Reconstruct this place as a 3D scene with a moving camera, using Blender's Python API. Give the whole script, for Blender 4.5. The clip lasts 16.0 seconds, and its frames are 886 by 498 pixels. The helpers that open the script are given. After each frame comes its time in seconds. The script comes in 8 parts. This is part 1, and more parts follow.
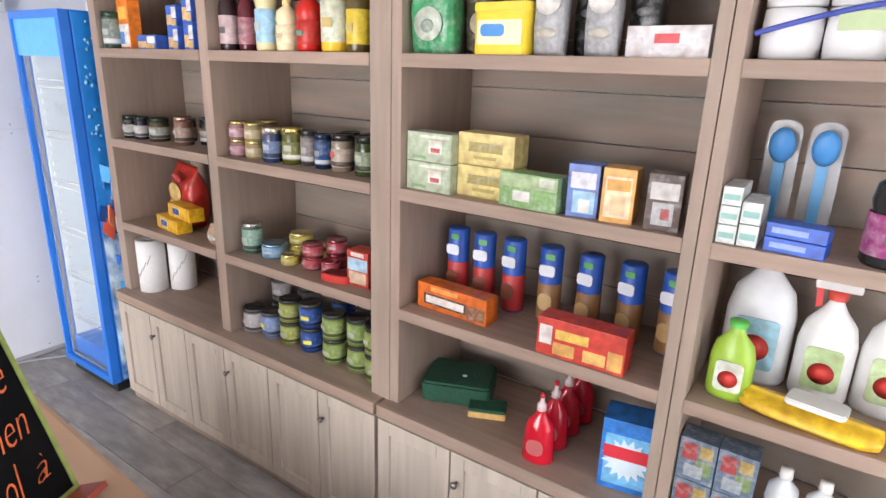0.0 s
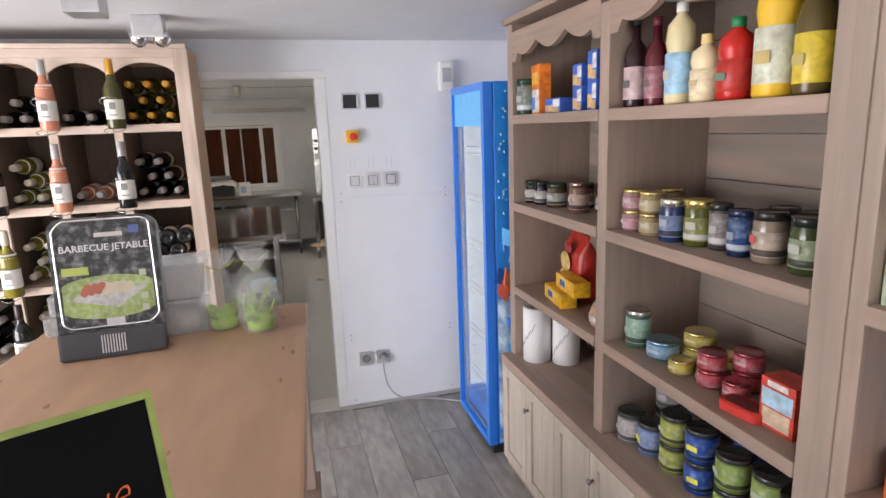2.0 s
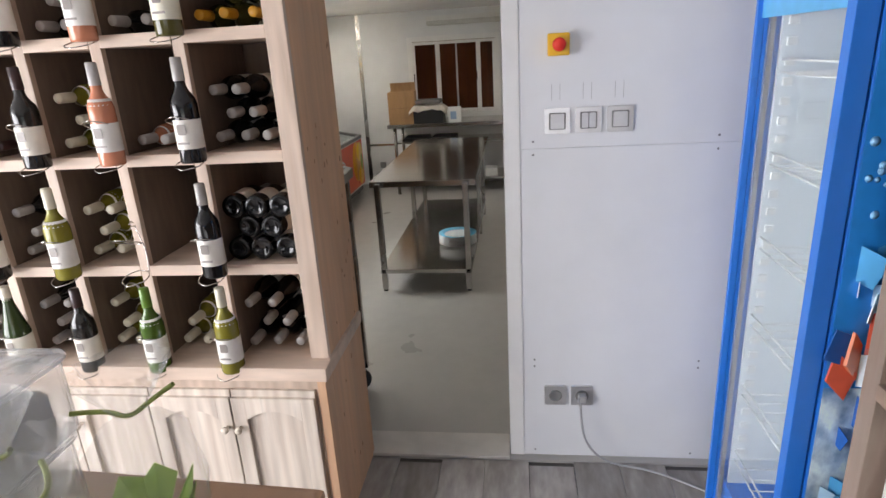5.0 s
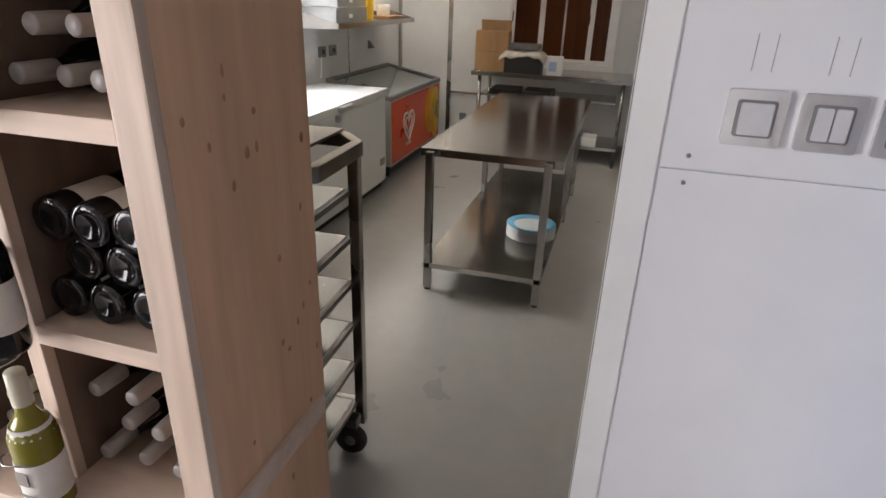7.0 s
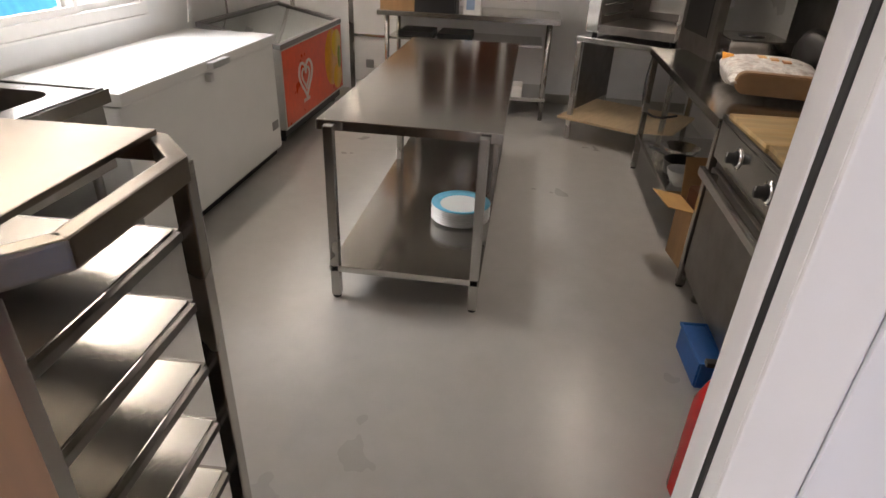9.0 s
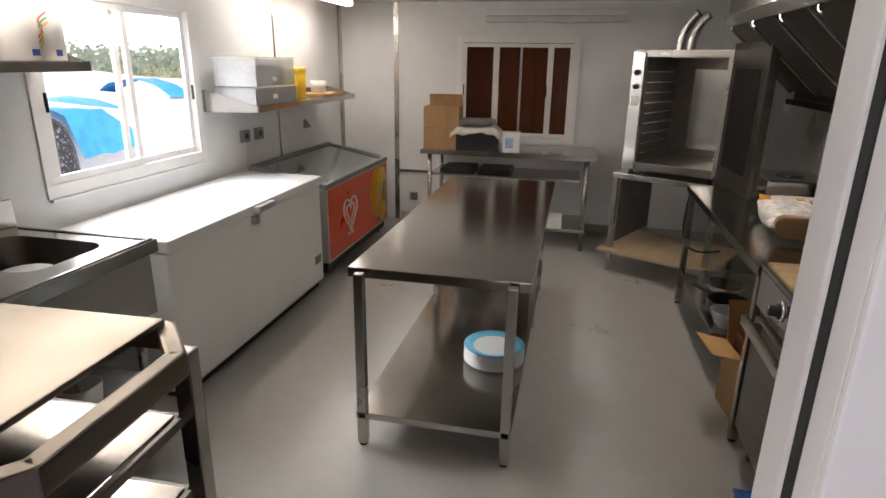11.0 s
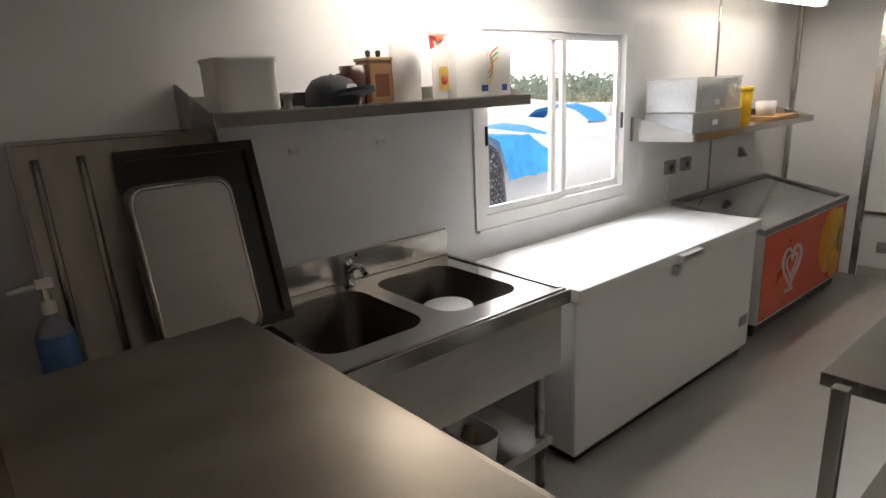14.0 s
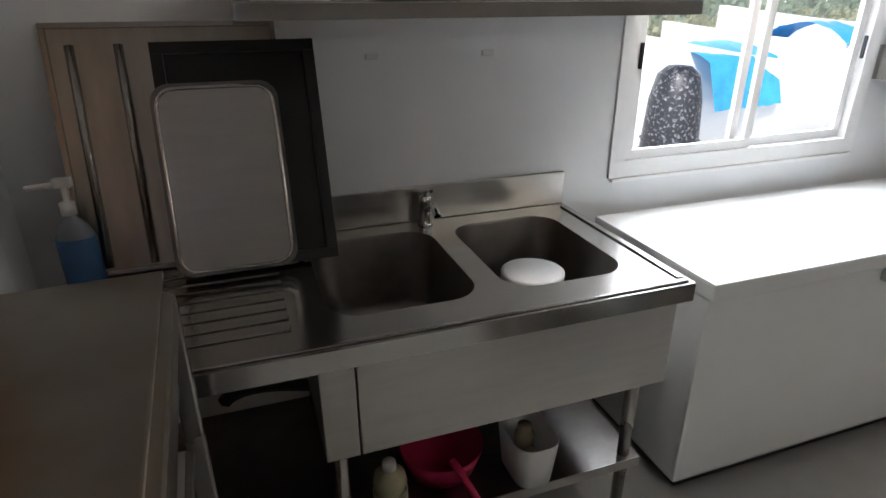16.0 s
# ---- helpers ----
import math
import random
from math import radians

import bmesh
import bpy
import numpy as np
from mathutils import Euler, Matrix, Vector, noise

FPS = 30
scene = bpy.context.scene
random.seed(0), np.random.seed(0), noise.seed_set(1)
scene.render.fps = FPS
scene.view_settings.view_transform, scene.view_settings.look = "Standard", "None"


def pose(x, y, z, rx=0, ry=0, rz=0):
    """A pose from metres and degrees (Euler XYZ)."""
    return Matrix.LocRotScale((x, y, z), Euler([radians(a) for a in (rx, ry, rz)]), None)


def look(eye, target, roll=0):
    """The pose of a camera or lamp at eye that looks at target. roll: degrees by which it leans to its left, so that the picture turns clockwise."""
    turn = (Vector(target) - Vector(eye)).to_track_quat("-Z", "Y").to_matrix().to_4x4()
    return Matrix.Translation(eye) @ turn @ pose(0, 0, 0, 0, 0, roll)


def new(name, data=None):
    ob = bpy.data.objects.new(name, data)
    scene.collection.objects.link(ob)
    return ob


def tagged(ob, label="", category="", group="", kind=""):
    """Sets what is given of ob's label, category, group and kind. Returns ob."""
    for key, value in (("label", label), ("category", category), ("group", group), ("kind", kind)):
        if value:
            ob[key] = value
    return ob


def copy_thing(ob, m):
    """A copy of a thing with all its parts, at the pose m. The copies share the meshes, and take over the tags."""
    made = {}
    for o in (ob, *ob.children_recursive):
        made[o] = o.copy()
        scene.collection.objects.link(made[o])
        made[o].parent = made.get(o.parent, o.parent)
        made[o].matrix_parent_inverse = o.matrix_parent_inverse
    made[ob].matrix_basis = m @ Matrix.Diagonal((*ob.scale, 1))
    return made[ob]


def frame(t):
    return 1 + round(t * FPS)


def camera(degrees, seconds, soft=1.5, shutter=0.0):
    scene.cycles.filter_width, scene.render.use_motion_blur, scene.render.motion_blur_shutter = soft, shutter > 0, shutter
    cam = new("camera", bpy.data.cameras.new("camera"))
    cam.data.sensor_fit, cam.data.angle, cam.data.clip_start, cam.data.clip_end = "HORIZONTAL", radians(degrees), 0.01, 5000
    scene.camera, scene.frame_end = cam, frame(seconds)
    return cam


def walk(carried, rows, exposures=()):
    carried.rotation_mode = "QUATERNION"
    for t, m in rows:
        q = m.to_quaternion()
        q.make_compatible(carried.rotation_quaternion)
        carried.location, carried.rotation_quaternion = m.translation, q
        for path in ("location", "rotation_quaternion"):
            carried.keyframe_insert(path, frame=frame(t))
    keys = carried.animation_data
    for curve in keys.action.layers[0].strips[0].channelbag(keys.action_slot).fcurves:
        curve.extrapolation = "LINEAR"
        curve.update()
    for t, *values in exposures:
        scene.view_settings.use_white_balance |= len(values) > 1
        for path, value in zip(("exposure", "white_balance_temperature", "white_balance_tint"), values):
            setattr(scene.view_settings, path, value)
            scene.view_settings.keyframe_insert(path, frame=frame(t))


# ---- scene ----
cam = camera(74.2, 16.0)
PATH = [
    (0, (-0.183, -0.187, 1.696), (-1.255, 1.396, 1.108), 1.9),
    (0.5, (-0.199, -0.176, 1.685), (-1.556, 1.189, 1.142), 1.7),
    (1, (-0.271, -0.095, 1.696), (-1.805, 1.072, 1.161), 0.7),
    (1.5, (-0.415, 0.016, 1.697), (-2.1, 0.967, 1.19), -0.5),
    (2, (-0.488, 0.156, 1.7), (-2.374, 0.679, 1.289), -2.1),
    (2.5, (-0.517, 0.35, 1.707), (-2.444, 0.472, 1.185), -0.1),
    (3, (-0.661, 0.394, 1.692), (-2.58, 0.426, 1.129), 0.1),
    (5.3, (-1.965, 0.453, 1.631), (-3.839, 0.165, 0.995), -4.1),
    (5.5, (-2.057, 0.452, 1.617), (-3.928, 0.151, 0.978), -4.5),
    (6, (-2.36, 0.525, 1.61), (-4.183, 0.06, 0.932), -0.2),
    (6.5, (-2.611, 0.507, 1.59), (-4.39, -0.014, 0.839), 0.1),
    (7, (-2.895, 0.385, 1.57), (-4.657, -0.121, 0.77), 2.0),
    (7.5, (-3.17, 0.355, 1.509), (-4.83, -0.225, 0.556), -0.1),
    (8, (-3.38, 0.374, 1.484), (-5.043, -0.241, 0.558), 0.3),
    (8.5, (-3.509, 0.28, 1.486), (-5.211, -0.113, 0.512), 0.9),
    (9, (-3.592, 0.217, 1.513), (-5.331, 0.004, 0.549), 2.6),
    (9.2, (-3.627, 0.248, 1.522), (-5.362, -0.084, 0.583), 0.2),
    (11.3, (-3.681, 0.287, 1.637), (-5.55, -0.136, 1.063), 0.7),
    (11.5, (-3.682, 0.293, 1.64), (-5.554, -0.158, 1.098), 0.5),
    (12, (-3.72, 0.305, 1.64), (-5.514, -0.427, 1.147), 0.2),
    (12.5, (-3.788, 0.277, 1.611), (-5.42, -0.707, 1.004), -1.8),
    (13, (-3.856, 0.111, 1.653), (-5.52, -0.885, 1.162), -0.7),
    (13.5, (-3.901, -0.017, 1.65), (-5.443, -1.173, 1.115), -1.6),
    (14, (-4.049, -0.097, 1.64), (-5.266, -1.594, 1.115), -2.8),
    (14.5, (-4.222, -0.136, 1.612), (-5.192, -1.806, 1.093), -3.6),
    (15, (-4.326, -0.152, 1.608), (-5.122, -1.884, 1.003), -3.1),
    (15.5, (-4.463, -0.28, 1.625), (-5.233, -1.963, 0.867), 2.6),
    (16, (-4.604, -0.292, 1.612), (-5.211, -2.026, 0.823), -0.2),
]
walk(cam, [(t, look(eye, target, roll)) for t, eye, target, roll in PATH],
     exposures=((0, 0.76, 6600, 12), (1.2, 0.68, 6600, 12), (2.5, 0.3, 6620, 14), (3.0, 0.28, 6620, 14), (5.5, 0.3, 6560, 11), (6.0, 0.15, 6650, 12), (7.0, 0.16, 6750, 14), (7.5, 0.44, 6800, 15), (8.5, 0.22, 6880, 17), (9.0, 0.5, 6980, 18), (9.2, 0.5, 6980, 18), (11.3, 0.25, 6650, 16), (12.5, -0.03, 6720, 16), (13.5, -0.15, 6650, 15), (14.5, 0.1, 6550, 15), (15, 0.22, 6250, 15), (16, 0.28, 6120, 12)))

# ---- world, sun, large lights ----
world = bpy.data.worlds.new("sky")
scene.world = world
world.use_nodes = True
wn = world.node_tree.nodes
sky = wn.new("ShaderNodeTexSky")
sky.sky_type, sky.sun_disc = "NISHITA", False
sky.sun_elevation, sky.sun_rotation = radians(48), radians(31)
sky.air_density, sky.dust_density = 1.0, 2.0
wn["Background"].inputs["Strength"].default_value = 0.13
world.node_tree.links.new(sky.outputs["Color"], wn["Background"].inputs["Color"])
sun = new("sun", bpy.data.lights.new("sun", "SUN"))
sun.data.energy, sun.data.angle, sun.data.color = 3.2, radians(8), (1.0, 0.96, 0.9)
sun.matrix_world = look((3, 5, 6.5), (0, 0, 0))


def area(name, eye, target, w, h, watts, colour=(1, 1, 1)):
    d = bpy.data.lights.new(name, "AREA")
    d.shape, d.size, d.size_y, d.energy, d.color = "RECTANGLE", w, h, watts, colour
    ob = new(name, d)
    ob.matrix_world = look(eye, target)
    return ob


# daylight through the shop's glazed front and side, and the kitchen's window
area("daylight_shop_side", (-1.7, -3.12, 1.05), (-3.4, 0.3, 0.75), 2.6, 1.5, 122, (0.95, 0.95, 1.0))
area("daylight_shop_front", (1.72, 0.2, 1.05), (0, -0.1, 0.8), 2.4, 1.5, 22, (0.95, 0.95, 1.0))
area("daylight_kitchen", (-6.58, -3.1, 2.75), (-6.58, -1.5, 0.7), 2.2, 1.0, 140, (0.92, 0.97, 1.0))


# ---- materials ----
def surf(name, base, rough=0.5, metal=0.0, var=0.12, scale=12.0, bump=0.08, stretch=(1, 1, 1), rand=0.0, island=0.0, coat=0.0, second=None, amount=0.5):
    """A plain surface with variation at two scales: broad stains and fine grain, with relief."""
    m = bpy.data.materials.new(name)
    m.use_nodes = True
    n, l = m.node_tree.nodes, m.node_tree.links
    b = n["Principled BSDF"]
    tc = n.new("ShaderNodeTexCoord")
    mp = n.new("ShaderNodeMapping")
    mp.inputs["Scale"].default_value = stretch
    l.new(tc.outputs["Object"], mp.inputs["Vector"])
    vec = mp.outputs["Vector"]
    if rand:
        oi = n.new("ShaderNodeObjectInfo")
        sh = n.new("ShaderNodeVectorMath")
        sh.operation = "MULTIPLY_ADD"
        cx = n.new("ShaderNodeCombineXYZ")
        for k in ("X", "Y", "Z"):
            l.new(oi.outputs["Random"], cx.inputs[k])
        sh.inputs[1].default_value = (37, 53, 71)
        l.new(cx.outputs[0], sh.inputs[0])
        l.new(vec, sh.inputs[2])
        vec = sh.outputs[0]
    big = n.new("ShaderNodeTexNoise")
    big.inputs["Scale"].default_value, big.inputs["Detail"].default_value = scale * 0.18, 4
    fine = n.new("ShaderNodeTexNoise")
    fine.inputs["Scale"].default_value, fine.inputs["Detail"].default_value = scale, 8
    l.new(vec, big.inputs["Vector"])
    l.new(vec, fine.inputs["Vector"])
    mix = n.new("ShaderNodeMath")
    mix.operation = "ADD"
    l.new(big.outputs["Fac"], mix.inputs[0])
    l.new(fine.outputs["Fac"], mix.inputs[1])
    ramp = n.new("ShaderNodeMapRange")
    ramp.inputs["From Min"].default_value, ramp.inputs["From Max"].default_value = 0.7, 1.3
    ramp.inputs["To Min"].default_value, ramp.inputs["To Max"].default_value = 1 - var, 1 + var
    l.new(mix.outputs[0], ramp.inputs["Value"])
    col = n.new("ShaderNodeMix")
    col.data_type = "RGBA"
    col.blend_type = "MULTIPLY"
    col.inputs["Factor"].default_value = 1
    last = None
    if second:
        two = n.new("ShaderNodeMix")
        two.data_type = "RGBA"
        two.inputs["A"].default_value, two.inputs["B"].default_value = (*base, 1), (*second, 1)
        r2 = n.new("ShaderNodeMapRange")
        r2.inputs["From Min"].default_value, r2.inputs["From Max"].default_value = 0.5 - 0.3 * amount, 0.8 - 0.3 * amount
        n3 = n.new("ShaderNodeTexNoise")
        n3.inputs["Scale"].default_value, n3.inputs["Detail"].default_value = scale * 0.5, 6
        l.new(vec, n3.inputs["Vector"])
        l.new(n3.outputs["Fac"], r2.inputs["Value"])
        l.new(r2.outputs[0], two.inputs["Factor"])
        l.new(two.outputs["Result"], col.inputs["A"])
    else:
        col.inputs["A"].default_value = (*base, 1)
    grey = ramp.outputs[0]
    if rand or island:
        r3 = n.new("ShaderNodeMapRange")
        k = rand or island
        r3.inputs["To Min"].default_value, r3.inputs["To Max"].default_value = 1 - k, 1 + k
        if rand:
            l.new(oi.outputs["Random"], r3.inputs["Value"])
        else:
            geo = n.new("ShaderNodeNewGeometry")
            l.new(geo.outputs["Random Per Island"], r3.inputs["Value"])
        mul = n.new("ShaderNodeMath")
        mul.operation = "MULTIPLY"
        l.new(grey, mul.inputs[0])
        l.new(r3.outputs[0], mul.inputs[1])
        grey = mul.outputs[0]
    l.new(grey, col.inputs["B"])
    l.new(col.outputs["Result"], b.inputs["Base Color"])
    rr = n.new("ShaderNodeMapRange")
    rr.inputs["To Min"].default_value, rr.inputs["To Max"].default_value = max(0.02, rough * (0.9 if metal else 0.75)), min(1, rough * (1.1 if metal else 1.25))
    l.new(big.outputs["Fac"], rr.inputs["Value"])
    l.new(rr.outputs[0], b.inputs["Roughness"])
    b.inputs["Metallic"].default_value = metal
    b.inputs["Coat Weight"].default_value = coat
    if bump:
        bp = n.new("ShaderNodeBump")
        bp.inputs["Strength"].default_value, bp.inputs["Distance"].default_value = bump, 0.004
        l.new(fine.outputs["Fac"], bp.inputs["Height"])
        l.new(bp.outputs[0], b.inputs["Normal"])
    return m


def glass(name, colour, rough=0.02, ior=1.45, alpha=1.0):
    m = bpy.data.materials.new(name)
    m.use_nodes = True
    b = m.node_tree.nodes["Principled BSDF"]
    b.inputs["Base Color"].default_value = (*colour, 1)
    b.inputs["Transmission Weight"].default_value, b.inputs["Roughness"].default_value, b.inputs["IOR"].default_value = 1.0, rough, ior
    b.inputs["Alpha"].default_value = alpha
    return m


def glow(name, colour, strength):
    m = bpy.data.materials.new(name)
    m.use_nodes = True
    b = m.node_tree.nodes["Principled BSDF"]
    b.inputs["Base Color"].default_value = (*colour, 1)
    b.inputs["Emission Color"].default_value, b.inputs["Emission Strength"].default_value = (*colour, 1), strength
    return m


WHITE_PANEL = surf("white_panel", (0.78, 0.79, 0.81), 0.38, var=0.03, scale=6, bump=0.02)
WHITE_KITCHEN = surf("kitchen_panel", (0.76, 0.77, 0.775), 0.3, var=0.04, scale=5, bump=0.02)
CEIL = surf("ceiling_white", (0.78, 0.78, 0.77), 0.22, var=0.03, scale=5, bump=0.02)
PLASTER = surf("ceiling_paint", (0.72, 0.72, 0.72), 0.7, var=0.04, scale=8, bump=0.05)
TAUPE = surf("taupe_wood", (0.37, 0.262, 0.202), 0.62, var=0.22, scale=22, bump=0.25, stretch=(0.25, 3, 3), second=(0.31, 0.227, 0.18), amount=0.6)
TAUPE_UP = surf("taupe_wood_upright", (0.37, 0.27, 0.217), 0.62, var=0.14, scale=22, bump=0.25, stretch=(3, 3, 0.25), second=(0.32, 0.25, 0.2), amount=0.6)
TAUPE_BACK = surf("taupe_boards", (0.35, 0.247, 0.195), 0.68, var=0.2, scale=16, bump=0.3, stretch=(0.35, 2, 2.5), rand=0.1, second=(0.24, 0.2, 0.165), amount=0.8)
TAUPE_DOOR = surf("limewashed_door", (0.55, 0.475, 0.40), 0.6, var=0.13, scale=26, bump=0.3, stretch=(3, 3, 0.2), second=(0.46, 0.395, 0.33), amount=0.5)
COUNTER = surf("counter_wood", (0.47, 0.29, 0.18), 0.42, var=0.12, scale=14, bump=0.1, stretch=(0.5, 2.2, 2), second=(0.42, 0.265, 0.17), amount=0.4)
PINE = surf("pine_side", (0.62, 0.39, 0.24), 0.55, var=0.14, scale=16, bump=0.15, stretch=(3, 3, 0.25), second=(0.58, 0.35, 0.21), amount=0.5)
RACK = surf("whitewashed_pine", (0.66, 0.53, 0.43), 0.6, var=0.2, scale=24, bump=0.25, stretch=(2, 0.4, 2), second=(0.54, 0.42, 0.33), amount=0.6)
RACK_UP = surf("whitewashed_pine_upright", (0.66, 0.53, 0.43), 0.6, var=0.2, scale=24, bump=0.25, stretch=(2, 3, 0.3), second=(0.47, 0.36, 0.28), amount=0.6)
# inner boards and back: much darker than the whitewashed front
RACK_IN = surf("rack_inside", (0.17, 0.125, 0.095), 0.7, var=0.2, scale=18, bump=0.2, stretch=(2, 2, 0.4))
RACK_DOOR = surf("whitewashed_door", (0.74, 0.66, 0.57), 0.55, var=0.22, scale=26, bump=0.3, stretch=(3, 3, 0.22), second=(0.5, 0.42, 0.35), amount=0.5)
KNOT = surf("knot", (0.36, 0.19, 0.10), 0.6, var=0.3, scale=60)
PLANK = surf("grey_plank", (0.26, 0.24, 0.225), 0.4, var=0.24, scale=14, bump=0.12, stretch=(0.6, 2.0, 1), rand=0.16, second=(0.33, 0.31, 0.295), amount=0.4)
GROUT = surf("plank_joint", (0.09, 0.085, 0.08), 0.8, var=0.1)
VINYL = surf("kitchen_vinyl", (0.44, 0.43, 0.405), 0.3, var=0.05, scale=9, bump=0.03)
STEEL = surf("brushed_steel", (0.5, 0.485, 0.46), 0.17, 1.0, var=0.03, scale=11, bump=0.008)
STEEL_UP = surf("brushed_steel_upright", (0.46, 0.445, 0.42), 0.27, 1.0, var=0.04, scale=14, bump=0.01)
STEEL_BRUSH = surf("dull_brushed_steel", (0.5, 0.48, 0.45), 0.34, 1.0, var=0.06, scale=14, bump=0.02, stretch=(0.4, 1, 3))
STEEL_WORN = surf("worn_steel", (0.42, 0.405, 0.38), 0.22, 1.0, var=0.06, scale=9, bump=0.02)
STEEL_TOP = surf("stained_steel", (0.36, 0.325, 0.28), 0.3, 1.0, var=0.22, scale=11, bump=0.04, second=(0.21, 0.18, 0.145), amount=0.5)
# dark steel of range and hood; also stands in for shade about the sink
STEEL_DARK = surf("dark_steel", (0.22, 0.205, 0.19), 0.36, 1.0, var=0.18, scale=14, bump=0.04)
CHROME = surf("chrome", (0.75, 0.75, 0.75), 0.08, 1.0, var=0.04)
ALU = surf("aluminium_plate", (0.62, 0.62, 0.63), 0.33, 0.8, var=0.06, scale=40)
WIRE = surf("wire", (0.55, 0.53, 0.5), 0.25, 1.0, var=0.05)
BLACK = surf("black_plastic", (0.018, 0.018, 0.02), 0.45, var=0.15)
BLACK_ENAMEL = surf("black_enamel", (0.012, 0.011, 0.011), 0.4, var=0.3, scale=9)
RUBBER = surf("rubber", (0.02, 0.02, 0.02), 0.7, var=0.2)
WHITE_ENAMEL = surf("white_enamel", (0.80, 0.81, 0.80), 0.25, var=0.03, scale=5, coat=0.2)
WHITE_PLASTIC = surf("white_plastic", (0.78, 0.78, 0.76), 0.4, var=0.05)
PVC = surf("white_frame", (0.82, 0.82, 0.81), 0.3, var=0.03)
BLUE_FRAME = surf("blue_frame", (0.015, 0.19, 0.72), 0.35, var=0.06, coat=0.3)
CARD = surf("cardboard", (0.42, 0.25, 0.12), 0.8, var=0.12, scale=30, bump=0.1, stretch=(1, 1, 0.2))
GREY = surf("grey_plastic", (0.22, 0.22, 0.22), 0.5, var=0.1)
DOOR_GLASS = glass("door_glass", (0.93, 0.97, 0.97), 0.03)
PANE = glass("window_pane", (1, 1, 1), 0.0, 1.02)


def sheer(name, colour, rough, alpha):
    """Thin clear plastic: mostly see-through, with a pale milky gloss."""
    m = surf(name, colour, rough, var=0.1, scale=30, bump=0.25)
    m.node_tree.nodes["Principled BSDF"].inputs["Alpha"].default_value = alpha
    return m


CLEAR = sheer("clear_plastic", (0.82, 0.84, 0.86), 0.15, 0.34)
FILM = sheer("clear_film", (0.85, 0.87, 0.86), 0.08, 0.16)
TUBE = glow("lit_tube", (1.0, 0.92, 0.78), 6.5)
SPOT = glow("lit_spot", (1.0, 0.72, 0.45), 14)
FRIDGE_IN = surf("fridge_lining", (0.72, 0.77, 0.80), 0.5, var=0.04)


# ---- mesh tools ----
def box(bm, x0, x1, y0, y1, z0, z1, bevel=0.0, m=None):
    """A box between the given planes, with its edges bevelled."""
    r = bmesh.ops.create_cube(bm, size=1)
    vs = r["verts"]
    for v in vs:
        v.co = Vector(((x0 + x1) / 2 + v.co.x * (x1 - x0), (y0 + y1) / 2 + v.co.y * (y1 - y0), (z0 + z1) / 2 + v.co.z * (z1 - z0)))
    if bevel:
        es = list({e for v in vs for e in v.link_edges})
        out = bmesh.ops.bevel(bm, geom=es, offset=bevel, segments=2, affect="EDGES", profile=0.7)
        vs = list({v for f in out["faces"] for v in f.verts} | {v for v in vs if v.is_valid})
    if m is not None:
        bmesh.ops.transform(bm, matrix=m, verts=[v for v in vs if v.is_valid])
    return bm


def bx(*a, **k):
    return box(bmesh.new(), *a, **k)


def lathe(profile, seg=20, bm=None, m=None, start=0.0, sweep=2 * math.pi):
    """A body turned about z from (radius, height) pairs; closed where the radius is nought."""
    bm = bm or bmesh.new()
    rings = []
    for r, z in profile:
        if r < 1e-5:
            rings.append([bm.verts.new((0, 0, z))])
        else:
            rings.append([bm.verts.new((r * math.cos(start + sweep * i / seg), r * math.sin(start + sweep * i / seg), z)) for i in range(seg)])
    for a, b in zip(rings, rings[1:]):
        for i in range(seg):
            j = (i + 1) % seg
            if len(a) == 1 and len(b) == 1:
                continue
            if len(a) == 1:
                f = bm.faces.new((a[0], b[j], b[i]))
            elif len(b) == 1:
                f = bm.faces.new((a[i], a[j], b[0]))
            else:
                f = bm.faces.new((a[i], a[j], b[j], b[i]))
            f.smooth = True
    if m is not None:
        bmesh.ops.transform(bm, matrix=m, verts=[v for r in rings for v in r])
    return bm


def rod(bm, a, b, r, seg=8):
    """A round bar from a to b."""
    a, b = Vector(a), Vector(b)
    m = Matrix.Translation(a) @ (b - a).to_track_quat("Z", "Y").to_matrix().to_4x4()
    n = (b - a).length
    return lathe([(0, 0), (r, 0), (r, n), (0, n)], seg, bm, m)


def wire(points, r, seg=6, closed=False):
    """A bent wire through the points, as a mesh."""
    c = bpy.data.curves.new("wire", "CURVE")
    c.dimensions, c.bevel_depth, c.bevel_resolution, c.resolution_u = "3D", r, 1, 6
    s = c.splines.new("NURBS")
    s.points.add(len(points) - 1)
    for p, q in zip(s.points, points):
        p.co = (*q, 1)
    s.order_u, s.use_endpoint_u, s.use_cyclic_u = 3, True, closed
    ob = bpy.data.objects.new("wire", c)
    me = bpy.data.meshes.new_from_object(ob)
    bm = bmesh.new()
    bm.from_mesh(me)
    bpy.data.objects.remove(ob)
    bpy.data.curves.remove(c)
    return bm


def slab(points, z0, z1, m=None, bevel=0.0):
    """A flat plate with the given outline (x, y), from z0 to z1."""
    bm = bmesh.new()
    vs = [bm.verts.new((x, y, z0)) for x, y in points]
    f = bm.faces.new(vs)
    out = bmesh.ops.extrude_face_region(bm, geom=[f])
    for v in out["geom"]:
        if isinstance(v, bmesh.types.BMVert):
            v.co.z = z1
    bmesh.ops.recalc_face_normals(bm, faces=bm.faces)
    if bevel:
        bmesh.ops.bevel(bm, geom=list(bm.edges), offset=bevel, segments=2, affect="EDGES")
    if m is not None:
        bm.transform(m)
    return bm


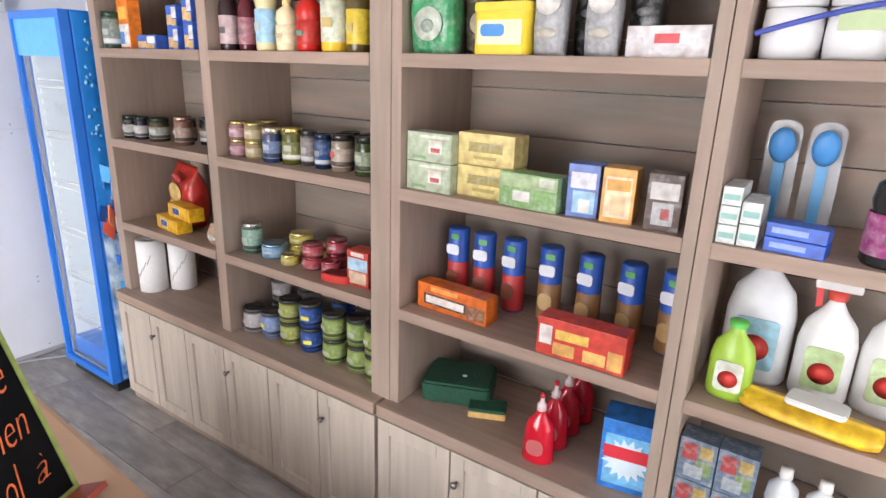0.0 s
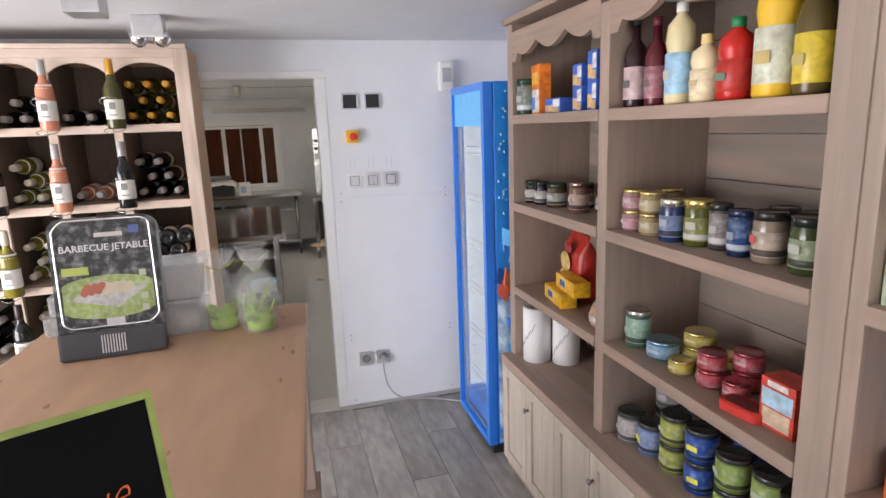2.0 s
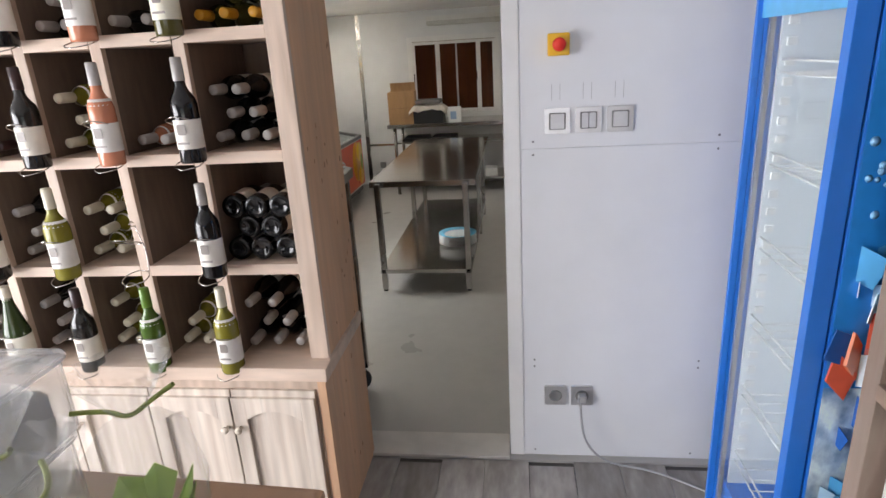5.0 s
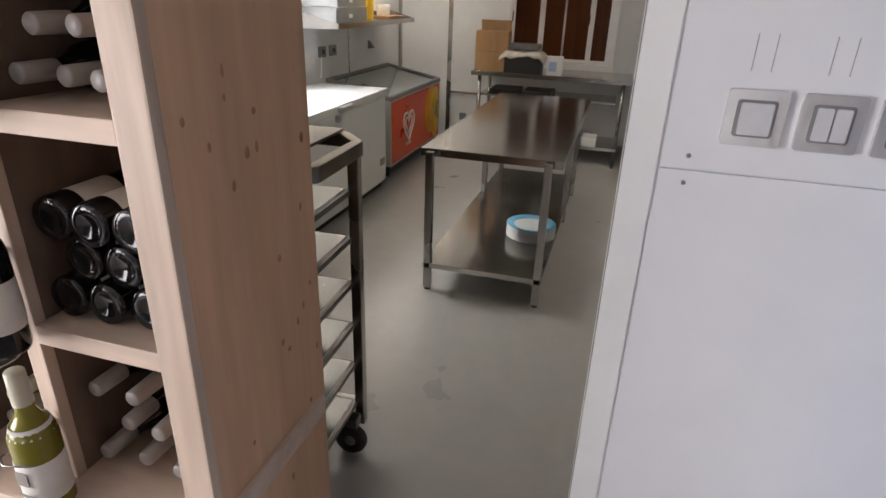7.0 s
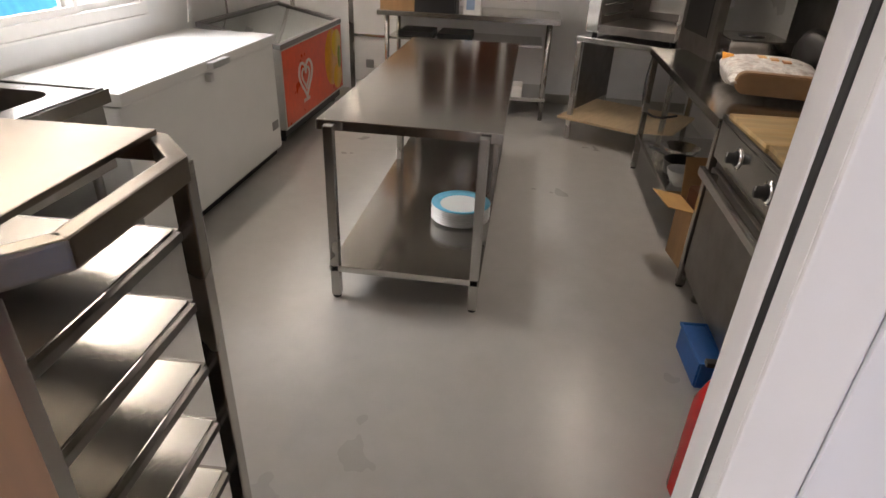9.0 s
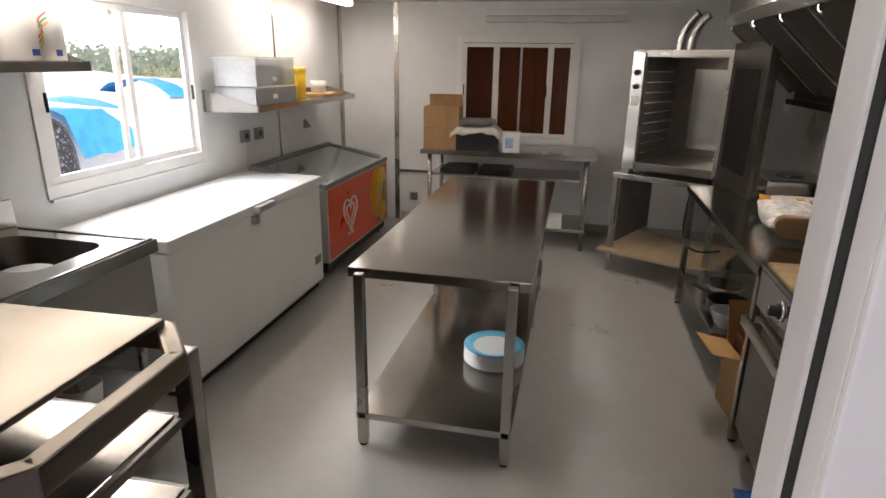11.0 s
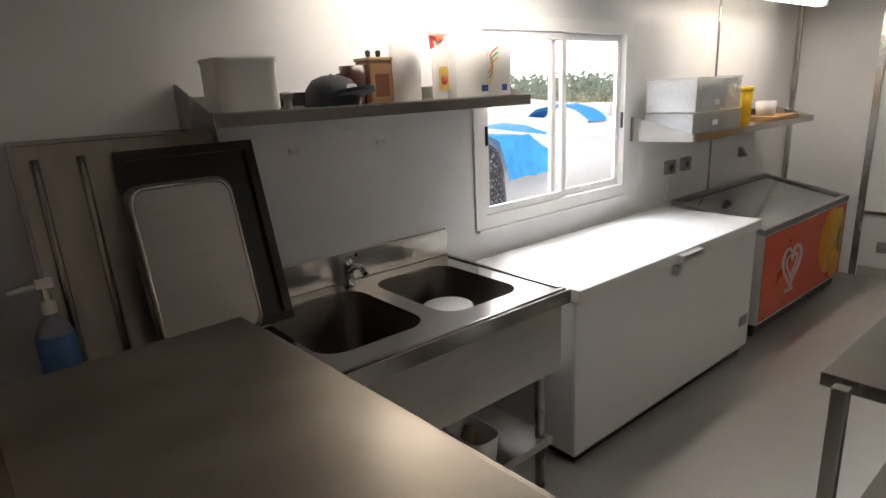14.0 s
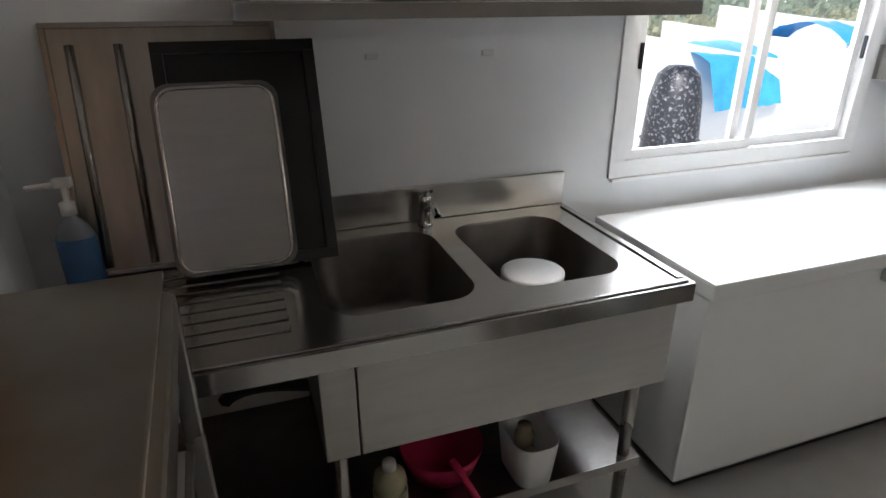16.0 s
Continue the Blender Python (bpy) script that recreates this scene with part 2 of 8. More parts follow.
def rounded(w, h, r, n=5):
    """The outline of a w x h plate with rounded corners, about its middle."""
    pts = []
    for cx, cy, a in ((w / 2 - r, h / 2 - r, 0), (-w / 2 + r, h / 2 - r, 90), (-w / 2 + r, -h / 2 + r, 180), (w / 2 - r, -h / 2 + r, 270)):
        for i in range(n + 1):
            t = radians(a + 90 * i / n)
            pts.append((cx + r * math.cos(t), cy + r * math.sin(t)))
    return pts


def letters(text, size, depth=0.0008, shear=0.0, thin=0.0):
    """Words as a thin mesh in the x-y plane, about their middle."""
    c = bpy.data.curves.new("letters", "FONT")
    c.body, c.size, c.extrude, c.shear, c.align_x, c.align_y = text, size, depth, shear, "CENTER", "CENTER"
    c.resolution_u, c.offset = 3, thin * size
    ob = bpy.data.objects.new("letters", c)
    me = bpy.data.meshes.new_from_object(ob)
    bm = bmesh.new()
    bm.from_mesh(me)
    bpy.data.objects.remove(ob)
    bpy.data.curves.remove(c)
    return bm


def mesh_of(name, bm, material):
    me = bpy.data.meshes.new(name)
    bm.normal_update()
    bm.to_mesh(me)
    bm.free()
    me.materials.append(material)
    return me


def thing(name, loc, label, category, group="", rz=0.0, kind="", rx=0.0, ry=0.0):
    ob = new(name)
    ob.empty_display_size = 0.05
    ob.matrix_world = pose(*loc, rx, ry, rz)
    return tagged(ob, label, category, group, kind)


def part(name, bm, material, parent, label="", m=None):
    """One mesh object under a thing or a part, in the thing's own axes."""
    if m is not None:
        bm.transform(m)
    ob = new(name, mesh_of(name, bm, material))
    ob.parent = parent
    return tagged(ob, label)


def piece(name, me, parent, m):
    ob = new(name, me)
    ob.parent = parent
    ob.matrix_local = m
    return ob


def solid(name, bm, material, label, category, group="", kind="", loc=(0, 0, 0), rz=0.0):
    """A thing that is one mesh."""
    ob = new(name, mesh_of(name, bm, material))
    ob.matrix_world = pose(*loc, 0, 0, rz)
    return tagged(ob, label, category, group, kind)


def wall_x(bm, x0, x1, y0, y1, z0, z1, holes):
    """A wall across x with rectangular holes (ya, yb, za, zb), side by side along y."""
    at = y0
    for ya, yb, za, zb in sorted(holes):
        box(bm, x0, x1, at, ya, z0, z1)
        if za > z0:
            box(bm, x0, x1, ya, yb, z0, za)
        if zb < z1:
            box(bm, x0, x1, ya, yb, zb, z1)
        at = yb
    box(bm, x0, x1, at, y1, z0, z1)
    return bm


def wall_y(bm, y0, y1, x0, x1, z0, z1, holes):
    at = x0
    for xa, xb, za, zb in sorted(holes):
        box(bm, at, xa, y0, y1, z0, z1)
        if za > z0:
            box(bm, xa, xb, y0, y1, z0, za)
        if zb < z1:
            box(bm, xa, xb, y0, y1, zb, z1)
        at = xb
    box(bm, at, x1, y0, y1, z0, z1)
    return bm


# ---- large structure ----
DOOR_X, IN_X = -3.944, -3.988          # the partition's shop face and kitchen face
DOOR_L, DOOR_R, DOOR_H = -1.74, 0.455, 1.985
SHOP_Z, KIT_Z = 2.19, 2.17
WIN_Y, FAR_X, RIGHT_Y = -2.14, -9.58, 1.80
BACK_Y = 1.62

solid("ground", bx(-400, 400, -400, 400, -0.5, -0.42), surf("pale_gravel", (0.66, 0.64, 0.6), 0.9, var=0.2, scale=3, bump=0.3), "pale sandy gravel yard reaching to the horizon", "ground", kind="structure")
floor = solid("floor", bx(DOOR_X + 0.04, 1.9, -3.3, BACK_Y, -0.12, -0.012), GROUT, "dark bed under grey wood-look floor planks", "floor", kind="structure")
floor_kitchen = solid("floor_kitchen", bx(FAR_X - 0.1, DOOR_X + 0.04, WIN_Y - 0.1, RIGHT_Y + 0.1, -0.12, 0.0), VINYL, "pale grey smooth vinyl kitchen floor", "floor", kind="structure")
solid("wall_partition", wall_x(bmesh.new(), IN_X, DOOR_X, -3.3, RIGHT_Y + 0.1, 0.0, 2.35, [(DOOR_L, DOOR_R, 0.0, DOOR_H)]), WHITE_PANEL, "white panelled partition wall with a doorway", "wall", kind="structure")
solid("wall_north", bx(DOOR_X, 1.9, BACK_Y, BACK_Y + 0.1, 0, 2.35), WHITE_PANEL, "plain white shop wall behind the shelves", "wall", kind="structure")
solid("wall_south", wall_y(bmesh.new(), -3.3, -3.2, DOOR_X, 1.9, 0, 2.35, [(-3.1, -0.3, 0.3, 2.2)]), WHITE_PANEL, "white shop wall with a wide glazed opening", "wall", kind="structure")
solid("wall_east", wall_x(bmesh.new(), 1.8, 1.9, -3.2, BACK_Y, 0, 2.35, [(-1.1, 1.45, 0.3, 2.2)]), WHITE_PANEL, "white shop wall with a glazed front", "wall", kind="structure")
solid("ceiling", bx(DOOR_X, 1.9, -3.3, BACK_Y + 0.1, SHOP_Z, SHOP_Z + 0.1), PLASTER, "flat off-white shop ceiling", "ceiling", kind="structure")
solid("ceiling_kitchen", bx(FAR_X - 0.1, IN_X, WIN_Y - 0.1, RIGHT_Y + 0.1, KIT_Z, KIT_Z + 0.1), CEIL, "glossy white panelled kitchen ceiling", "ceiling", kind="structure")
WIN = (-7.16, -5.95, 1.0, 1.93)
solid("wall_kitchen_window", wall_y(bmesh.new(), WIN_Y - 0.09, WIN_Y, FAR_X - 0.1, IN_X, 0, 2.3, [WIN]), WHITE_KITCHEN, "white panelled kitchen wall with a sliding window", "wall", kind="structure")
FW = (-0.885, 0.235, 0.89, 1.84)
solid("wall_kitchen_end", wall_x(bmesh.new(), FAR_X - 0.1, FAR_X, WIN_Y, RIGHT_Y, 0, 2.3, [FW]), WHITE_KITCHEN, "white panelled end wall with a window", "wall", kind="structure")
solid("wall_kitchen_right", bx(FAR_X - 0.1, IN_X, RIGHT_Y, RIGHT_Y + 0.1, 0, 2.3), WHITE_KITCHEN, "white panelled wall behind the cooking range", "wall", kind="structure")


# ---- shop: doorway, wall fittings ----
PAINTS = {}


def paint(r, g, b, rough=0.42):
    key = (r, g, b, rough)
    if key not in PAINTS:
        PAINTS[key] = surf("print_colour", (r, g, b), rough, var=0.1, scale=25, bump=0.03)
    return PAINTS[key]


def art(r, g, b, rough=0.42):
    """Printed artwork: patches and flecks of a lighter or darker ink over the ground colour."""
    key = ("art", r, g, b, rough)
    if key not in PAINTS:
        light = max(r, g, b) < 0.5
        ink = tuple(0.25 + 0.5 * q for q in (r, g, b)) if light else (r * 0.55, g * 0.42, b * 0.4)
        PAINTS[key] = surf("printed_art", (r, g, b), rough, var=0.3, scale=80, bump=0.02, second=ink, amount=0.1)
    return PAINTS[key]


def rot(rx=0, ry=0, rz=0):
    return pose(0, 0, 0, rx, ry, rz)


def frame_rect(w, h, t, d):
    """A flat rectangular frame in the x-z plane: outer w x h, members t wide, d deep, about its middle."""
    bm = bmesh.new()
    box(bm, -w / 2, w / 2, -d / 2, d / 2, h / 2 - t, h / 2, 0.002)
    box(bm, -w / 2, w / 2, -d / 2, d / 2, -h / 2, -h / 2 + t, 0.002)
    box(bm, -w / 2, -w / 2 + t, -d / 2, d / 2, -h / 2 + t, h / 2 - t, 0.002)
    box(bm, w / 2 - t, w / 2, -d / 2, d / 2, -h / 2 + t, h / 2 - t, 0.002)
    return bm


trim = thing("trim", (DOOR_X, 0, 0), "white plastic trim round the wide doorway", "trim", kind="structure")
part("door_jamb", bx(-0.066, -0.031, 0.402, DOOR_R - 0.0005, 0, DOOR_H - 0.001, 0.003), PVC, trim)
part("jamb_edge", bx(-0.0205, 0.0003, 0.4045, 0.4545, 0, DOOR_H - 0.001, 0.001), PVC, trim)
part("jamb_cover", bx(0.0006, 0.006, 0.4045, 0.461, 0, DOOR_H, 0.002), PVC, trim)
part("door_head", bx(-0.05, 0.014, DOOR_L - 0.05, DOOR_R + 0.02, DOOR_H + 0.0005, DOOR_H + 0.04, 0.004), PVC, trim)
part("door_jamb", bx(-0.05, 0.012, DOOR_L - 0.045, DOOR_L, 0, DOOR_H, 0.004), PVC, trim)
part("gasket", bx(-0.0305, -0.021, 0.4035, DOOR_R - 0.0005, 0.003, DOOR_H - 0.001, 0.001), RUBBER, trim, "black rubber door seal")
part("gasket", bx(-0.061, -0.051, DOOR_L - 0.03, DOOR_L - 0.002, 0, DOOR_H, 0.001), RUBBER, trim, "black rubber door seal")
part("gasket", bx(-0.054, -0.0445, DOOR_L - 0.215, DOOR_L - 0.185, 0, DOOR_H, 0.001), RUBBER, trim, "black rubber strip")
part("cover_strip", bx(-0.07, -0.0445, DOOR_L - 0.18, DOOR_L - 0.05, 0, DOOR_H, 0.004), PVC, trim)
part("threshold", bx(-0.118, 0.042, DOOR_L, 0.4, 0.0005, 0.014, 0.004), surf("threshold", (0.6, 0.58, 0.54), 0.4, var=0.1), trim, "pale worn threshold strip")
# the panel joint and its screws
panels = thing("wall_panel", (DOOR_X, 0, 0), "white wall panels with a thin joint and screws", "wall panel", kind="structure")
UPPER = part("panel", bx(0.0005, 0.006, 0.465, 1.6, 1.3125, SHOP_Z - 0.004, 0.001), WHITE_PANEL, panels)
LOWER = part("panel", bx(0.0005, 0.006, 0.465, 1.6, 0.012, 1.3085, 0.001), WHITE_PANEL, panels)
screw = mesh_of("screw", lathe([(0, 0.0), (0.0042, 0.0), (0.0036, 0.0018), (0, 0.002)], 8), GREY)
for y in (0.508, 1.14):
    for z in (1.334, 1.287, 0.46, 0.43, 0.03):
        piece("screw", screw, panels, pose(0.006, y, z, 0, 90, 0))


def plate(name, y, z, w, h, label, category):
    return thing(name, (DOOR_X + 0.006, y, z), label, category)


for y in (0.592, 0.722):
    o = plate("wall_vent", y, 1.812, 0.09, 0.086, "square dark wall vent in a metal frame", "vent")
    part("frame", frame_rect(0.092, 0.09, 0.008, 0.014), ALU, o, m=pose(0.007, 0, 0.043, 0, 0, 90))
    part("backing", bx(0.0, 0.004, -0.04, 0.04, 0.006, 0.08), BLACK, o)
    for k in range(5):
        part("slat", bx(0.003, 0.009, -0.038, 0.038, 0.012 + k * 0.014, 0.0185 + k * 0.014), BLACK, o, m=None)
o = plate("emergency_stop", 0.594, 1.622, 0.08, 0.08, "yellow emergency stop box with a red push button", "switch")
part("housing", bx(0, 0.035, -0.036, 0.036, 0, 0.072, 0.006), paint(0.85, 0.5, 0.02), o)
part("button", lathe([(0, 0), (0.012, 0), (0.012, 0.01), (0.022, 0.012), (0.022, 0.024), (0.017, 0.03), (0, 0.031)], 20, m=pose(0.034, 0, 0.036, 0, 90, 0)), paint(0.8, 0.035, 0.02), o, "round red push button")
for y, rocker in ((0.592, 1), (0.699, 2), (0.806, 1)):
    o = plate("light_switch", y, 1.36, 0.09, 0.09, "square brushed metal light switch on the white panel", "switch")
    o["group"] = "row of light switches"
    part("cover", slab(rounded(0.088, 0.088, 0.006), 0, 0.009, rot(90, 0, 90) @ pose(0, 0.044, 0), 0.0), ALU, o)
    part("inner_frame", slab(rounded(0.058, 0.058, 0.005), 0.009, 0.012, rot(90, 0, 90) @ pose(0, 0.044, 0)), GREY, o)
    for k in range(rocker):
        w = 0.05 / rocker
        part("rocker", slab(rounded(w - 0.003, 0.05, 0.003), 0.011, 0.017, rot(90, 0, 90) @ pose(-0.025 + w * (k + 0.5), 0.044, 0)), paint(0.6, 0.6, 0.61, 0.3), o)
    for k in range(2):
        part("writing", bx(0, 0.001, -0.02 + 0.028 * k, -0.0185 + 0.028 * k, 0.115, 0.17), paint(0.42, 0.42, 0.43), o, "faint upright pencilled writing")
for y, plug in ((0.591, 0), (0.697, 1)):
    o = plate("wall_socket", y, 0.256, 0.09, 0.09, "square metal wall socket near the floor" if not plug else "square metal wall socket with a grey plug in it", "socket")
    part("cover", slab(rounded(0.088, 0.088, 0.006), 0, 0.009, rot(90, 0, 90) @ pose(0, 0.044, 0)), ALU, o)
    part("well", lathe([(0, 0.0095), (0.02, 0.0095), (0.022, 0.012), (0.026, 0.012), (0.026, 0.009)], 20, m=pose(0, 0, 0.044, 0, 90, 0)), GREY, o)
    if plug:
        part("plug", bx(0.009, 0.045, -0.016, 0.016, 0.026, 0.06, 0.006), paint(0.35, 0.35, 0.36), o, "grey plug")
solid("power_cable", wire([(DOOR_X + 0.045, 0.688, 0.3), (DOOR_X + 0.055, 0.69, 0.22), (DOOR_X + 0.06, 0.71, 0.1), (DOOR_X + 0.07, 0.8, 0.015), (DOOR_X + 0.09, 1.0, 0.006), (-3.72, 1.18, 0.006)], 0.0045), paint(0.4, 0.4, 0.41), "thin grey power cable from the socket to the fridge", "cable")
o = plate("alarm_sounder", 1.16, 1.9, 0.08, 0.16, "white wall sounder with a slotted side", "alarm")
part("housing", bx(0, 0.05, -0.04, 0.04, 0, 0.165, 0.012), WHITE_PLASTIC, o)
part("grille", bx(0.048, 0.053, -0.026, 0.026, 0.05, 0.13, 0.004), paint(0.45, 0.45, 0.45), o, "grey grille")

# ---- shop: blue glass-door fridge ----
FX0, FX1, FY0, FY1, FH = -3.61, -3.105, 1.097, 1.6, 1.893
fr = thing("display_fridge", ((FX0 + FX1) / 2, (FY0 + FY1) / 2, 0), "tall blue drinks fridge with a glass door and icy graphics", "fridge")
fw, fd = (FX1 - FX0) / 2, (FY1 - FY0) / 2
bm = bmesh.new()
box(bm, fw - 0.03, fw, -fd + 0.05, fd, 0.06, FH, 0.004)
box(bm, -fw, -fw + 0.03, -fd + 0.05, fd, 0.06, FH, 0.004)
box(bm, -fw + 0.03, fw - 0.03, fd - 0.03, fd, 0.06, FH)
box(bm, -fw + 0.03, fw - 0.03, -fd + 0.05, fd - 0.03, FH - 0.09, FH)
box(bm, -fw + 0.03, fw - 0.03, -fd + 0.05, fd - 0.03, 0.06, 0.2)
ICE = surf("icy_print", (0.03, 0.25, 0.68), 0.3, var=0.35, scale=26, bump=0.0, second=(0.72, 0.88, 0.96), amount=0.75, stretch=(1, 1, 0.7), coat=0.3)
part("cabinet", bm, BLUE_FRAME, fr)
part("side_print", bx(fw + 0.0005, fw + 0.002, -fd + 0.055, fd - 0.01, 0.07, FH - 0.01), paint(0.02, 0.25, 0.72, 0.3), fr, "blue icy side graphic")
part("ice_print", bx(fw + 0.0022, fw + 0.003, -fd + 0.056, fd - 0.012, 0.072, 0.86), ICE, fr, "pale blue and white ice picture")
# the picture on the side: droplets, a torn red band, blocks of ice
RND = random.Random(4)
yy = -fd + 0.12
for k in range(26):
    z = 1.25 + RND.random() * 0.6
    part("droplet", lathe([(0, 0), (0.006 + RND.random() * 0.006, 0.0005), (0, 0.002)], 9, m=pose(fw + 0.002, -fd + 0.07 + RND.random() * 0.1, z, 0, 90, 0)), paint(0.25, 0.55, 0.88, 0.2), fr)
for k in range(46):
    z = 0.1 + RND.random() * 1.1
    s = 0.02 + RND.random() * 0.035
    shade = RND.choice(((0.75, 0.88, 0.95), (0.1, 0.45, 0.85), (0.45, 0.7, 0.92), (0.02, 0.12, 0.45)))
    part("ice_shard", slab([(-s, -s * 0.6), (s * 0.4, -s), (s, s * 0.5), (-s * 0.3, s)], 0, 0.0012 + 0.0001 * k, pose(fw + 0.003, -fd + 0.085 + RND.random() * 0.12, z, 0, 90, RND.random() * 360)), paint(*shade, 0.3), fr)
for k in range(5):
    part("red_splash", slab([(-0.06, -0.02), (0.02, -0.035), (0.07, 0.01), (0.0, 0.03)], 0, 0.0075 + 0.0002 * k, pose(fw + 0.001, -fd + 0.09 + 0.02 * k, 0.9 + 0.05 * (k % 3), 0, 90, 30 * k)), paint(0.72, 0.12 + 0.06 * (k % 2), 0.06, 0.35), fr)
bm = bmesh.new()
for q in ((-fw, -fw + 0.016, 0.06, FH), (fw - 0.035, fw, 0.06, FH), (-fw + 0.016, fw - 0.035, 0.06, 0.095), (-fw + 0.016, fw - 0.035, FH - 0.035, FH)):
    box(bm, q[0], q[1], -fd, -fd + 0.045, q[2], q[3], 0.002)
door = part("door", bm, BLUE_FRAME, fr, "blue-framed glass door")
pane = part("pane", bx(-fw + 0.016, fw - 0.035, -fd + 0.018, -fd + 0.026, 0.095, FH - 0.035), DOOR_GLASS, door)
pane.visible_shadow = False
part("header_print", bx(-fw + 0.016, fw - 0.035, -fd + 0.012, -fd + 0.0165, FH - 0.2, FH - 0.035), paint(0.12, 0.48, 0.86, 0.3), door, "light blue header print")
part("gasket", frame_rect(2 * fw - 0.07, FH - 0.13, 0.012, 0.016), GREY, door, "", pose(0, -fd + 0.036, (FH + 0.06) / 2))
part("lining", bx(-fw + 0.032, fw - 0.032, fd - 0.05, fd - 0.032, 0.2, FH - 0.1), FRIDGE_IN, fr)
for sx in (-1, 1):
    part("lining", bx(sx * (fw - 0.042) - 0.005, sx * (fw - 0.042) + 0.005, -fd + 0.06, fd - 0.05, 0.2, FH - 0.1), FRIDGE_IN, fr)
    for k in range(27):
        part("shelf_clip", bx(sx * (fw - 0.05) - 0.004, sx * (fw - 0.05) + 0.004, -fd + 0.075, -fd + 0.1, 0.32 + k * 0.052, 0.342 + k * 0.052, 0.003), WHITE_PLASTIC, fr)
for k in range(6):
    z = 0.3 + k * 0.25
    bm = bmesh.new()
    for j in range(9):
        rod(bm, (-fw + 0.05 + j * (2 * fw - 0.1) / 8, -fd + 0.07, z), (-fw + 0.05 + j * (2 * fw - 0.1) / 8, fd - 0.06, z), 0.0022, 5)
    rod(bm, (-fw + 0.045, -fd + 0.07, z), (fw - 0.045, -fd + 0.07, z), 0.003, 6)
    rod(bm, (-fw + 0.045, -fd + 0.07, z + 0.035), (fw - 0.045, -fd + 0.07, z + 0.035), 0.003, 6)
    rod(bm, (-fw + 0.045, fd - 0.07, z), (fw - 0.045, fd - 0.07, z), 0.003, 6)
    part("wire_shelf", bm, WHITE_PLASTIC, fr, "white wire shelf")
part("plinth", bx(-fw + 0.02, fw - 0.02, -fd + 0.03, fd, 0.0, 0.06), BLACK, fr)

# ---- shop: shelf units ----
ROWS = (1.735, 1.345, 0.95, 0.60)
UNITS = ((-3.03, -1.345, 0.055, 0.055, -2.215), (-1.335, -0.425, 0.055, 0.03, None), (-0.423, 0.75, 0.03, 0.055, None))
SF, SBK, BASEF = 1.19, 1.575, 1.15


def valance(x0, x1):
    """A scalloped board: straight on top, three arches below."""
    w = x1 - x0
    low = []
    n = 36
    for i in range(n + 1):
        u = i / n
        dip = 0.045 + 0.03 * abs(math.sin(u * math.pi * 3)) if 0.06 < u < 0.94 else 0.09
        low.append((x0 + u * w, 2.06 - 0.09 + (0.09 - dip) * 1.4 - 0.01))
    pts = low + [(x1, 2.085), (x0, 2.085)]
    return slab(pts, 0, 0.022, pose(0, SF + 0.022, 0, 90, 0, 0))


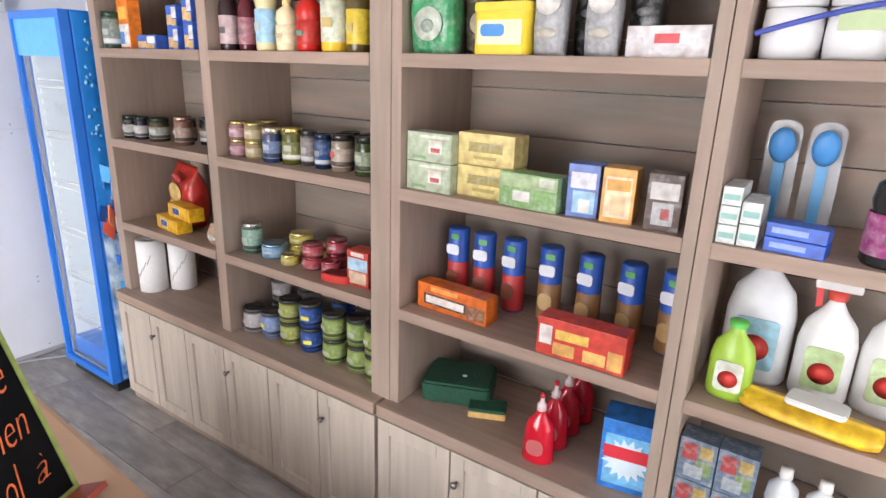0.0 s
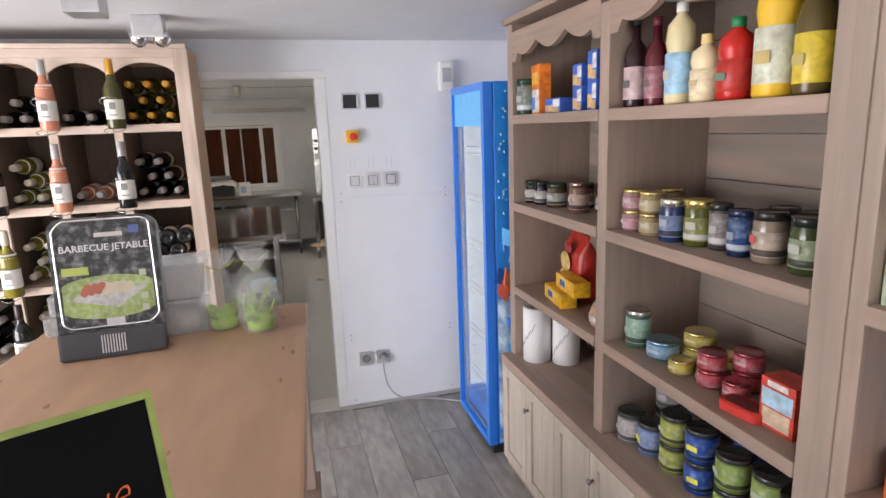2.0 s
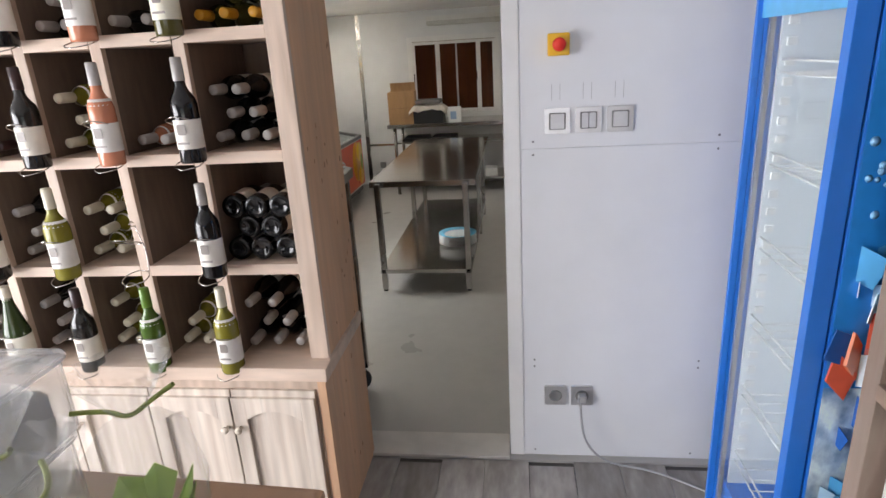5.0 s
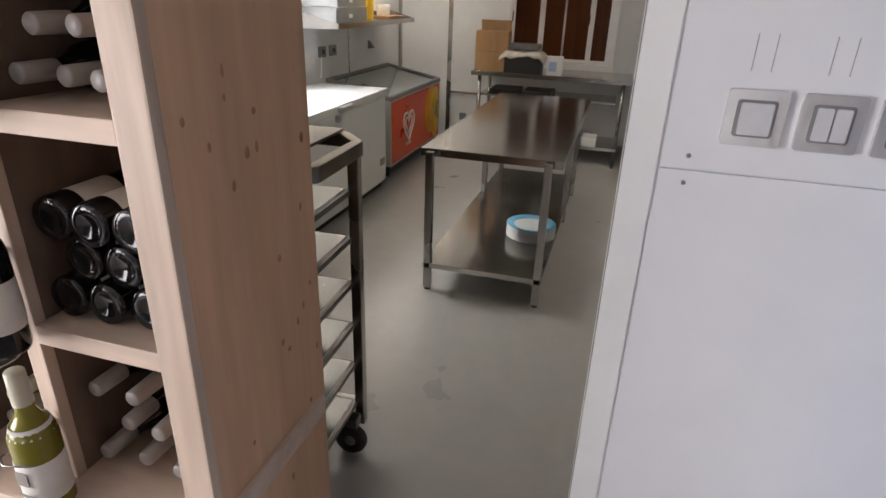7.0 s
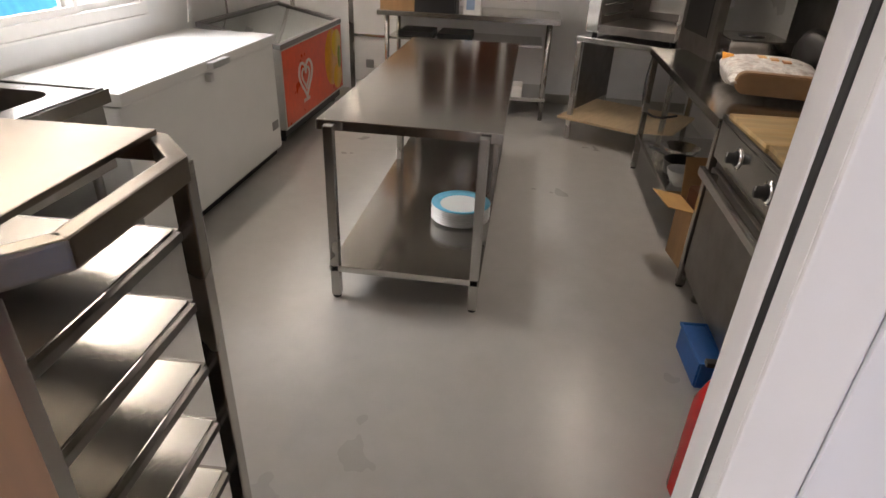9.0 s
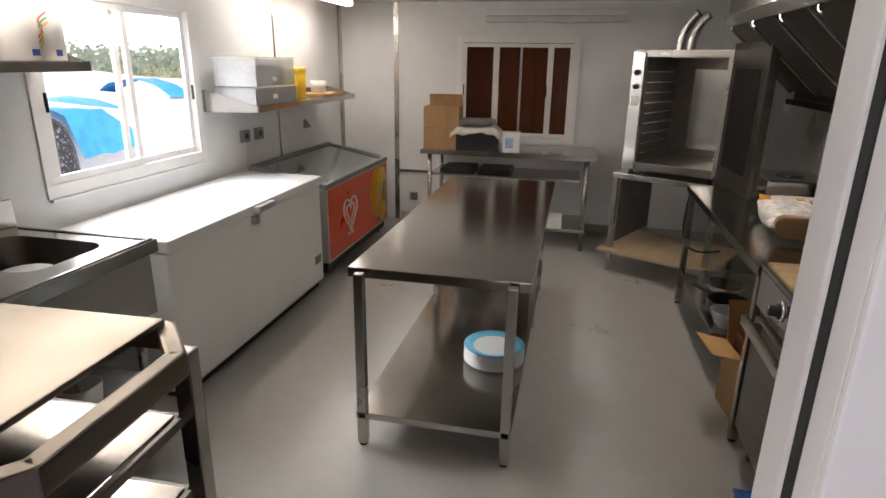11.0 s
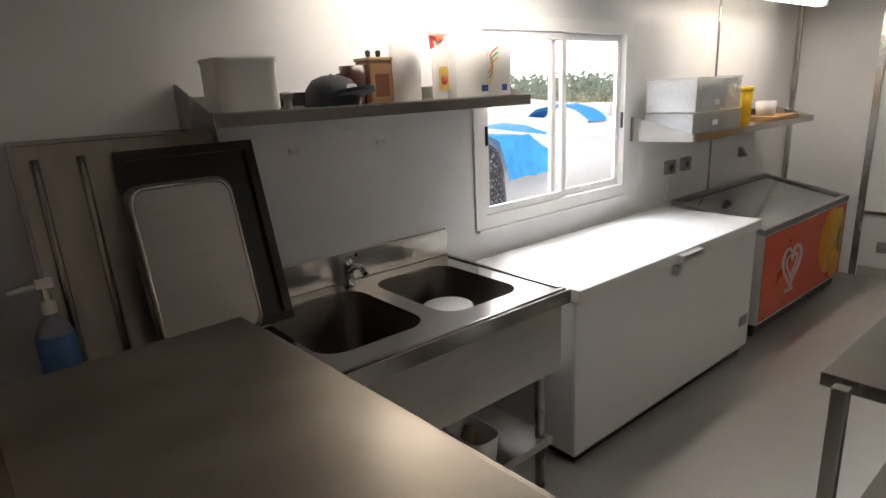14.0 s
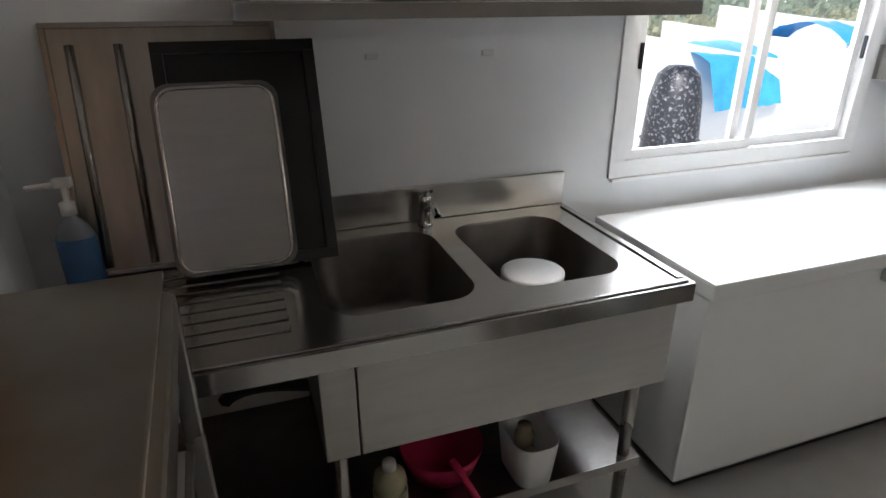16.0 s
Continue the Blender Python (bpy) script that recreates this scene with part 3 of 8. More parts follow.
rows = ROWS
for x0, x1, tl, tr, mid in UNITS:
    u = thing("shelf_unit", ((x0 + x1) / 2, 1.36, 0), "tall taupe-washed wooden shelf unit with cupboards below, full of groceries", "shelf unit", "grocery shelf units")
    M = pose(-(x0 + x1) / 2, -1.36, 0)
    for xa, xb in ((x0, x0 + tl), (x1 - tr, x1)):
        part("upright", bx(xa, xb, SF, SBK, rows[3], 2.12, 0.003), TAUPE_UP, u, m=M)
    if x0 < -0.5 and x0 > -2:
        part("cover_strip", bx(x0 - 0.022, x0 + 0.02, SF - 0.006, SF - 0.0005, rows[3] + 0.002, 2.118, 0.002), TAUPE_UP, u, m=M)
    cells = [(x0 + tl, x1 - tr)]
    if mid:
        part("divider", bx(mid - 0.028, mid + 0.028, SF, SBK, rows[3], 2.06, 0.003), TAUPE_UP, u, m=M)
        cells = [(x0 + tl, mid - 0.028), (mid + 0.028, x1 - tr)]
    for xa, xb in cells:
        for z in rows[:3]:
            part("shelf", bx(xa, xb, SF - 0.004, SBK, z - 0.038, z, 0.004), TAUPE, u, m=M)
        part("valance", valance(xa, xb), TAUPE, u, m=M)
    part("top_board", bx(x0 - 0.01, x1 + 0.01 if x1 > 0 else x1, SF - 0.02, SBK, 2.1205, 2.145, 0.004), TAUPE, u, m=M)
    for k in range(10):
        za = rows[3] + k * (2.09 - rows[3]) / 10
        b = part("back_board", bx(x0 + 0.003, x1 - 0.003, SBK + 0.001, SBK + 0.018, za + 0.0015, za + (2.09 - rows[3]) / 10 - 0.0015, 0.0015), TAUPE_BACK, u, m=M)
    # base: ledge, carcass, panelled doors with knobs
    part("ledge", bx(x0 + 0.001, x1 - 0.001, BASEF - 0.012, SBK, rows[3] - 0.045, rows[3], 0.006), TAUPE, u, m=M)
    part("carcass", bx(x0 + 0.002, x1 - 0.002, BASEF + 0.016, SBK, 0.0, rows[3] - 0.046), TAUPE_UP, u, m=M)
    n = max(2, round((x1 - x0) / 0.27))
    w = (x1 - x0) / n
    for k in range(n):
        a, b = x0 + k * w + 0.003, x0 + (k + 1) * w - 0.003
        bm = bx(a, b, BASEF + 0.006, BASEF + 0.016, 0.05, rows[3] - 0.055)
        t = 0.05
        for q in ((a, a + t, 0.05, rows[3] - 0.055), (b - t, b, 0.05, rows[3] - 0.055), (a + t, b - t, 0.05, 0.05 + t), (a + t, b - t, rows[3] - 0.055 - t, rows[3] - 0.055)):
            box(bm, q[0], q[1], BASEF - 0.006, BASEF + 0.006, q[2], q[3], 0.003)
        d = part("cupboard_door", bm, TAUPE_DOOR, u, "limewashed panelled cupboard door", M)
        if k % 2 == 1:
            part("knob", lathe([(0, 0), (0.006, 0), (0.005, 0.01), (0.012, 0.016), (0.012, 0.022), (0, 0.026)], 12, m=M @ pose(a + 0.025, BASEF - 0.006, rows[3] - 0.16, 90, 0, 0)), surf("pewter", (0.3, 0.28, 0.26), 0.3, 1.0), d, "small pewter knob")


# ---- shop: goods on the shelves ----
def carton(name, label, category, x, y, z, w, d, h, base, prints=(), rz=0.0, group=""):
    """A printed box: x and y of its front's middle. prints: (u0, u1, v0, v1, colour) on the front, the same on its top when v0 > 1."""
    o = thing(name, (x, y, z), label, category, group, rz)
    part("body", bx(-w / 2, w / 2, 0, d, 0, h, 0.002), art(*base), o)
    for k, (u0, u1, v0, v1, c) in enumerate(prints):
        e = 0.0006 + 0.0003 * k
        part("print", bx(-w / 2 + u0 * w, -w / 2 + u1 * w, -e, 0.001, v0 * h, v1 * h), art(*c), o)
    part("end_flap", bx(-w / 2 - 0.0006, -w / 2 + 0.001, 0.012, d - 0.012, 0.008, h - 0.008), paint(*[q * 0.85 for q in base]), o)
    return o


def tin(name, label, category, x, y, z, r, h, body, band, lid=(0.7, 0.6, 0.3), group="", stack=1, spot=None, glassy=False):
    """A tin or jar with a wrap-round label and a lid; stacked ones are tins of their own."""
    for k in range(stack):
        o = thing(name, (x, y, z + k * (h + 0.002)), label, category, group, random.uniform(-25, 25))
        shoulder = 0.9 if glassy else 0.985
        part("body", lathe([(0, 0), (r * 0.93, 0), (r * 0.97, 0.004), (r * 0.97, h * 0.78), (r * shoulder, h * 0.84), (r * shoulder, h * 0.86), (0, h * 0.86)], 18), paint(*[0.55 * q for q in body], 0.15 if glassy else 0.3), o)
        part("label", lathe([(r * 0.975, h * 0.12), (r * 0.985, h * 0.121), (r * 0.985, h * (0.62 if glassy else 0.8)), (r * 0.975, h * (0.621 if glassy else 0.801))], 18), art(*[0.75 * q for q in band]), o)
        if h > 0.09:
            dark = max(band) > 0.4
            part("label_stripe", lathe([(r * 0.986, h * 0.15), (r * 0.99, h * 0.151), (r * 0.99, h * 0.27), (r * 0.986, h * 0.271)], 18), paint(*([0.12 * q for q in band] if dark else [0.5 + 0.3 * q for q in band])), o, "contrasting stripe")
        part("lid", lathe([(r * 0.9, h * 0.83), (r * (0.99 if glassy else 0.98), h * 0.835), (r * 0.97, h - 0.002), (r * 0.93, h), (r * 0.9, h * 0.985), (0, h * 0.985)], 18), surf_lid(lid), o)
        c = spot or tuple(0.3 + 0.35 * q for q in band)
        part("emblem", slab(rounded(r * 0.75, h * 0.16, 0.003), 0, 0.0015, pose(0, -r * 0.985, h * 0.45, 90, 0, 0)), paint(*c), o)


LIDS = {}


def surf_lid(c):
    if c not in LIDS:
        LIDS[c] = surf("tin_lid", c if max(c) > 0.3 else tuple(0.4 * q for q in c), 0.25, 0.85 if max(c) > 0.3 else 0.1, var=0.06)
    return LIDS[c]


def flask(name, label, category, x, y, z, profile, body, cap, band, group="", see=None, capz=0.86):
    """A turned bottle with a cap and a label; profile is (radius, height) to the neck's end."""
    h = profile[-1][1]
    o = thing(name, (x, y, z), label, category, group, random.uniform(-15, 15))
    part("body", lathe([(0, 0)] + list(profile) + [(0, h)], 18), see or paint(*body, 0.25), o)
    r = profile[-1][0]
    part("cap", lathe([(0, h - 0.004), (r * 1.25, h - 0.004), (r * 1.2, h + 0.02), (0, h + 0.021)], 14), paint(*cap), o)
    R = max(p[0] for p in profile)
    zl = [p[1] for p in profile if p[0] > R * 0.96]
    a, b = min(zl), max(zl)
    part("label", lathe([(R * 0.99, a + (b - a) * 0.12), (R * 1.012, a + (b - a) * 0.13), (R * 1.012, a + (b - a) * 0.8), (R * 0.99, a + (b - a) * 0.81)], 18), art(*band), o)
    part("emblem", slab(rounded(R * 0.8, (b - a) * 0.16, 0.003), 0, 0.0012, pose(0, -R * 1.008, a + (b - a) * 0.45, 90, 0, 0)), paint(*[0.12 + 0.5 * q for q in cap]), o)
    return o


def squeezy(R, H):
    return [(R * 0.9, 0), (R, 0.008), (R, H * 0.4), (R * 0.86, H * 0.5), (R, H * 0.62), (R * 0.9, H * 0.78), (R * 0.35, H * 0.88), (R * 0.32, H * 0.92)]


def wine_like(R, H):
    return [(R * 0.94, 0), (R, 0.006), (R, H * 0.55), (R * 0.8, H * 0.66), (R * 0.38, H * 0.74), (R * 0.34, H * 0.92)]


def pouch(name, label, category, x, y, z, w, d, h, base, patch, group="", rz=0.0, seed=1):
    """A soft filled bag with a crimped top, its sides swollen and creased."""
    rnd = random.Random(seed)
    bm = bmesh.new()
    n, m = 20, 14
    rings = []
    for j in range(m + 1):
        v = j / m
        fat = (math.sin(math.pi * min(1, v * 1.02 + 0.08)) ** 0.5 if v < 0.97 else 0.1)
        fat = max(0.06, fat) * (1 if v > 0.02 else 0.85)
        ring = []
        for i in range(n):
            a = 2 * math.pi * i / n
            cx, cy = math.cos(a), math.sin(a)
            sx = abs(cx) ** 0.6 * (1 if cx > 0 else -1)
            sy = abs(cy) ** 0.6 * (1 if cy > 0 else -1)
            k = 1 + 0.06 * noise.noise((cx * 2 + seed, cy * 2, v * 5))
            ring.append(bm.verts.new((sx * w / 2 * k * (0.96 + 0.04 * fat), sy * d / 2 * fat * k, v * h)))
        rings.append(ring)
    for a, b in zip(rings, rings[1:]):
        for i in range(n):
            f = bm.faces.new((a[i], a[(i + 1) % n], b[(i + 1) % n], b[i]))
            f.smooth = True
    bm.faces.new(rings[0][::-1])
    bm.faces.new(rings[-1])
    o = thing(name, (x, y, z), label, category, group, rz)
    part("bag", bm, art(*base, 0.3), o)
    for k, (u, v, pw, ph, c) in enumerate(patch):
        part("print", lathe([(0, 0.004), (1, 0.002), (1.02, 0)], 16, m=pose(u * w, -d / 2 * (0.97 if v > 0.75 else 1.04) - 0.001 * k, v * h, 90, 0, 0) @ Matrix.Diagonal((pw * w / 2, ph * h / 2, 1, 1))), art(*c), o)
    return o


W, Y, CREAM = (0.75, 0.74, 0.7), (0.8, 0.55, 0.04), (0.75, 0.62, 0.38)
R1, R2, R3, R4 = ROWS
# first unit, top row
tin("spread_jar", "dark green jar with a pale label", "jar", -2.928, 1.235, R1, 0.042, 0.15, (0.03, 0.08, 0.05), (0.25, 0.3, 0.25), (0.02, 0.1, 0.05))
carton("cereal_box", "orange and white upright cereal box", "box", -2.835, 1.235, R1, 0.13, 0.05, 0.2, (0.85, 0.22, 0.02), ((0.06, 0.94, 0.04, 0.5, W), (0.15, 0.85, 0.6, 0.85, (0.9, 0.55, 0.1)), (0.1, 0.5, 0.1, 0.35, (0.1, 0.25, 0.6))), -10)
for k, (x, w, h, s) in enumerate(((-2.645, 0.17, 0.055, 1), (-2.475, 0.085, 0.085, 1), (-2.475, 0.085, 0.08, 2), (-2.37, 0.075, 0.1, 1), (-2.37, 0.075, 0.1, 2))):
    zz = R1 + (0.086 if (s == 2 and x == -2.475) else 0.101 if s == 2 else 0)
    carton("biscuit_box", "blue biscuit box printed with round golden biscuits", "box", x, 1.22 if k == 0 else 1.235, zz, w, 0.06, h, (0.04, 0.13, 0.55), ((0.05, 0.5, 0.1, 0.55, (0.75, 0.5, 0.2)), (0.55, 0.95, 0.4, 0.9, W), (0.5, 0.9, 0.05, 0.35, (0.7, 0.45, 0.15))), -6, "blue biscuit boxes")
for x, R, H, b, c, l, p, nm in ((-2.14, 0.036, 0.27, (0.03, 0.012, 0.015), (0.02, 0.02, 0.02), (0.6, 0.45, 0.45), wine_like, "dark sauce bottle with a pale pink label"), (-2.035, 0.034, 0.25, (0.1, 0.012, 0.02), (0.12, 0.02, 0.03), (0.35, 0.12, 0.14), wine_like, "dark red syrup bottle with a red label"), (-1.93, 0.04, 0.27, (0.72, 0.62, 0.36), W, (0.35, 0.6, 0.78), squeezy, "pale yellow squeeze bottle with a blue label"), (-1.825, 0.04, 0.165, (0.78, 0.66, 0.4), (0.8, 0.6, 0.25), (0.8, 0.7, 0.45), squeezy, "small cream sauce squeeze bottle"), (-1.72, 0.044, 0.19, (0.55, 0.02, 0.015), (0.02, 0.22, 0.08), (0.5, 0.03, 0.02), squeezy, "red ketchup squeeze bottle standing on its green cap"), (-1.60, 0.047, 0.3, (0.8, 0.5, 0.04), (0.8, 0.55, 0.05), (0.62, 0.65, 0.5), squeezy, "tall yellow squeeze bottle"), (-1.50, 0.04, 0.28, (0.1, 0.07, 0.02), (0.75, 0.55, 0.05), (0.72, 0.55, 0.05), wine_like, "dark oil bottle with a yellow label")):
    flask("sauce_bottle", nm, "bottle", x, 1.255, R1, p(R, H), b, c, l, "row of sauce bottles")
# first unit, second row
for x, y, r, h, b, l, lid in ((-2.93, 1.265, 0.034, 0.1, (0.03, 0.02, 0.02), (0.5, 0.5, 0.46), (0.02, 0.06, 0.04)), (-2.855, 1.275, 0.034, 0.1, (0.03, 0.02, 0.04), (0.6, 0.58, 0.55), (0.02, 0.05, 0.05)), (-2.75, 1.295, 0.044, 0.1, (0.12, 0.07, 0.03), (0.4, 0.42, 0.36), (0.03, 0.1, 0.05)), (-2.68, 1.385, 0.044, 0.1, (0.14, 0.06, 0.03), (0.4, 0.3, 0.2), (0.03, 0.06, 0.04)), (-2.56, 1.295, 0.04, 0.12, (0.3, 0.14, 0.1), (0.5, 0.35, 0.28), (0.4, 0.25, 0.2)), (-2.5, 1.385, 0.046, 0.115, (0.05, 0.04, 0.035), (0.2, 0.17, 0.14), (0.04, 0.06, 0.06)), (-2.40, 1.42, 0.04, 0.1, (0.05, 0.04, 0.035), (0.2, 0.17, 0.14), (0.04, 0.06, 0.06))):
    tin("jam_jar", "small dark preserve jar with a pale label", "jar", x, y, R2, r, h, b, l, lid, "preserve jars", glassy=True)
for x, y, r, h, st, b, l, lid, gl in ((-2.14, 1.262, 0.036, 0.066, 2, (0.5, 0.28, 0.3), (0.6, 0.32, 0.36), (0.75, 0.6, 0.25), True), (-2.055, 1.272, 0.04, 0.066, 2, (0.55, 0.42, 0.22), (0.6, 0.48, 0.24), (0.75, 0.6, 0.25), True), (-2.1, 1.37, 0.04, 0.066, 2, (0.5, 0.36, 0.2), (0.55, 0.42, 0.24), (0.75, 0.6, 0.25), True), (-1.94, 1.258, 0.036, 0.125, 1, (0.05, 0.08, 0.2), (0.2, 0.28, 0.5), (0.75, 0.7, 0.6), True), (-1.86, 1.285, 0.04, 0.13, 1, (0.16, 0.17, 0.03), (0.3, 0.3, 0.08), (0.75, 0.6, 0.2), True), (-1.79, 1.3, 0.031, 0.125, 1, (0.1, 0.09, 0.08), (0.35, 0.3, 0.28), (0.06, 0.06, 0.06), False), (-1.705, 1.287, 0.032, 0.12, 1, (0.01, 0.03, 0.1), (0.02, 0.09, 0.28), (0.02, 0.05, 0.15), False), (-1.625, 1.3, 0.04, 0.125, 1, (0.45, 0.35, 0.26), (0.62, 0.5, 0.4), (0.06, 0.05, 0.05), True), (-1.502, 1.29, 0.042, 0.13, 1, (0.07, 0.1, 0.03), (0.35, 0.42, 0.26), (0.05, 0.06, 0.05), True), (-1.69, 1.41, 0.038, 0.12, 1, (0.05, 0.05, 0.05), (0.2, 0.2, 0.22), (0.1, 0.1, 0.1), True), (-1.59, 1.41, 0.04, 0.12, 1, (0.05, 0.05, 0.04), (0.3, 0.25, 0.2), (0.05, 0.05, 0.05), True), (-1.49, 1.41, 0.04, 0.12, 1, (0.05, 0.06, 0.03), (0.25, 0.3, 0.2), (0.05, 0.05, 0.05), True)):
    tin("preserve_jar", "glass preserve jar with a coloured label", "jar", x, y, R2, r, h, b, l, lid, "jars in a row", st, glassy=gl, spot=(0.6, 0.12, 0.1) if x == -1.625 else None)
# first unit, third row
pouch("crisp_bag", "plump red and yellow crisp bag lying on biscuit packs", "bag", -2.73, 1.40, R3, 0.26, 0.13, 0.28, (0.5, 0.03, 0.02), ((0.0, 0.55, 0.55, 0.3, (0.75, 0.55, 0.2)), (-0.1, 0.3, 0.4, 0.2, (0.78, 0.55, 0.12)), (0.1, 0.8, 0.4, 0.15, (0.4, 0.02, 0.02))), rz=-12, seed=3)
for z, x, y in ((R3, -2.67, 1.235), (R3 + 0.062, -2.6, 1.255)):
    carton("cracker_pack", "yellow cracker pack with a dark blue oval", "packet", x, y, z, 0.21, 0.07, 0.06, (0.83, 0.47, 0.02), ((0.2, 0.55, 0.2, 0.8, W), (0.23, 0.52, 0.28, 0.72, (0.02, 0.05, 0.25))), -8, "cracker packs")
pouch("biscuit_bag", "small tan packet lying at the shelf's end", "bag", -2.31, 1.25, R3, 0.1, 0.06, 0.09, (0.55, 0.36, 0.22), ((0, 0.4, 0.5, 0.3, W),), seed=7)
for x, y, r, h, st, b, l, lid in ((-2.125, 1.285, 0.042, 0.125, 1, (0.1, 0.25, 0.18), (0.35, 0.55, 0.42), (0.6, 0.58, 0.55)), (-2.01, 1.3, 0.052, 0.058, 1, (0.2, 0.38, 0.55), (0.25, 0.45, 0.65), (0.3, 0.5, 0.66)), (-1.95, 1.39, 0.05, 0.046, 2, (0.55, 0.42, 0.05), (0.62, 0.5, 0.06), (0.75, 0.65, 0.3)), (-1.888, 1.275, 0.038, 0.042, 1, (0.55, 0.42, 0.05), (0.62, 0.5, 0.06), (0.75, 0.65, 0.3)), (-1.785, 1.295, 0.04, 0.05, 2, (0.4, 0.04, 0.06), (0.55, 0.08, 0.1), (0.4, 0.1, 0.12)), (-1.73, 1.37, 0.042, 0.055, 2, (0.4, 0.04, 0.06), (0.5, 0.06, 0.09), (0.4, 0.1, 0.12)), (-1.695, 1.3, 0.036, 0.05, 1, (0.45, 0.06, 0.08), (0.55, 0.1, 0.12), (0.4, 0.1, 0.12)), (-1.85, 1.42, 0.045, 0.046, 1, (0.55, 0.42, 0.05), (0.62, 0.5, 0.06), (0.75, 0.65, 0.3))):
    tin("fish_tin", "small round food tin", "tin", x, y, R3, r, h, b, l, lid, "small tins", st)
o = thing("sardine_tin", (-1.615, 1.255, R3), "flat red oblong tin", "tin", "", 8)
part("body", slab(rounded(0.125, 0.07, 0.025), 0, 0.028, None, 0.003), paint(0.6, 0.04, 0.03), o)
part("lid", slab(rounded(0.1, 0.05, 0.018), 0.028, 0.0295), paint(0.15, 0.02, 0.02), o)
carton("sauce_carton", "small red carton with a blue and white front", "box", -1.515, 1.25, R3, 0.1, 0.075, 0.13, (0.6, 0.06, 0.04), ((0.05, 0.95, 0.45, 0.8, (0.4, 0.62, 0.75)), (0.1, 0.9, 0.08, 0.42, (0.65, 0.5, 0.35)), (0.2, 0.8, 0.85, 0.96, W)))
# first unit, bottom row
for x, y, r, h in ((-2.9, 1.27, 0.065, 0.26), (-2.82, 1.38, 0.062, 0.25)):
    o = thing("paper_towel", (x, y, R4), "white wrapped paper towel roll with faint black print", "paper roll", "paper towels", random.uniform(-30, 30))
    part("roll", lathe([(0.012, 0), (r, 0.002), (r * 1.005, h * 0.5), (r, h - 0.002), (r * 0.9, h), (0.02, h - 0.004), (0.012, 0.01)], 24), surf("tissue", (0.8, 0.79, 0.78), 0.85, var=0.04, scale=60, bump=0.3), o)
    for k in range(4):
        a = -1.9 + k * 0.35
        part("print", wire([(r * 1.008 * math.cos(a + 0.1 * q), r * 1.008 * math.sin(a + 0.1 * q), h * (0.2 + 0.15 * k * 0.8 + 0.06 * q)) for q in range(4)], 0.0014), GREY, o)
for k, (x, y, st, h, b, l) in enumerate(((-2.125, 1.27, 1, 0.11, (0.3, 0.28, 0.28), (0.55, 0.5, 0.5)), (-2.12, 1.42, 2, 0.1, (0.3, 0.28, 0.28), (0.5, 0.46, 0.46)), (-2.035, 1.29, 1, 0.11, (0.15, 0.25, 0.5), (0.25, 0.35, 0.6)), (-1.925, 1.295, 2, 0.095, (0.3, 0.34, 0.05), (0.42, 0.46, 0.1)), (-1.812, 1.3, 2, 0.1, (0.02, 0.08, 0.4), (0.03, 0.12, 0.5)), (-1.67, 1.285, 2, 0.1, (0.25, 0.36, 0.08), (0.34, 0.46, 0.12)), (-1.55, 1.295, 2, 0.105, (0.25, 0.36, 0.08), (0.34, 0.46, 0.12)), (-1.45, 1.28, 2, 0.105, (0.25, 0.36, 0.08), (0.36, 0.44, 0.12)), (-1.74, 1.41, 2, 0.1, (0.02, 0.08, 0.4), (0.03, 0.12, 0.5)), (-1.6, 1.4, 2, 0.1, (0.2, 0.1, 0.06), (0.3, 0.2, 0.1)), (-1.95, 1.42, 2, 0.1, (0.2, 0.2, 0.18), (0.35, 0.32, 0.3)), (-1.48, 1.4, 2, 0.1, (0.25, 0.3, 0.08), (0.34, 0.4, 0.12)))):
    tin("food_can", "food can with a printed paper label and dark rim", "can", x, y, R4, 0.047, h, b, l, (0.12, 0.12, 0.12), "food cans", st, spot=((0.8, 0.75, 0.1) if b[2] > 0.3 else None))
# second unit
pouch("coffee_bag", "green and white coffee bag", "bag", -1.2, 1.25, R1, 0.15, 0.09, 0.26, (0.05, 0.3, 0.12), ((0, 0.3, 0.62, 0.34, (0.55, 0.62, 0.52)), (0.0, 0.62, 0.5, 0.12, (0.6, 0.62, 0.55)), (0.0, 0.28, 0.3, 0.14, (0.3, 0.36, 0.3)), (0.1, 0.78, 0.5, 0.1, (0.55, 0.05, 0.05))), seed=11)
pouch("coffee_bag", "dark green coffee bag with a pale cup on it", "bag", -1.09, 1.32, R1, 0.1, 0.08, 0.24, (0.07, 0.06, 0.035), ((0.1, 0.35, 0.6, 0.25, (0.5, 0.42, 0.34)), (0.0, 0.75, 0.6, 0.15, (0.1, 0.3, 0.1))), seed=12)
o = thing("wicker_handle_basket", (-1.05, 1.45, R1), "small wicker basket with a bent cane handle", "basket")
part("basket", lathe([(0, 0), (0.07, 0), (0.085, 0.05), (0.088, 0.1), (0.082, 0.1), (0.078, 0.05), (0.064, 0.008), (0, 0.008)], 24), surf("wicker", (0.3, 0.18, 0.09), 0.7, var=0.4, scale=60, bump=0.8), o)
part("handle", wire([(-0.08, 0, 0.09), (-0.09, 0, 0.17), (-0.05, 0, 0.25), (0.05, 0, 0.25), (0.09, 0, 0.17), (0.08, 0, 0.09)], 0.008), surf("cane", (0.42, 0.26, 0.13), 0.6, var=0.2), o, "bent cane handle")
o = thing("cocoa_tin", (-0.975, 1.25, R1), "yellow oblong drink-powder tub with a blue label", "tub")
part("tub", slab(rounded(0.16, 0.09, 0.02), 0, 0.105, None, 0.002), paint(0.8, 0.58, 0.02), o)
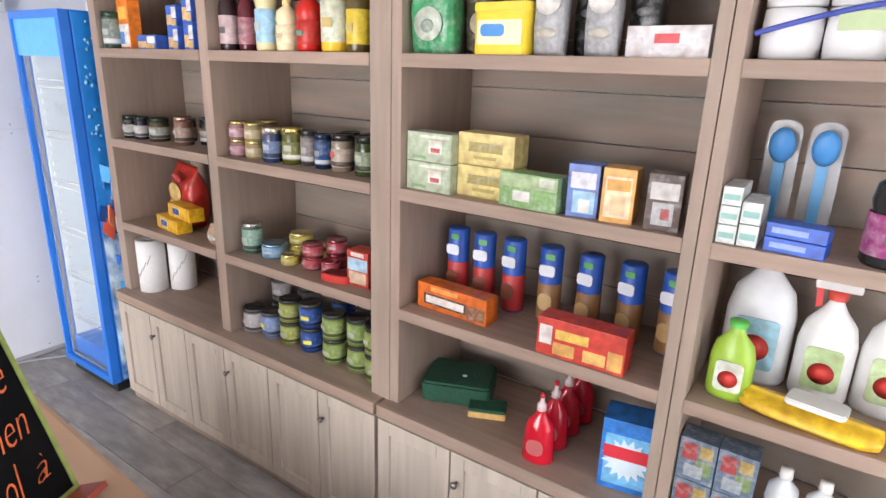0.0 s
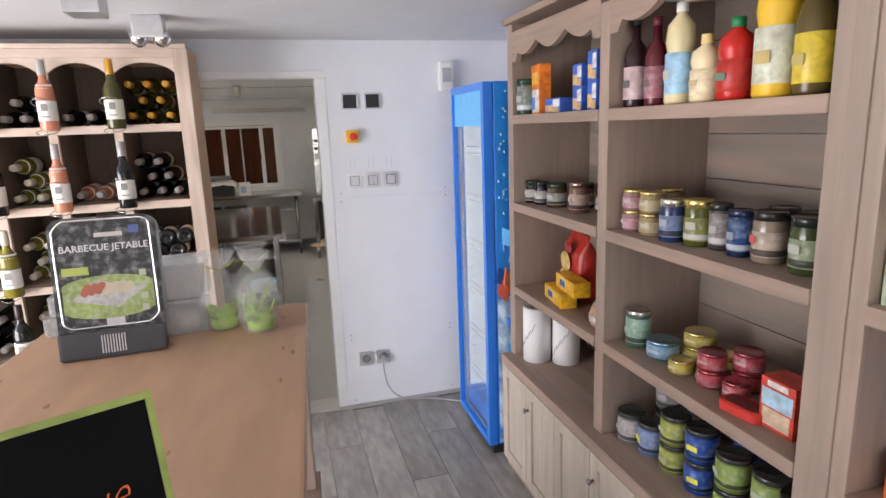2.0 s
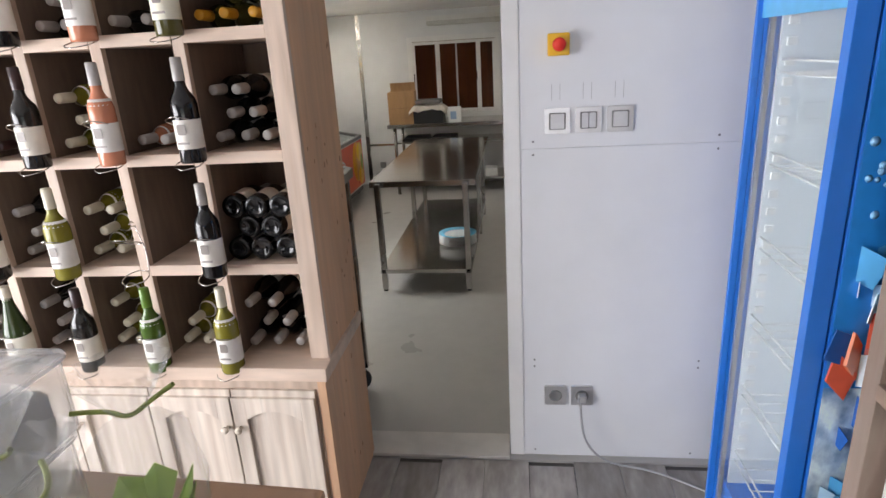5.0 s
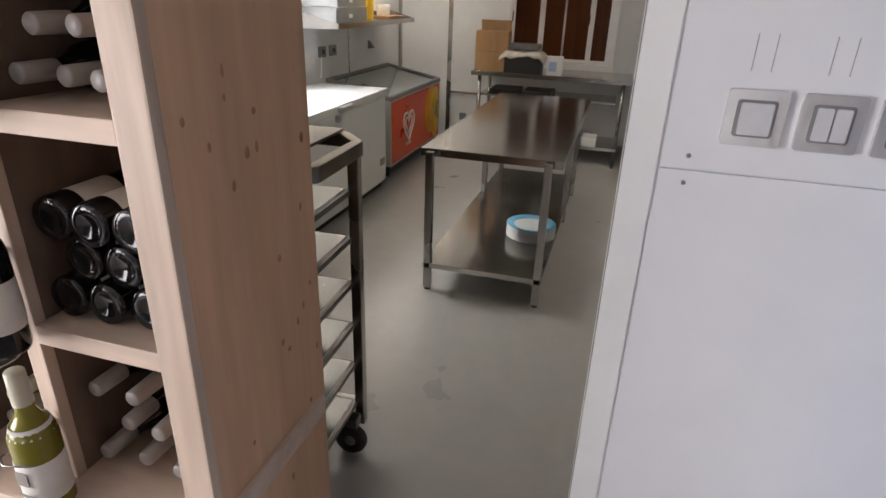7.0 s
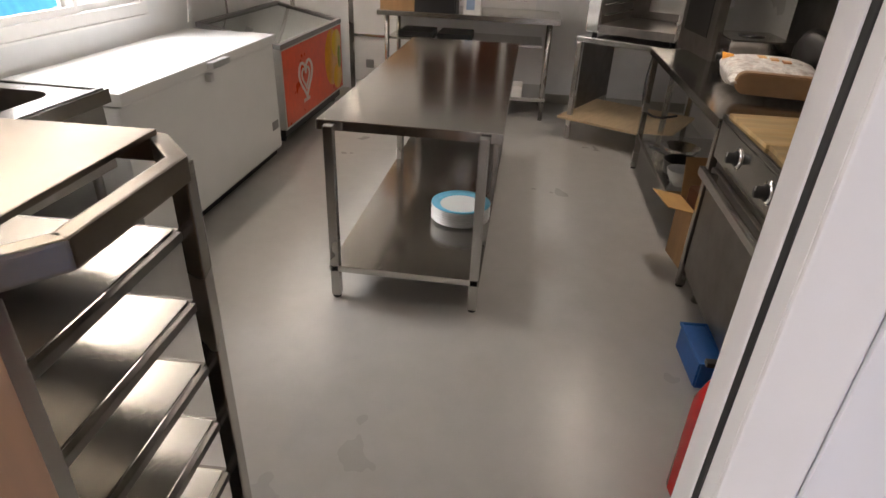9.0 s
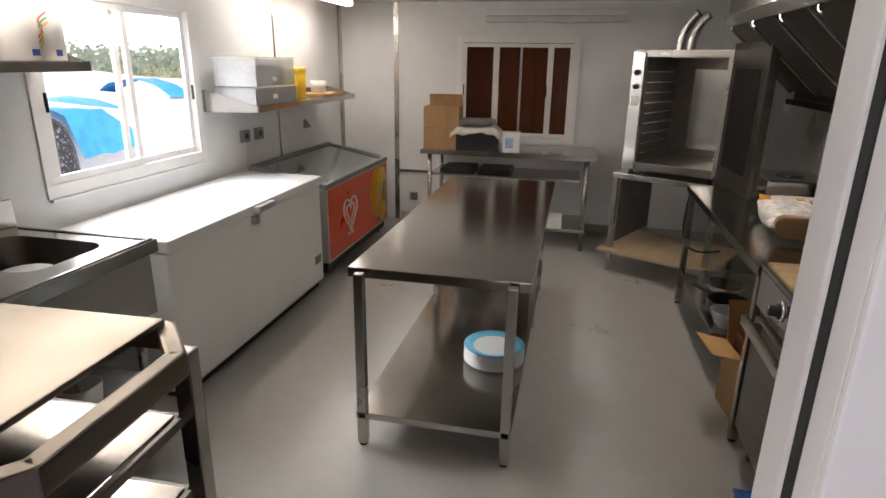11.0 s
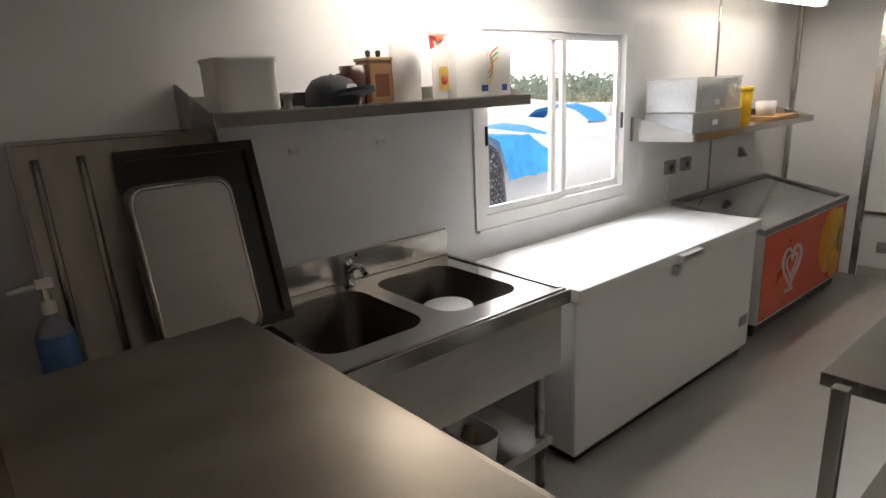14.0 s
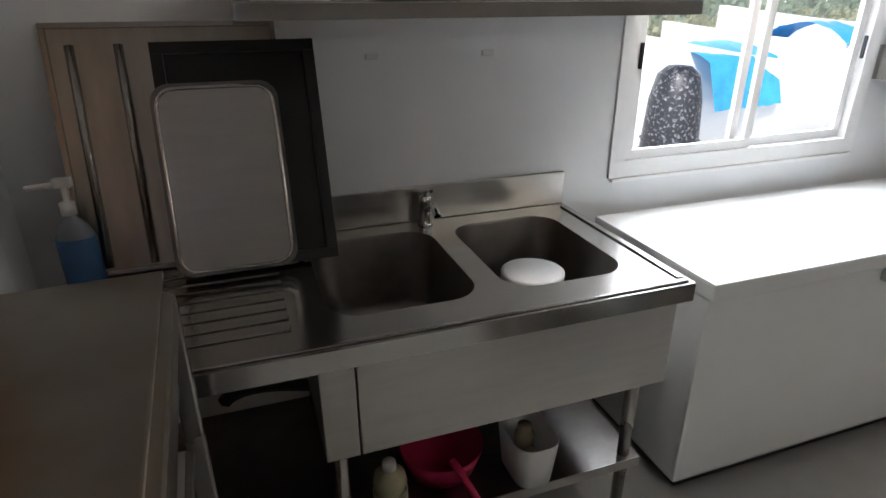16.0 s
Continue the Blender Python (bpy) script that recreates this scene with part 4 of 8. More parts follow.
part("lid", slab(rounded(0.166, 0.096, 0.022), 0.105, 0.128, None, 0.003), paint(0.8, 0.6, 0.04), o)
part("label", slab(rounded(0.13, 0.06, 0.004), 0, 0.001, pose(0, -0.0455, 0.055, 90, 0, 0)), paint(0.7, 0.68, 0.45), o)
part("print", slab(rounded(0.07, 0.03, 0.012), 0, 0.0018, pose(-0.02, -0.0455, 0.06, 90, 0, 0)), paint(0.05, 0.25, 0.6), o)
for x, dk in ((-0.85, 0), (-0.78, 1), (-0.715, 0), (-0.64, 1)):
    pouch("coffee_pack", "silver vacuum coffee pack with a white label" if not dk else "black vacuum coffee pack", "packet", x, 1.25 if not dk else 1.34, R1, 0.085, 0.06, 0.21, (0.35, 0.35, 0.36) if not dk else (0.02, 0.02, 0.02), ((0, 0.6, 0.75, 0.3, W), (0, 0.25, 0.6, 0.12, (0.6, 0.58, 0.5))) if not dk else ((0, 0.5, 0.5, 0.1, (0.2, 0.2, 0.2)),), "coffee packs", seed=20 + int(-x * 100))
carton("coffee_box", "low white carton with a red mark", "box", -0.56, 1.225, R1, 0.185, 0.13, 0.068, (0.68, 0.66, 0.66), ((0.35, 0.65, 0.45, 0.75, (0.6, 0.05, 0.06)),), -4)
for k in range(2):
    carton("tea_box", "pale green tea box in a stack", "box", -1.193, 1.212, R2 + k * 0.087, 0.165, 0.075, 0.085, (0.47, 0.56, 0.4), ((0.5, 0.8, 0.3, 0.75, (0.75, 0.72, 0.66)), (0.55, 0.75, 0.35, 0.5, (0.45, 0.08, 0.08)), (0.05, 0.45, 0.1, 0.2, (0.25, 0.4, 0.2)), (0.3, 0.95, 0.82, 0.92, (0.7, 0.72, 0.6))), -3, "stacked tea boxes")
    carton("tea_box", "yellow tea box in a stack", "box", -1.015, 1.236, R2 + k * 0.092, 0.185, 0.08, 0.09, (0.75, 0.62, 0.25), ((0.2, 0.8, 0.42, 0.72, (0.36, 0.29, 0.09)), (0.3, 0.7, 0.2, 0.3, (0.5, 0.4, 0.12)), (0.02, 0.98, 0.02, 0.05, (0.55, 0.45, 0.15))), -2, "stacked tea boxes")
carton("tea_box", "green tea box with a white panel", "box", -0.86, 1.2, R2, 0.175, 0.07, 0.093, (0.24, 0.42, 0.16), ((0.0, 1.0, 0.6, 0.95, (0.42, 0.55, 0.3)), (0.25, 0.55, 0.2, 0.5, W), (0.7, 0.95, 0.7, 0.95, (0.6, 0.66, 0.55))), -4)
for x, c, p, nm in ((-0.712, (0.14, 0.22, 0.55), ((0.1, 0.9, 0.55, 0.85, (0.7, 0.72, 0.8)), (0.2, 0.9, 0.08, 0.5, (0.35, 0.6, 0.78)), (0.4, 0.75, 0.1, 0.35, W)), "blue dessert box"), (-0.622, (0.75, 0.4, 0.1), ((0.1, 0.9, 0.1, 0.85, (0.8, 0.66, 0.42)), (0.15, 0.85, 0.6, 0.8, (0.75, 0.36, 0.05)), (0.3, 0.75, 0.15, 0.5, (0.75, 0.55, 0.3))), "orange dessert box"), (-0.513, (0.07, 0.035, 0.025), ((0.1, 0.9, 0.55, 0.85, (0.6, 0.58, 0.55)), (0.2, 0.8, 0.1, 0.5, (0.4, 0.4, 0.4)), (0.45, 0.7, 0.2, 0.4, (0.35, 0.05, 0.04))), "dark brown dessert box")):
    carton("dessert_box", nm + " with a printed bowl", "box", x, 1.212, R2, 0.08, 0.075, 0.135, c, p, 6, "dessert boxes")
BISC = ((0.35, 0.05, 0.04), (0.02, 0.1, 0.45))
for k, x in enumerate((-1.205, -1.103, -0.992, -0.865, -0.738, -0.613, -0.495)):
    red = k < 3
    o = thing("biscuit_roll", (x, 1.42, R3), "tall blue and red biscuit roll pack" if red else "tall blue and brown biscuit roll pack", "packet", "biscuit rolls", random.uniform(-20, 20))
    part("tube", lathe([(0, 0), (0.034, 0.001), (0.036, 0.006), (0.036, 0.235), (0.033, 0.24), (0, 0.238)], 20), paint(0.02, 0.09, 0.42), o)
    part("wrap", lathe([(0.0362, 0.006), (0.037, 0.007), (0.037, 0.125), (0.0362, 0.126)], 20), paint(*((0.5, 0.04, 0.04) if red else (0.3, 0.15, 0.06))), o)
    part("print", slab(rounded(0.05, 0.035, 0.01), 0, 0.002, pose(0, -0.0365, 0.17, 90, 0, 0)), paint(0.72, 0.74, 0.8), o)
    part("print", slab(rounded(0.045, 0.055, 0.02), 0, 0.002, pose(0, -0.037, 0.07, 90, 0, 0)), paint(*((0.25, 0.08, 0.05) if red else (0.5, 0.33, 0.14))), o)
    part("print", slab(rounded(0.03, 0.018, 0.004), 0, 0.002, pose(0.008, -0.0365, 0.215, 90, 0, 0)), paint(0.1, 0.35, 0.12), o)
carton("biscuit_carton", "orange biscuit carton with white lettering shape", "box", -1.118, 1.246, R3, 0.268, 0.065, 0.085, (0.72, 0.16, 0.02), ((0.1, 0.72, 0.2, 0.62, (0.06, 0.03, 0.02)), (0.13, 0.69, 0.27, 0.55, (0.78, 0.74, 0.7)), (0.72, 0.98, 0.1, 0.6, (0.25, 0.1, 0.04)), (0.2, 0.6, 0.75, 0.92, (0.8, 0.35, 0.1))), -3)
carton("biscuit_carton", "red biscuit carton with golden palm biscuits", "box", -0.671, 1.194, R3, 0.245, 0.07, 0.11, (0.6, 0.05, 0.03), ((0.03, 0.18, 0.3, 0.8, (0.78, 0.72, 0.7)), (0.22, 0.6, 0.5, 0.75, (0.75, 0.5, 0.1)), (0.2, 0.45, 0.08, 0.4, (0.75, 0.42, 0.12)), (0.55, 0.8, 0.1, 0.4, (0.78, 0.48, 0.15)), (0.82, 0.98, 0.08, 0.55, (0.72, 0.4, 0.12))), 1)
o = thing("folded_cloth_pack", (-1.155, 1.385, R4), "dark green folded scouring cloth pack", "scourer", "", 22)
part("pad", slab(rounded(0.24, 0.19, 0.02), 0, 0.075, None, 0.008), surf("scourer_green", (0.012, 0.07, 0.04), 0.9, var=0.3, scale=80, bump=0.9), o)
part("tag", lathe([(0, 0.076), (0.009, 0.076), (0, 0.078)], 10, m=pose(0.02, -0.02, 0)), paint(0.7, 0.72, 0.7), o)
o = thing("scouring_sponge", (-1.005, 1.325, R4), "green and yellow scouring sponge", "sponge", "", 24)
part("sponge", slab(rounded(0.125, 0.075, 0.006), 0, 0.022, None, 0.002), surf("sponge", (0.65, 0.42, 0.15), 0.9, var=0.2, scale=90, bump=0.9), o)
part("scourer", slab(rounded(0.125, 0.075, 0.006), 0.0221, 0.034, None, 0.002), surf("scourer_green2", (0.012, 0.08, 0.045), 0.9, var=0.3, scale=80, bump=0.9), o)
for x, y in ((-0.766, 1.21), (-0.762, 1.3), (-0.758, 1.39), (-0.75, 1.48)):
    o = thing("dish_soap_bottle", (x, y, R4), "clear red dish soap bottle with a white cap", "bottle", "red soap bottles", 10)
    part("body", lathe([(0, 0), (0.04, 0.0), (0.043, 0.006), (0.04, 0.09), (0.034, 0.125), (0.015, 0.15), (0.013, 0.165), (0, 0.165)], 20, m=Matrix.Diagonal((1.1, 0.75, 1, 1))), paint(0.6, 0.012, 0.03, 0.12), o)
    part("cap", lathe([(0, 0.165), (0.014, 0.165), (0.014, 0.183), (0.007, 0.187), (0.006, 0.205), (0, 0.206)], 14), paint(0.75, 0.6, 0.6), o)
    part("tip", lathe([(0, 0.206), (0.008, 0.206), (0.007, 0.218), (0, 0.219)], 10), paint(0.6, 0.02, 0.03), o)
    part("label", slab(rounded(0.05, 0.05, 0.02), 0, 0.0015, pose(-0.004, -0.0325, 0.055, 88, 0, 0)), paint(0.5, 0.12, 0.12), o)
o = carton("washing_powder_box", "blue washing powder box with a sunburst and red word shape", "box", -0.515, 1.218, R4, 0.14, 0.1, 0.215, (0.03, 0.2, 0.62), ((0.08, 0.92, 0.08, 0.8, (0.18, 0.5, 0.8)),), 10)
burst = []
for k in range(32):
    rr = 0.066 if k % 2 else 0.046
    burst.append((rr * math.cos(k * math.pi / 16), rr * math.sin(k * math.pi / 16)))
part("sunburst", slab(burst, 0, 0.0008, pose(0, -0.001, 0.1, 90, 0, 0)), paint(0.62, 0.74, 0.82), o)
part("word_shape", bx(-0.062, 0.062, -0.0028, -0.001, 0.1, 0.138), paint(0.65, 0.03, 0.05), o, "red word shape")
# third unit
o = thing("toilet_paper_pack", (-0.125, 1.28, R1), "clear-wrapped pack of white toilet rolls with a blue swoosh", "paper pack")
for i in range(4):
    for k in range(2):
        part("roll", lathe([(0.02, 0), (0.055, 0.002), (0.057, 0.05), (0.055, 0.098), (0.02, 0.1)], 20, m=pose(-0.2 + i * 0.115, 0, k * 0.102 + 0.001)), surf("tissue_roll", (0.8, 0.8, 0.8), 0.85, var=0.03, scale=60, bump=0.2), o)
part("swoosh", wire([(-0.26, -0.058, 0.05), (-0.1, -0.06, 0.1), (0.1, -0.06, 0.115), (0.22, -0.058, 0.11)], 0.006), paint(0.05, 0.08, 0.4), o)
part("print", bx(-0.12, 0.16, -0.0605, -0.058, 0.055, 0.09), paint(0.45, 0.55, 0.3), o)
for x in (-0.315, -0.225):
    o = thing("dish_brush_pack", (x, 1.46, R2), "blue dish brush on a clear hanging card", "brush", "dish brushes", 0)
    part("card", slab(rounded(0.074, 0.26, 0.03), 0, 0.002, pose(0, 0.012, 0.13, 90, 0, 0)), CLEAR, o, "clear plastic blister")
    part("head", lathe([(0, 0), (0.026, 0.004), (0.029, 0.018), (0.02, 0.026), (0, 0.028)], 18, m=pose(0, -0.0, 0.205, 100, 0, 0) @ Matrix.Diagonal((1, 1.5, 1, 1))), paint(0.08, 0.32, 0.72), o)
    part("handle", slab(rounded(0.024, 0.17, 0.01), 0, 0.014, pose(0, 0.006, 0.09, 90, 0, 0), 0.003), paint(0.12, 0.4, 0.72), o)
for k, x in enumerate((-0.37, -0.37, -0.37, -0.327, -0.327)):
    z = R2 + (k % 3) * 0.043 if k < 3 else R2 + (k - 3) * 0.05
    carton("toothpaste_box", "narrow pale green and white carton in a stack", "box", x, 1.203, z, 0.04, 0.13, 0.041 if k < 3 else 0.048, (0.66, 0.7, 0.68), ((0.1, 0.9, 0.3, 0.6, (0.25, 0.5, 0.45)),), 0, "stacked narrow cartons")
for k in range(2):
    carton("sponge_box", "flat bright blue carton", "box", -0.238, 1.2, R2 + k * 0.032, 0.115, 0.06, 0.03, (0.03, 0.12, 0.6), ((0.1, 0.7, 0.3, 0.7, (0.3, 0.42, 0.72)),), -8, "flat blue cartons")
flask("polish_bottle", "dark cleaner bottle with a magenta and green label", "bottle", -0.075, 1.25, R2, squeezy(0.05, 0.21), (0.025, 0.025, 0.025), (0.02, 0.02, 0.02), (0.35, 0.05, 0.2))


def jug(x, y, z, w, h, c, cap, lab, label, trigger=False, rz=0.0):
    o = thing("cleaner_bottle", (x, y, z), label, "bottle", "cleaner bottles", rz)
    part("body", lathe([(0, 0), (w * 0.46, 0), (w * 0.5, 0.012), (w * 0.5, h * 0.5), (w * 0.42, h * 0.66), (w * 0.2, h * 0.78), (0.016, h * 0.84), (0.016, h * 0.88), (0, h * 0.88)], 22, m=Matrix.Diagonal((1, 0.6, 1, 1))), paint(*c, 0.3), o)
    part("label", slab(rounded(w * 0.62, h * 0.36, 0.012), 0, 0.003, pose(0, -w * 0.297, h * 0.3, 90, 0, 0)), art(*lab), o)
    part("emblem", lathe([(0, 0), (w * 0.22, 0), (0, 0.001)], 18, m=pose(0, -w * 0.3 - 0.0035, h * 0.27, 90, 0, 0)), paint(0.65, 0.05, 0.04), o)
    part("collar", lathe([(0.02, h * 0.86), (0.022, h * 0.93), (0, h * 0.935)], 16), paint(*cap), o)
    if trigger:
        part("spray_head", bx(-0.05, 0.045, -0.014, 0.014, h * 0.935, h * 1.02, 0.008), paint(0.7, 0.68, 0.66), o)
        part("trigger", slab([(-0.045, 0.0), (-0.03, 0.0), (-0.028, -0.045), (-0.04, -0.05)], -0.006, 0.006, pose(0, 0, h * 0.94, 90, 0, 0)), paint(0.65, 0.05, 0.05), o)
    return o


jug(-0.285, 1.42, R3, 0.16, 0.37, (0.72, 0.74, 0.76), (0.65, 0.04, 0.05), (0.35, 0.62, 0.75), "large white cleaner jug with a blue label")
jug(-0.135, 1.4, R3, 0.125, 0.3, (0.75, 0.75, 0.74), (0.7, 0.08, 0.06), (0.45, 0.6, 0.3), "white spray cleaner bottle with a red disc", True)
jug(-0.005, 1.41, R3, 0.125, 0.31, (0.75, 0.75, 0.74), (0.1, 0.45, 0.1), (0.5, 0.62, 0.35), "white spray cleaner bottle with a green collar")
jug(-0.315, 1.27, R3, 0.1, 0.215, (0.35, 0.55, 0.06), (0.1, 0.5, 0.08), (0.7, 0.74, 0.62), "lime green washing-up liquid bottle")
pouch("wet_wipes_pack", "yellow wet wipes pack with a white lid, lying flat", "packet", -0.14, 1.245, R3, 0.28, 0.11, 0.05, (0.78, 0.5, 0.03), (), rz=-9, seed=31)
solid("wipes_lid", slab(rounded(0.12, 0.07, 0.012), 0, 0.014, None, 0.003), WHITE_PLASTIC, "white hinged lid on the wipes pack", "lid", loc=(-0.13, 1.243, R3 + 0.05), rz=-9)
for i, (x, z) in enumerate(((-0.345, 0), (-0.255, 0), (-0.345, 0.12), (-0.255, 0.12))):
    carton("fruit_drink_pack", "drink carton printed with fruit", "box", x, 1.21, R4 + z, 0.087, 0.07, 0.118, (0.12, 0.17, 0.24), ((0.1, 0.5, 0.5, 0.9, (0.35, 0.05, 0.05)), (0.5, 0.9, 0.2, 0.55, (0.16, 0.24, 0.08)), (0.2, 0.7, 0.1, 0.4, (0.3, 0.33, 0.36)), (0.55, 0.9, 0.62, 0.9, (0.4, 0.28, 0.08))), 0, "fruit drink packs")
for x in (-0.155, -0.075):
    flask("water_bottle", "clear small water bottle", "bottle", x, 1.25, R4, squeezy(0.036, 0.22), (0.6, 0.63, 0.65), W, (0.6, 0.64, 0.66))


# ---- shop: counter and what stands on it ----
CTZ = 1.155
ct = thing("shop_counter", (-1.545, -0.207, 0), "high wooden shop counter with a worn brown top", "counter", "", -3.2)
part("worktop", bx(-0.855, 0.855, -0.372, 0.372, CTZ - 0.05, CTZ, 0.008), COUNTER, ct, "broad worn brown wooden top")
for sx in (-1, 1):
    for sy in (-1, 1):
        part("leg", bx(sx * 0.785 - 0.045, sx * 0.785 + 0.045, sy * 0.31 - 0.045, sy * 0.31 + 0.045, 0.55, CTZ - 0.05, 0.006), TAUPE_UP, ct)
part("apron", bx(-0.74, 0.74, 0.3, 0.32, CTZ - 0.14, CTZ - 0.05, 0.003), TAUPE, ct)
part("apron", bx(-0.74, 0.74, -0.32, -0.3, CTZ - 0.14, CTZ - 0.05, 0.003), TAUPE, ct)
part("base_shelf", bx(-0.85, 0.85, -0.37, 0.37, 0.51, 0.55, 0.006), TAUPE, ct)
part("base_panel", bx(-0.84, 0.84, 0.34, 0.365, 0.0, 0.51, 0.003), TAUPE_UP, ct)
part("base_panel", bx(-0.84, 0.84, -0.365, -0.34, 0.0, 0.51, 0.003), TAUPE_UP, ct)
part("base_panel", bx(-0.84, -0.815, -0.339, 0.339, 0.0, 0.51, 0.003), TAUPE_UP, ct)
part("base_panel", bx(0.815, 0.84, -0.339, 0.339, 0.0, 0.51, 0.003), TAUPE_UP, ct)
RND = random.Random(8)
for k in range(22):
    part("knot", lathe([(0, 0.0006), (1, 0.0002), (1.1, 0)], 10, m=pose(RND.uniform(-0.82, 0.82), RND.uniform(-0.34, 0.34), CTZ, 0, 0, RND.uniform(0, 20)) @ Matrix.Diagonal((RND.uniform(0.006, 0.018), RND.uniform(0.003, 0.007), 1, 1))), KNOT, ct)
BLUE_CAP, WATER = paint(0.02, 0.16, 0.6), paint(0.3, 0.5, 0.66, 0.15)
for i, (x, y) in enumerate(((-1.955, 0.095), (-1.95, 0.0), (-1.865, 0.075), (-1.86, -0.02), (-1.775, 0.06), (-1.77, -0.035))):
    o = thing("mineral_water_bottle", (x, y, 0.55), "clear water bottle with a blue cap and label under the counter", "bottle", "water bottles", 17 * i)
    part("body", lathe([(0, 0), (0.034, 0), (0.038, 0.01), (0.036, 0.06), (0.038, 0.1), (0.038, 0.2), (0.03, 0.25), (0.014, 0.295), (0.013, 0.31), (0, 0.31)], 18), WATER, o)
    part("cap", lathe([(0, 0.31), (0.016, 0.308), (0.016, 0.328), (0, 0.33)], 14), BLUE_CAP, o)
    part("label", lathe([(0.0383, 0.1), (0.0392, 0.101), (0.0392, 0.19), (0.0383, 0.191)], 18), paint(0.05, 0.3, 0.65), o)
# chalkboard
bd = thing("chalkboard", (-0.872, -0.025, CTZ), "black chalkboard with a lime green edge and orange handwriting", "chalkboard", "", 114, rx=-19)
SLATE = surf("chalk_black", (0.005, 0.005, 0.0055), 0.9, var=0.35, scale=7)
SLATE.node_tree.nodes["Principled BSDF"].inputs["Specular IOR Level"].default_value = 0.08
part("board", bx(-0.11, 0.11, 0, 0.012, 0.01, 0.345, 0.002), SLATE, bd)
LIME = surf("lime_edge", (0.26, 0.32, 0.08), 0.7, var=0.3, scale=40)
for q in ((-0.113, 0.113, 0.34, 0.346), (-0.113, 0.113, 0.008, 0.014), (-0.113, -0.107, 0.014, 0.34), (0.107, 0.113, 0.014, 0.34)):
    part("edge", bx(q[0], q[1], -0.002, 0.014, q[2], q[3], 0.001), LIME, bd, "lime green painted edge")
part("foot", bx(-0.118, 0.118, -0.04, 0.04, 0.0, 0.008, 0.002), paint(0.3, 0.05, 0.03), bd, "dark red wooden foot")
CHALK = surf("orange_chalk", (0.75, 0.15, 0.045), 0.85, var=0.35, scale=60)


def scrawl(text, x0, x1, z0, z1):
    """Thin slanting handwriting that fills a given stretch of the board."""
    bm = letters(text, 0.06, 0.0006, 0.4, -0.03 if len(text) == 1 else -0.02)
    xs, ys = [v.co.x for v in bm.verts], [v.co.y for v in bm.verts]
    for v in bm.verts:
        u, w = (v.co.x - min(xs)) / (max(xs) - min(xs)), (v.co.y - min(ys)) / (max(ys) - min(ys))
        v.co.x, v.co.y = x0 + u * (x1 - x0), z0 + w * (z1 - z0) + 0.12 * (x0 + u * (x1 - x0))
    part("handwriting", bm, CHALK, bd, "orange chalk word", pose(0, -0.001, 0, 90, 0, 0))


for q in (("B", -0.1, -0.035, 0.218, 0.288), ("ienvenue", -0.036, 0.082, 0.248, 0.274), ("W", -0.06, -0.012, 0.15, 0.208), ("elcome", -0.014, 0.092, 0.155, 0.2), ("W", -0.068, -0.022, 0.092, 0.14), ("ilkomen", -0.024, 0.092, 0.095, 0.135), ("H", 0.0, 0.028, 0.034, 0.08), ("ol", 0.03, 0.056, 0.036, 0.078), ("à", 0.07, 0.09, 0.036, 0.066)):
    scrawl(*q)
# disposable barbecue in its sleeve
bq = thing("disposable_barbecue", (-2.085, -0.281, CTZ), "disposable foil barbecue tray in a dark printed sleeve", "barbecue", "", 92, rx=-9)
part("tray", slab(rounded(0.25, 0.35, 0.035), 0, 0.045, pose(0, 0.05, 0.182, 90, 0, 0), 0.006), surf("foil", (0.35, 0.35, 0.35), 0.3, 0.9, var=0.25, scale=50, bump=0.6), bq)
part("rim", wire([(x + 0.002 * math.sin(z * 160), 0.0, z + 0.213) for x, z in rounded(0.222, 0.272, 0.03, 6)], 0.0035, closed=True), CHROME, bq, "shiny crimped foil rim")
part("sleeve", slab(rounded(0.246, 0.346, 0.032), 0, 0.004, pose(0, 0.004, 0.183, 90, 0, 0)), art(0.03, 0.031, 0.033), bq, "dark grey printed sleeve")
part("sleeve_base", bx(-0.122, 0.122, -0.018, 0.04, 0.0, 0.07, 0.008), paint(0.05, 0.05, 0.055), bq)
part("print", slab([(0.104 * max(-1, min(1, 1.35 * math.cos(a))), 0.056 * math.sin(a)) for a in [k * math.pi / 14 for k in range(28)]], 0, 0.0008, pose(0, -0.0002, 0.152, 90, 0, 0)), art(0.3, 0.38, 0.12), bq, "olive green printed field")
part("print", slab([(-0.085, -0.02), (0.02, -0.045), (0.085, 0.0), (-0.03, 0.03)], 0, 0.0016, pose(0, -0.0002, 0.168, 90, 0, 0)), art(0.42, 0.42, 0.4), bq, "pictured grill tray")
for k in range(7):
    part("print", slab(rounded(0.018, 0.034, 0.008, 3), 0, 0.0024, pose(-0.05 + k * 0.016, -0.0002, 0.172 + 0.002 * (k % 3), 90, 0, 0) @ rot(0, 0, -35)), paint(*((0.42, 0.13, 0.08) if k < 3 else (0.55, 0.5, 0.36))), bq, "pictured food")
part("print", bx(-0.1, -0.04, -0.0024, 0.001, 0.212, 0.232), paint(0.42, 0.5, 0.12), bq)
for k in range(4):
    part("print", bx(0.074, 0.09, -0.0024, 0.001, 0.108 + k * 0.03, 0.124 + k * 0.03), paint(0.45, 0.47, 0.35), bq)
part("print", bx(0.06, 0.083, -0.002, 0.001, 0.31, 0.33), paint(0.1, 0.13, 0.35), bq)
part("writing", letters("BARBECUE JETABLE", 0.0235, 0.0005, 0.0, 0.012), paint(0.7, 0.7, 0.7), bq, "white printed words", pose(0.0, -0.0008, 0.278, 90, 0, 0))
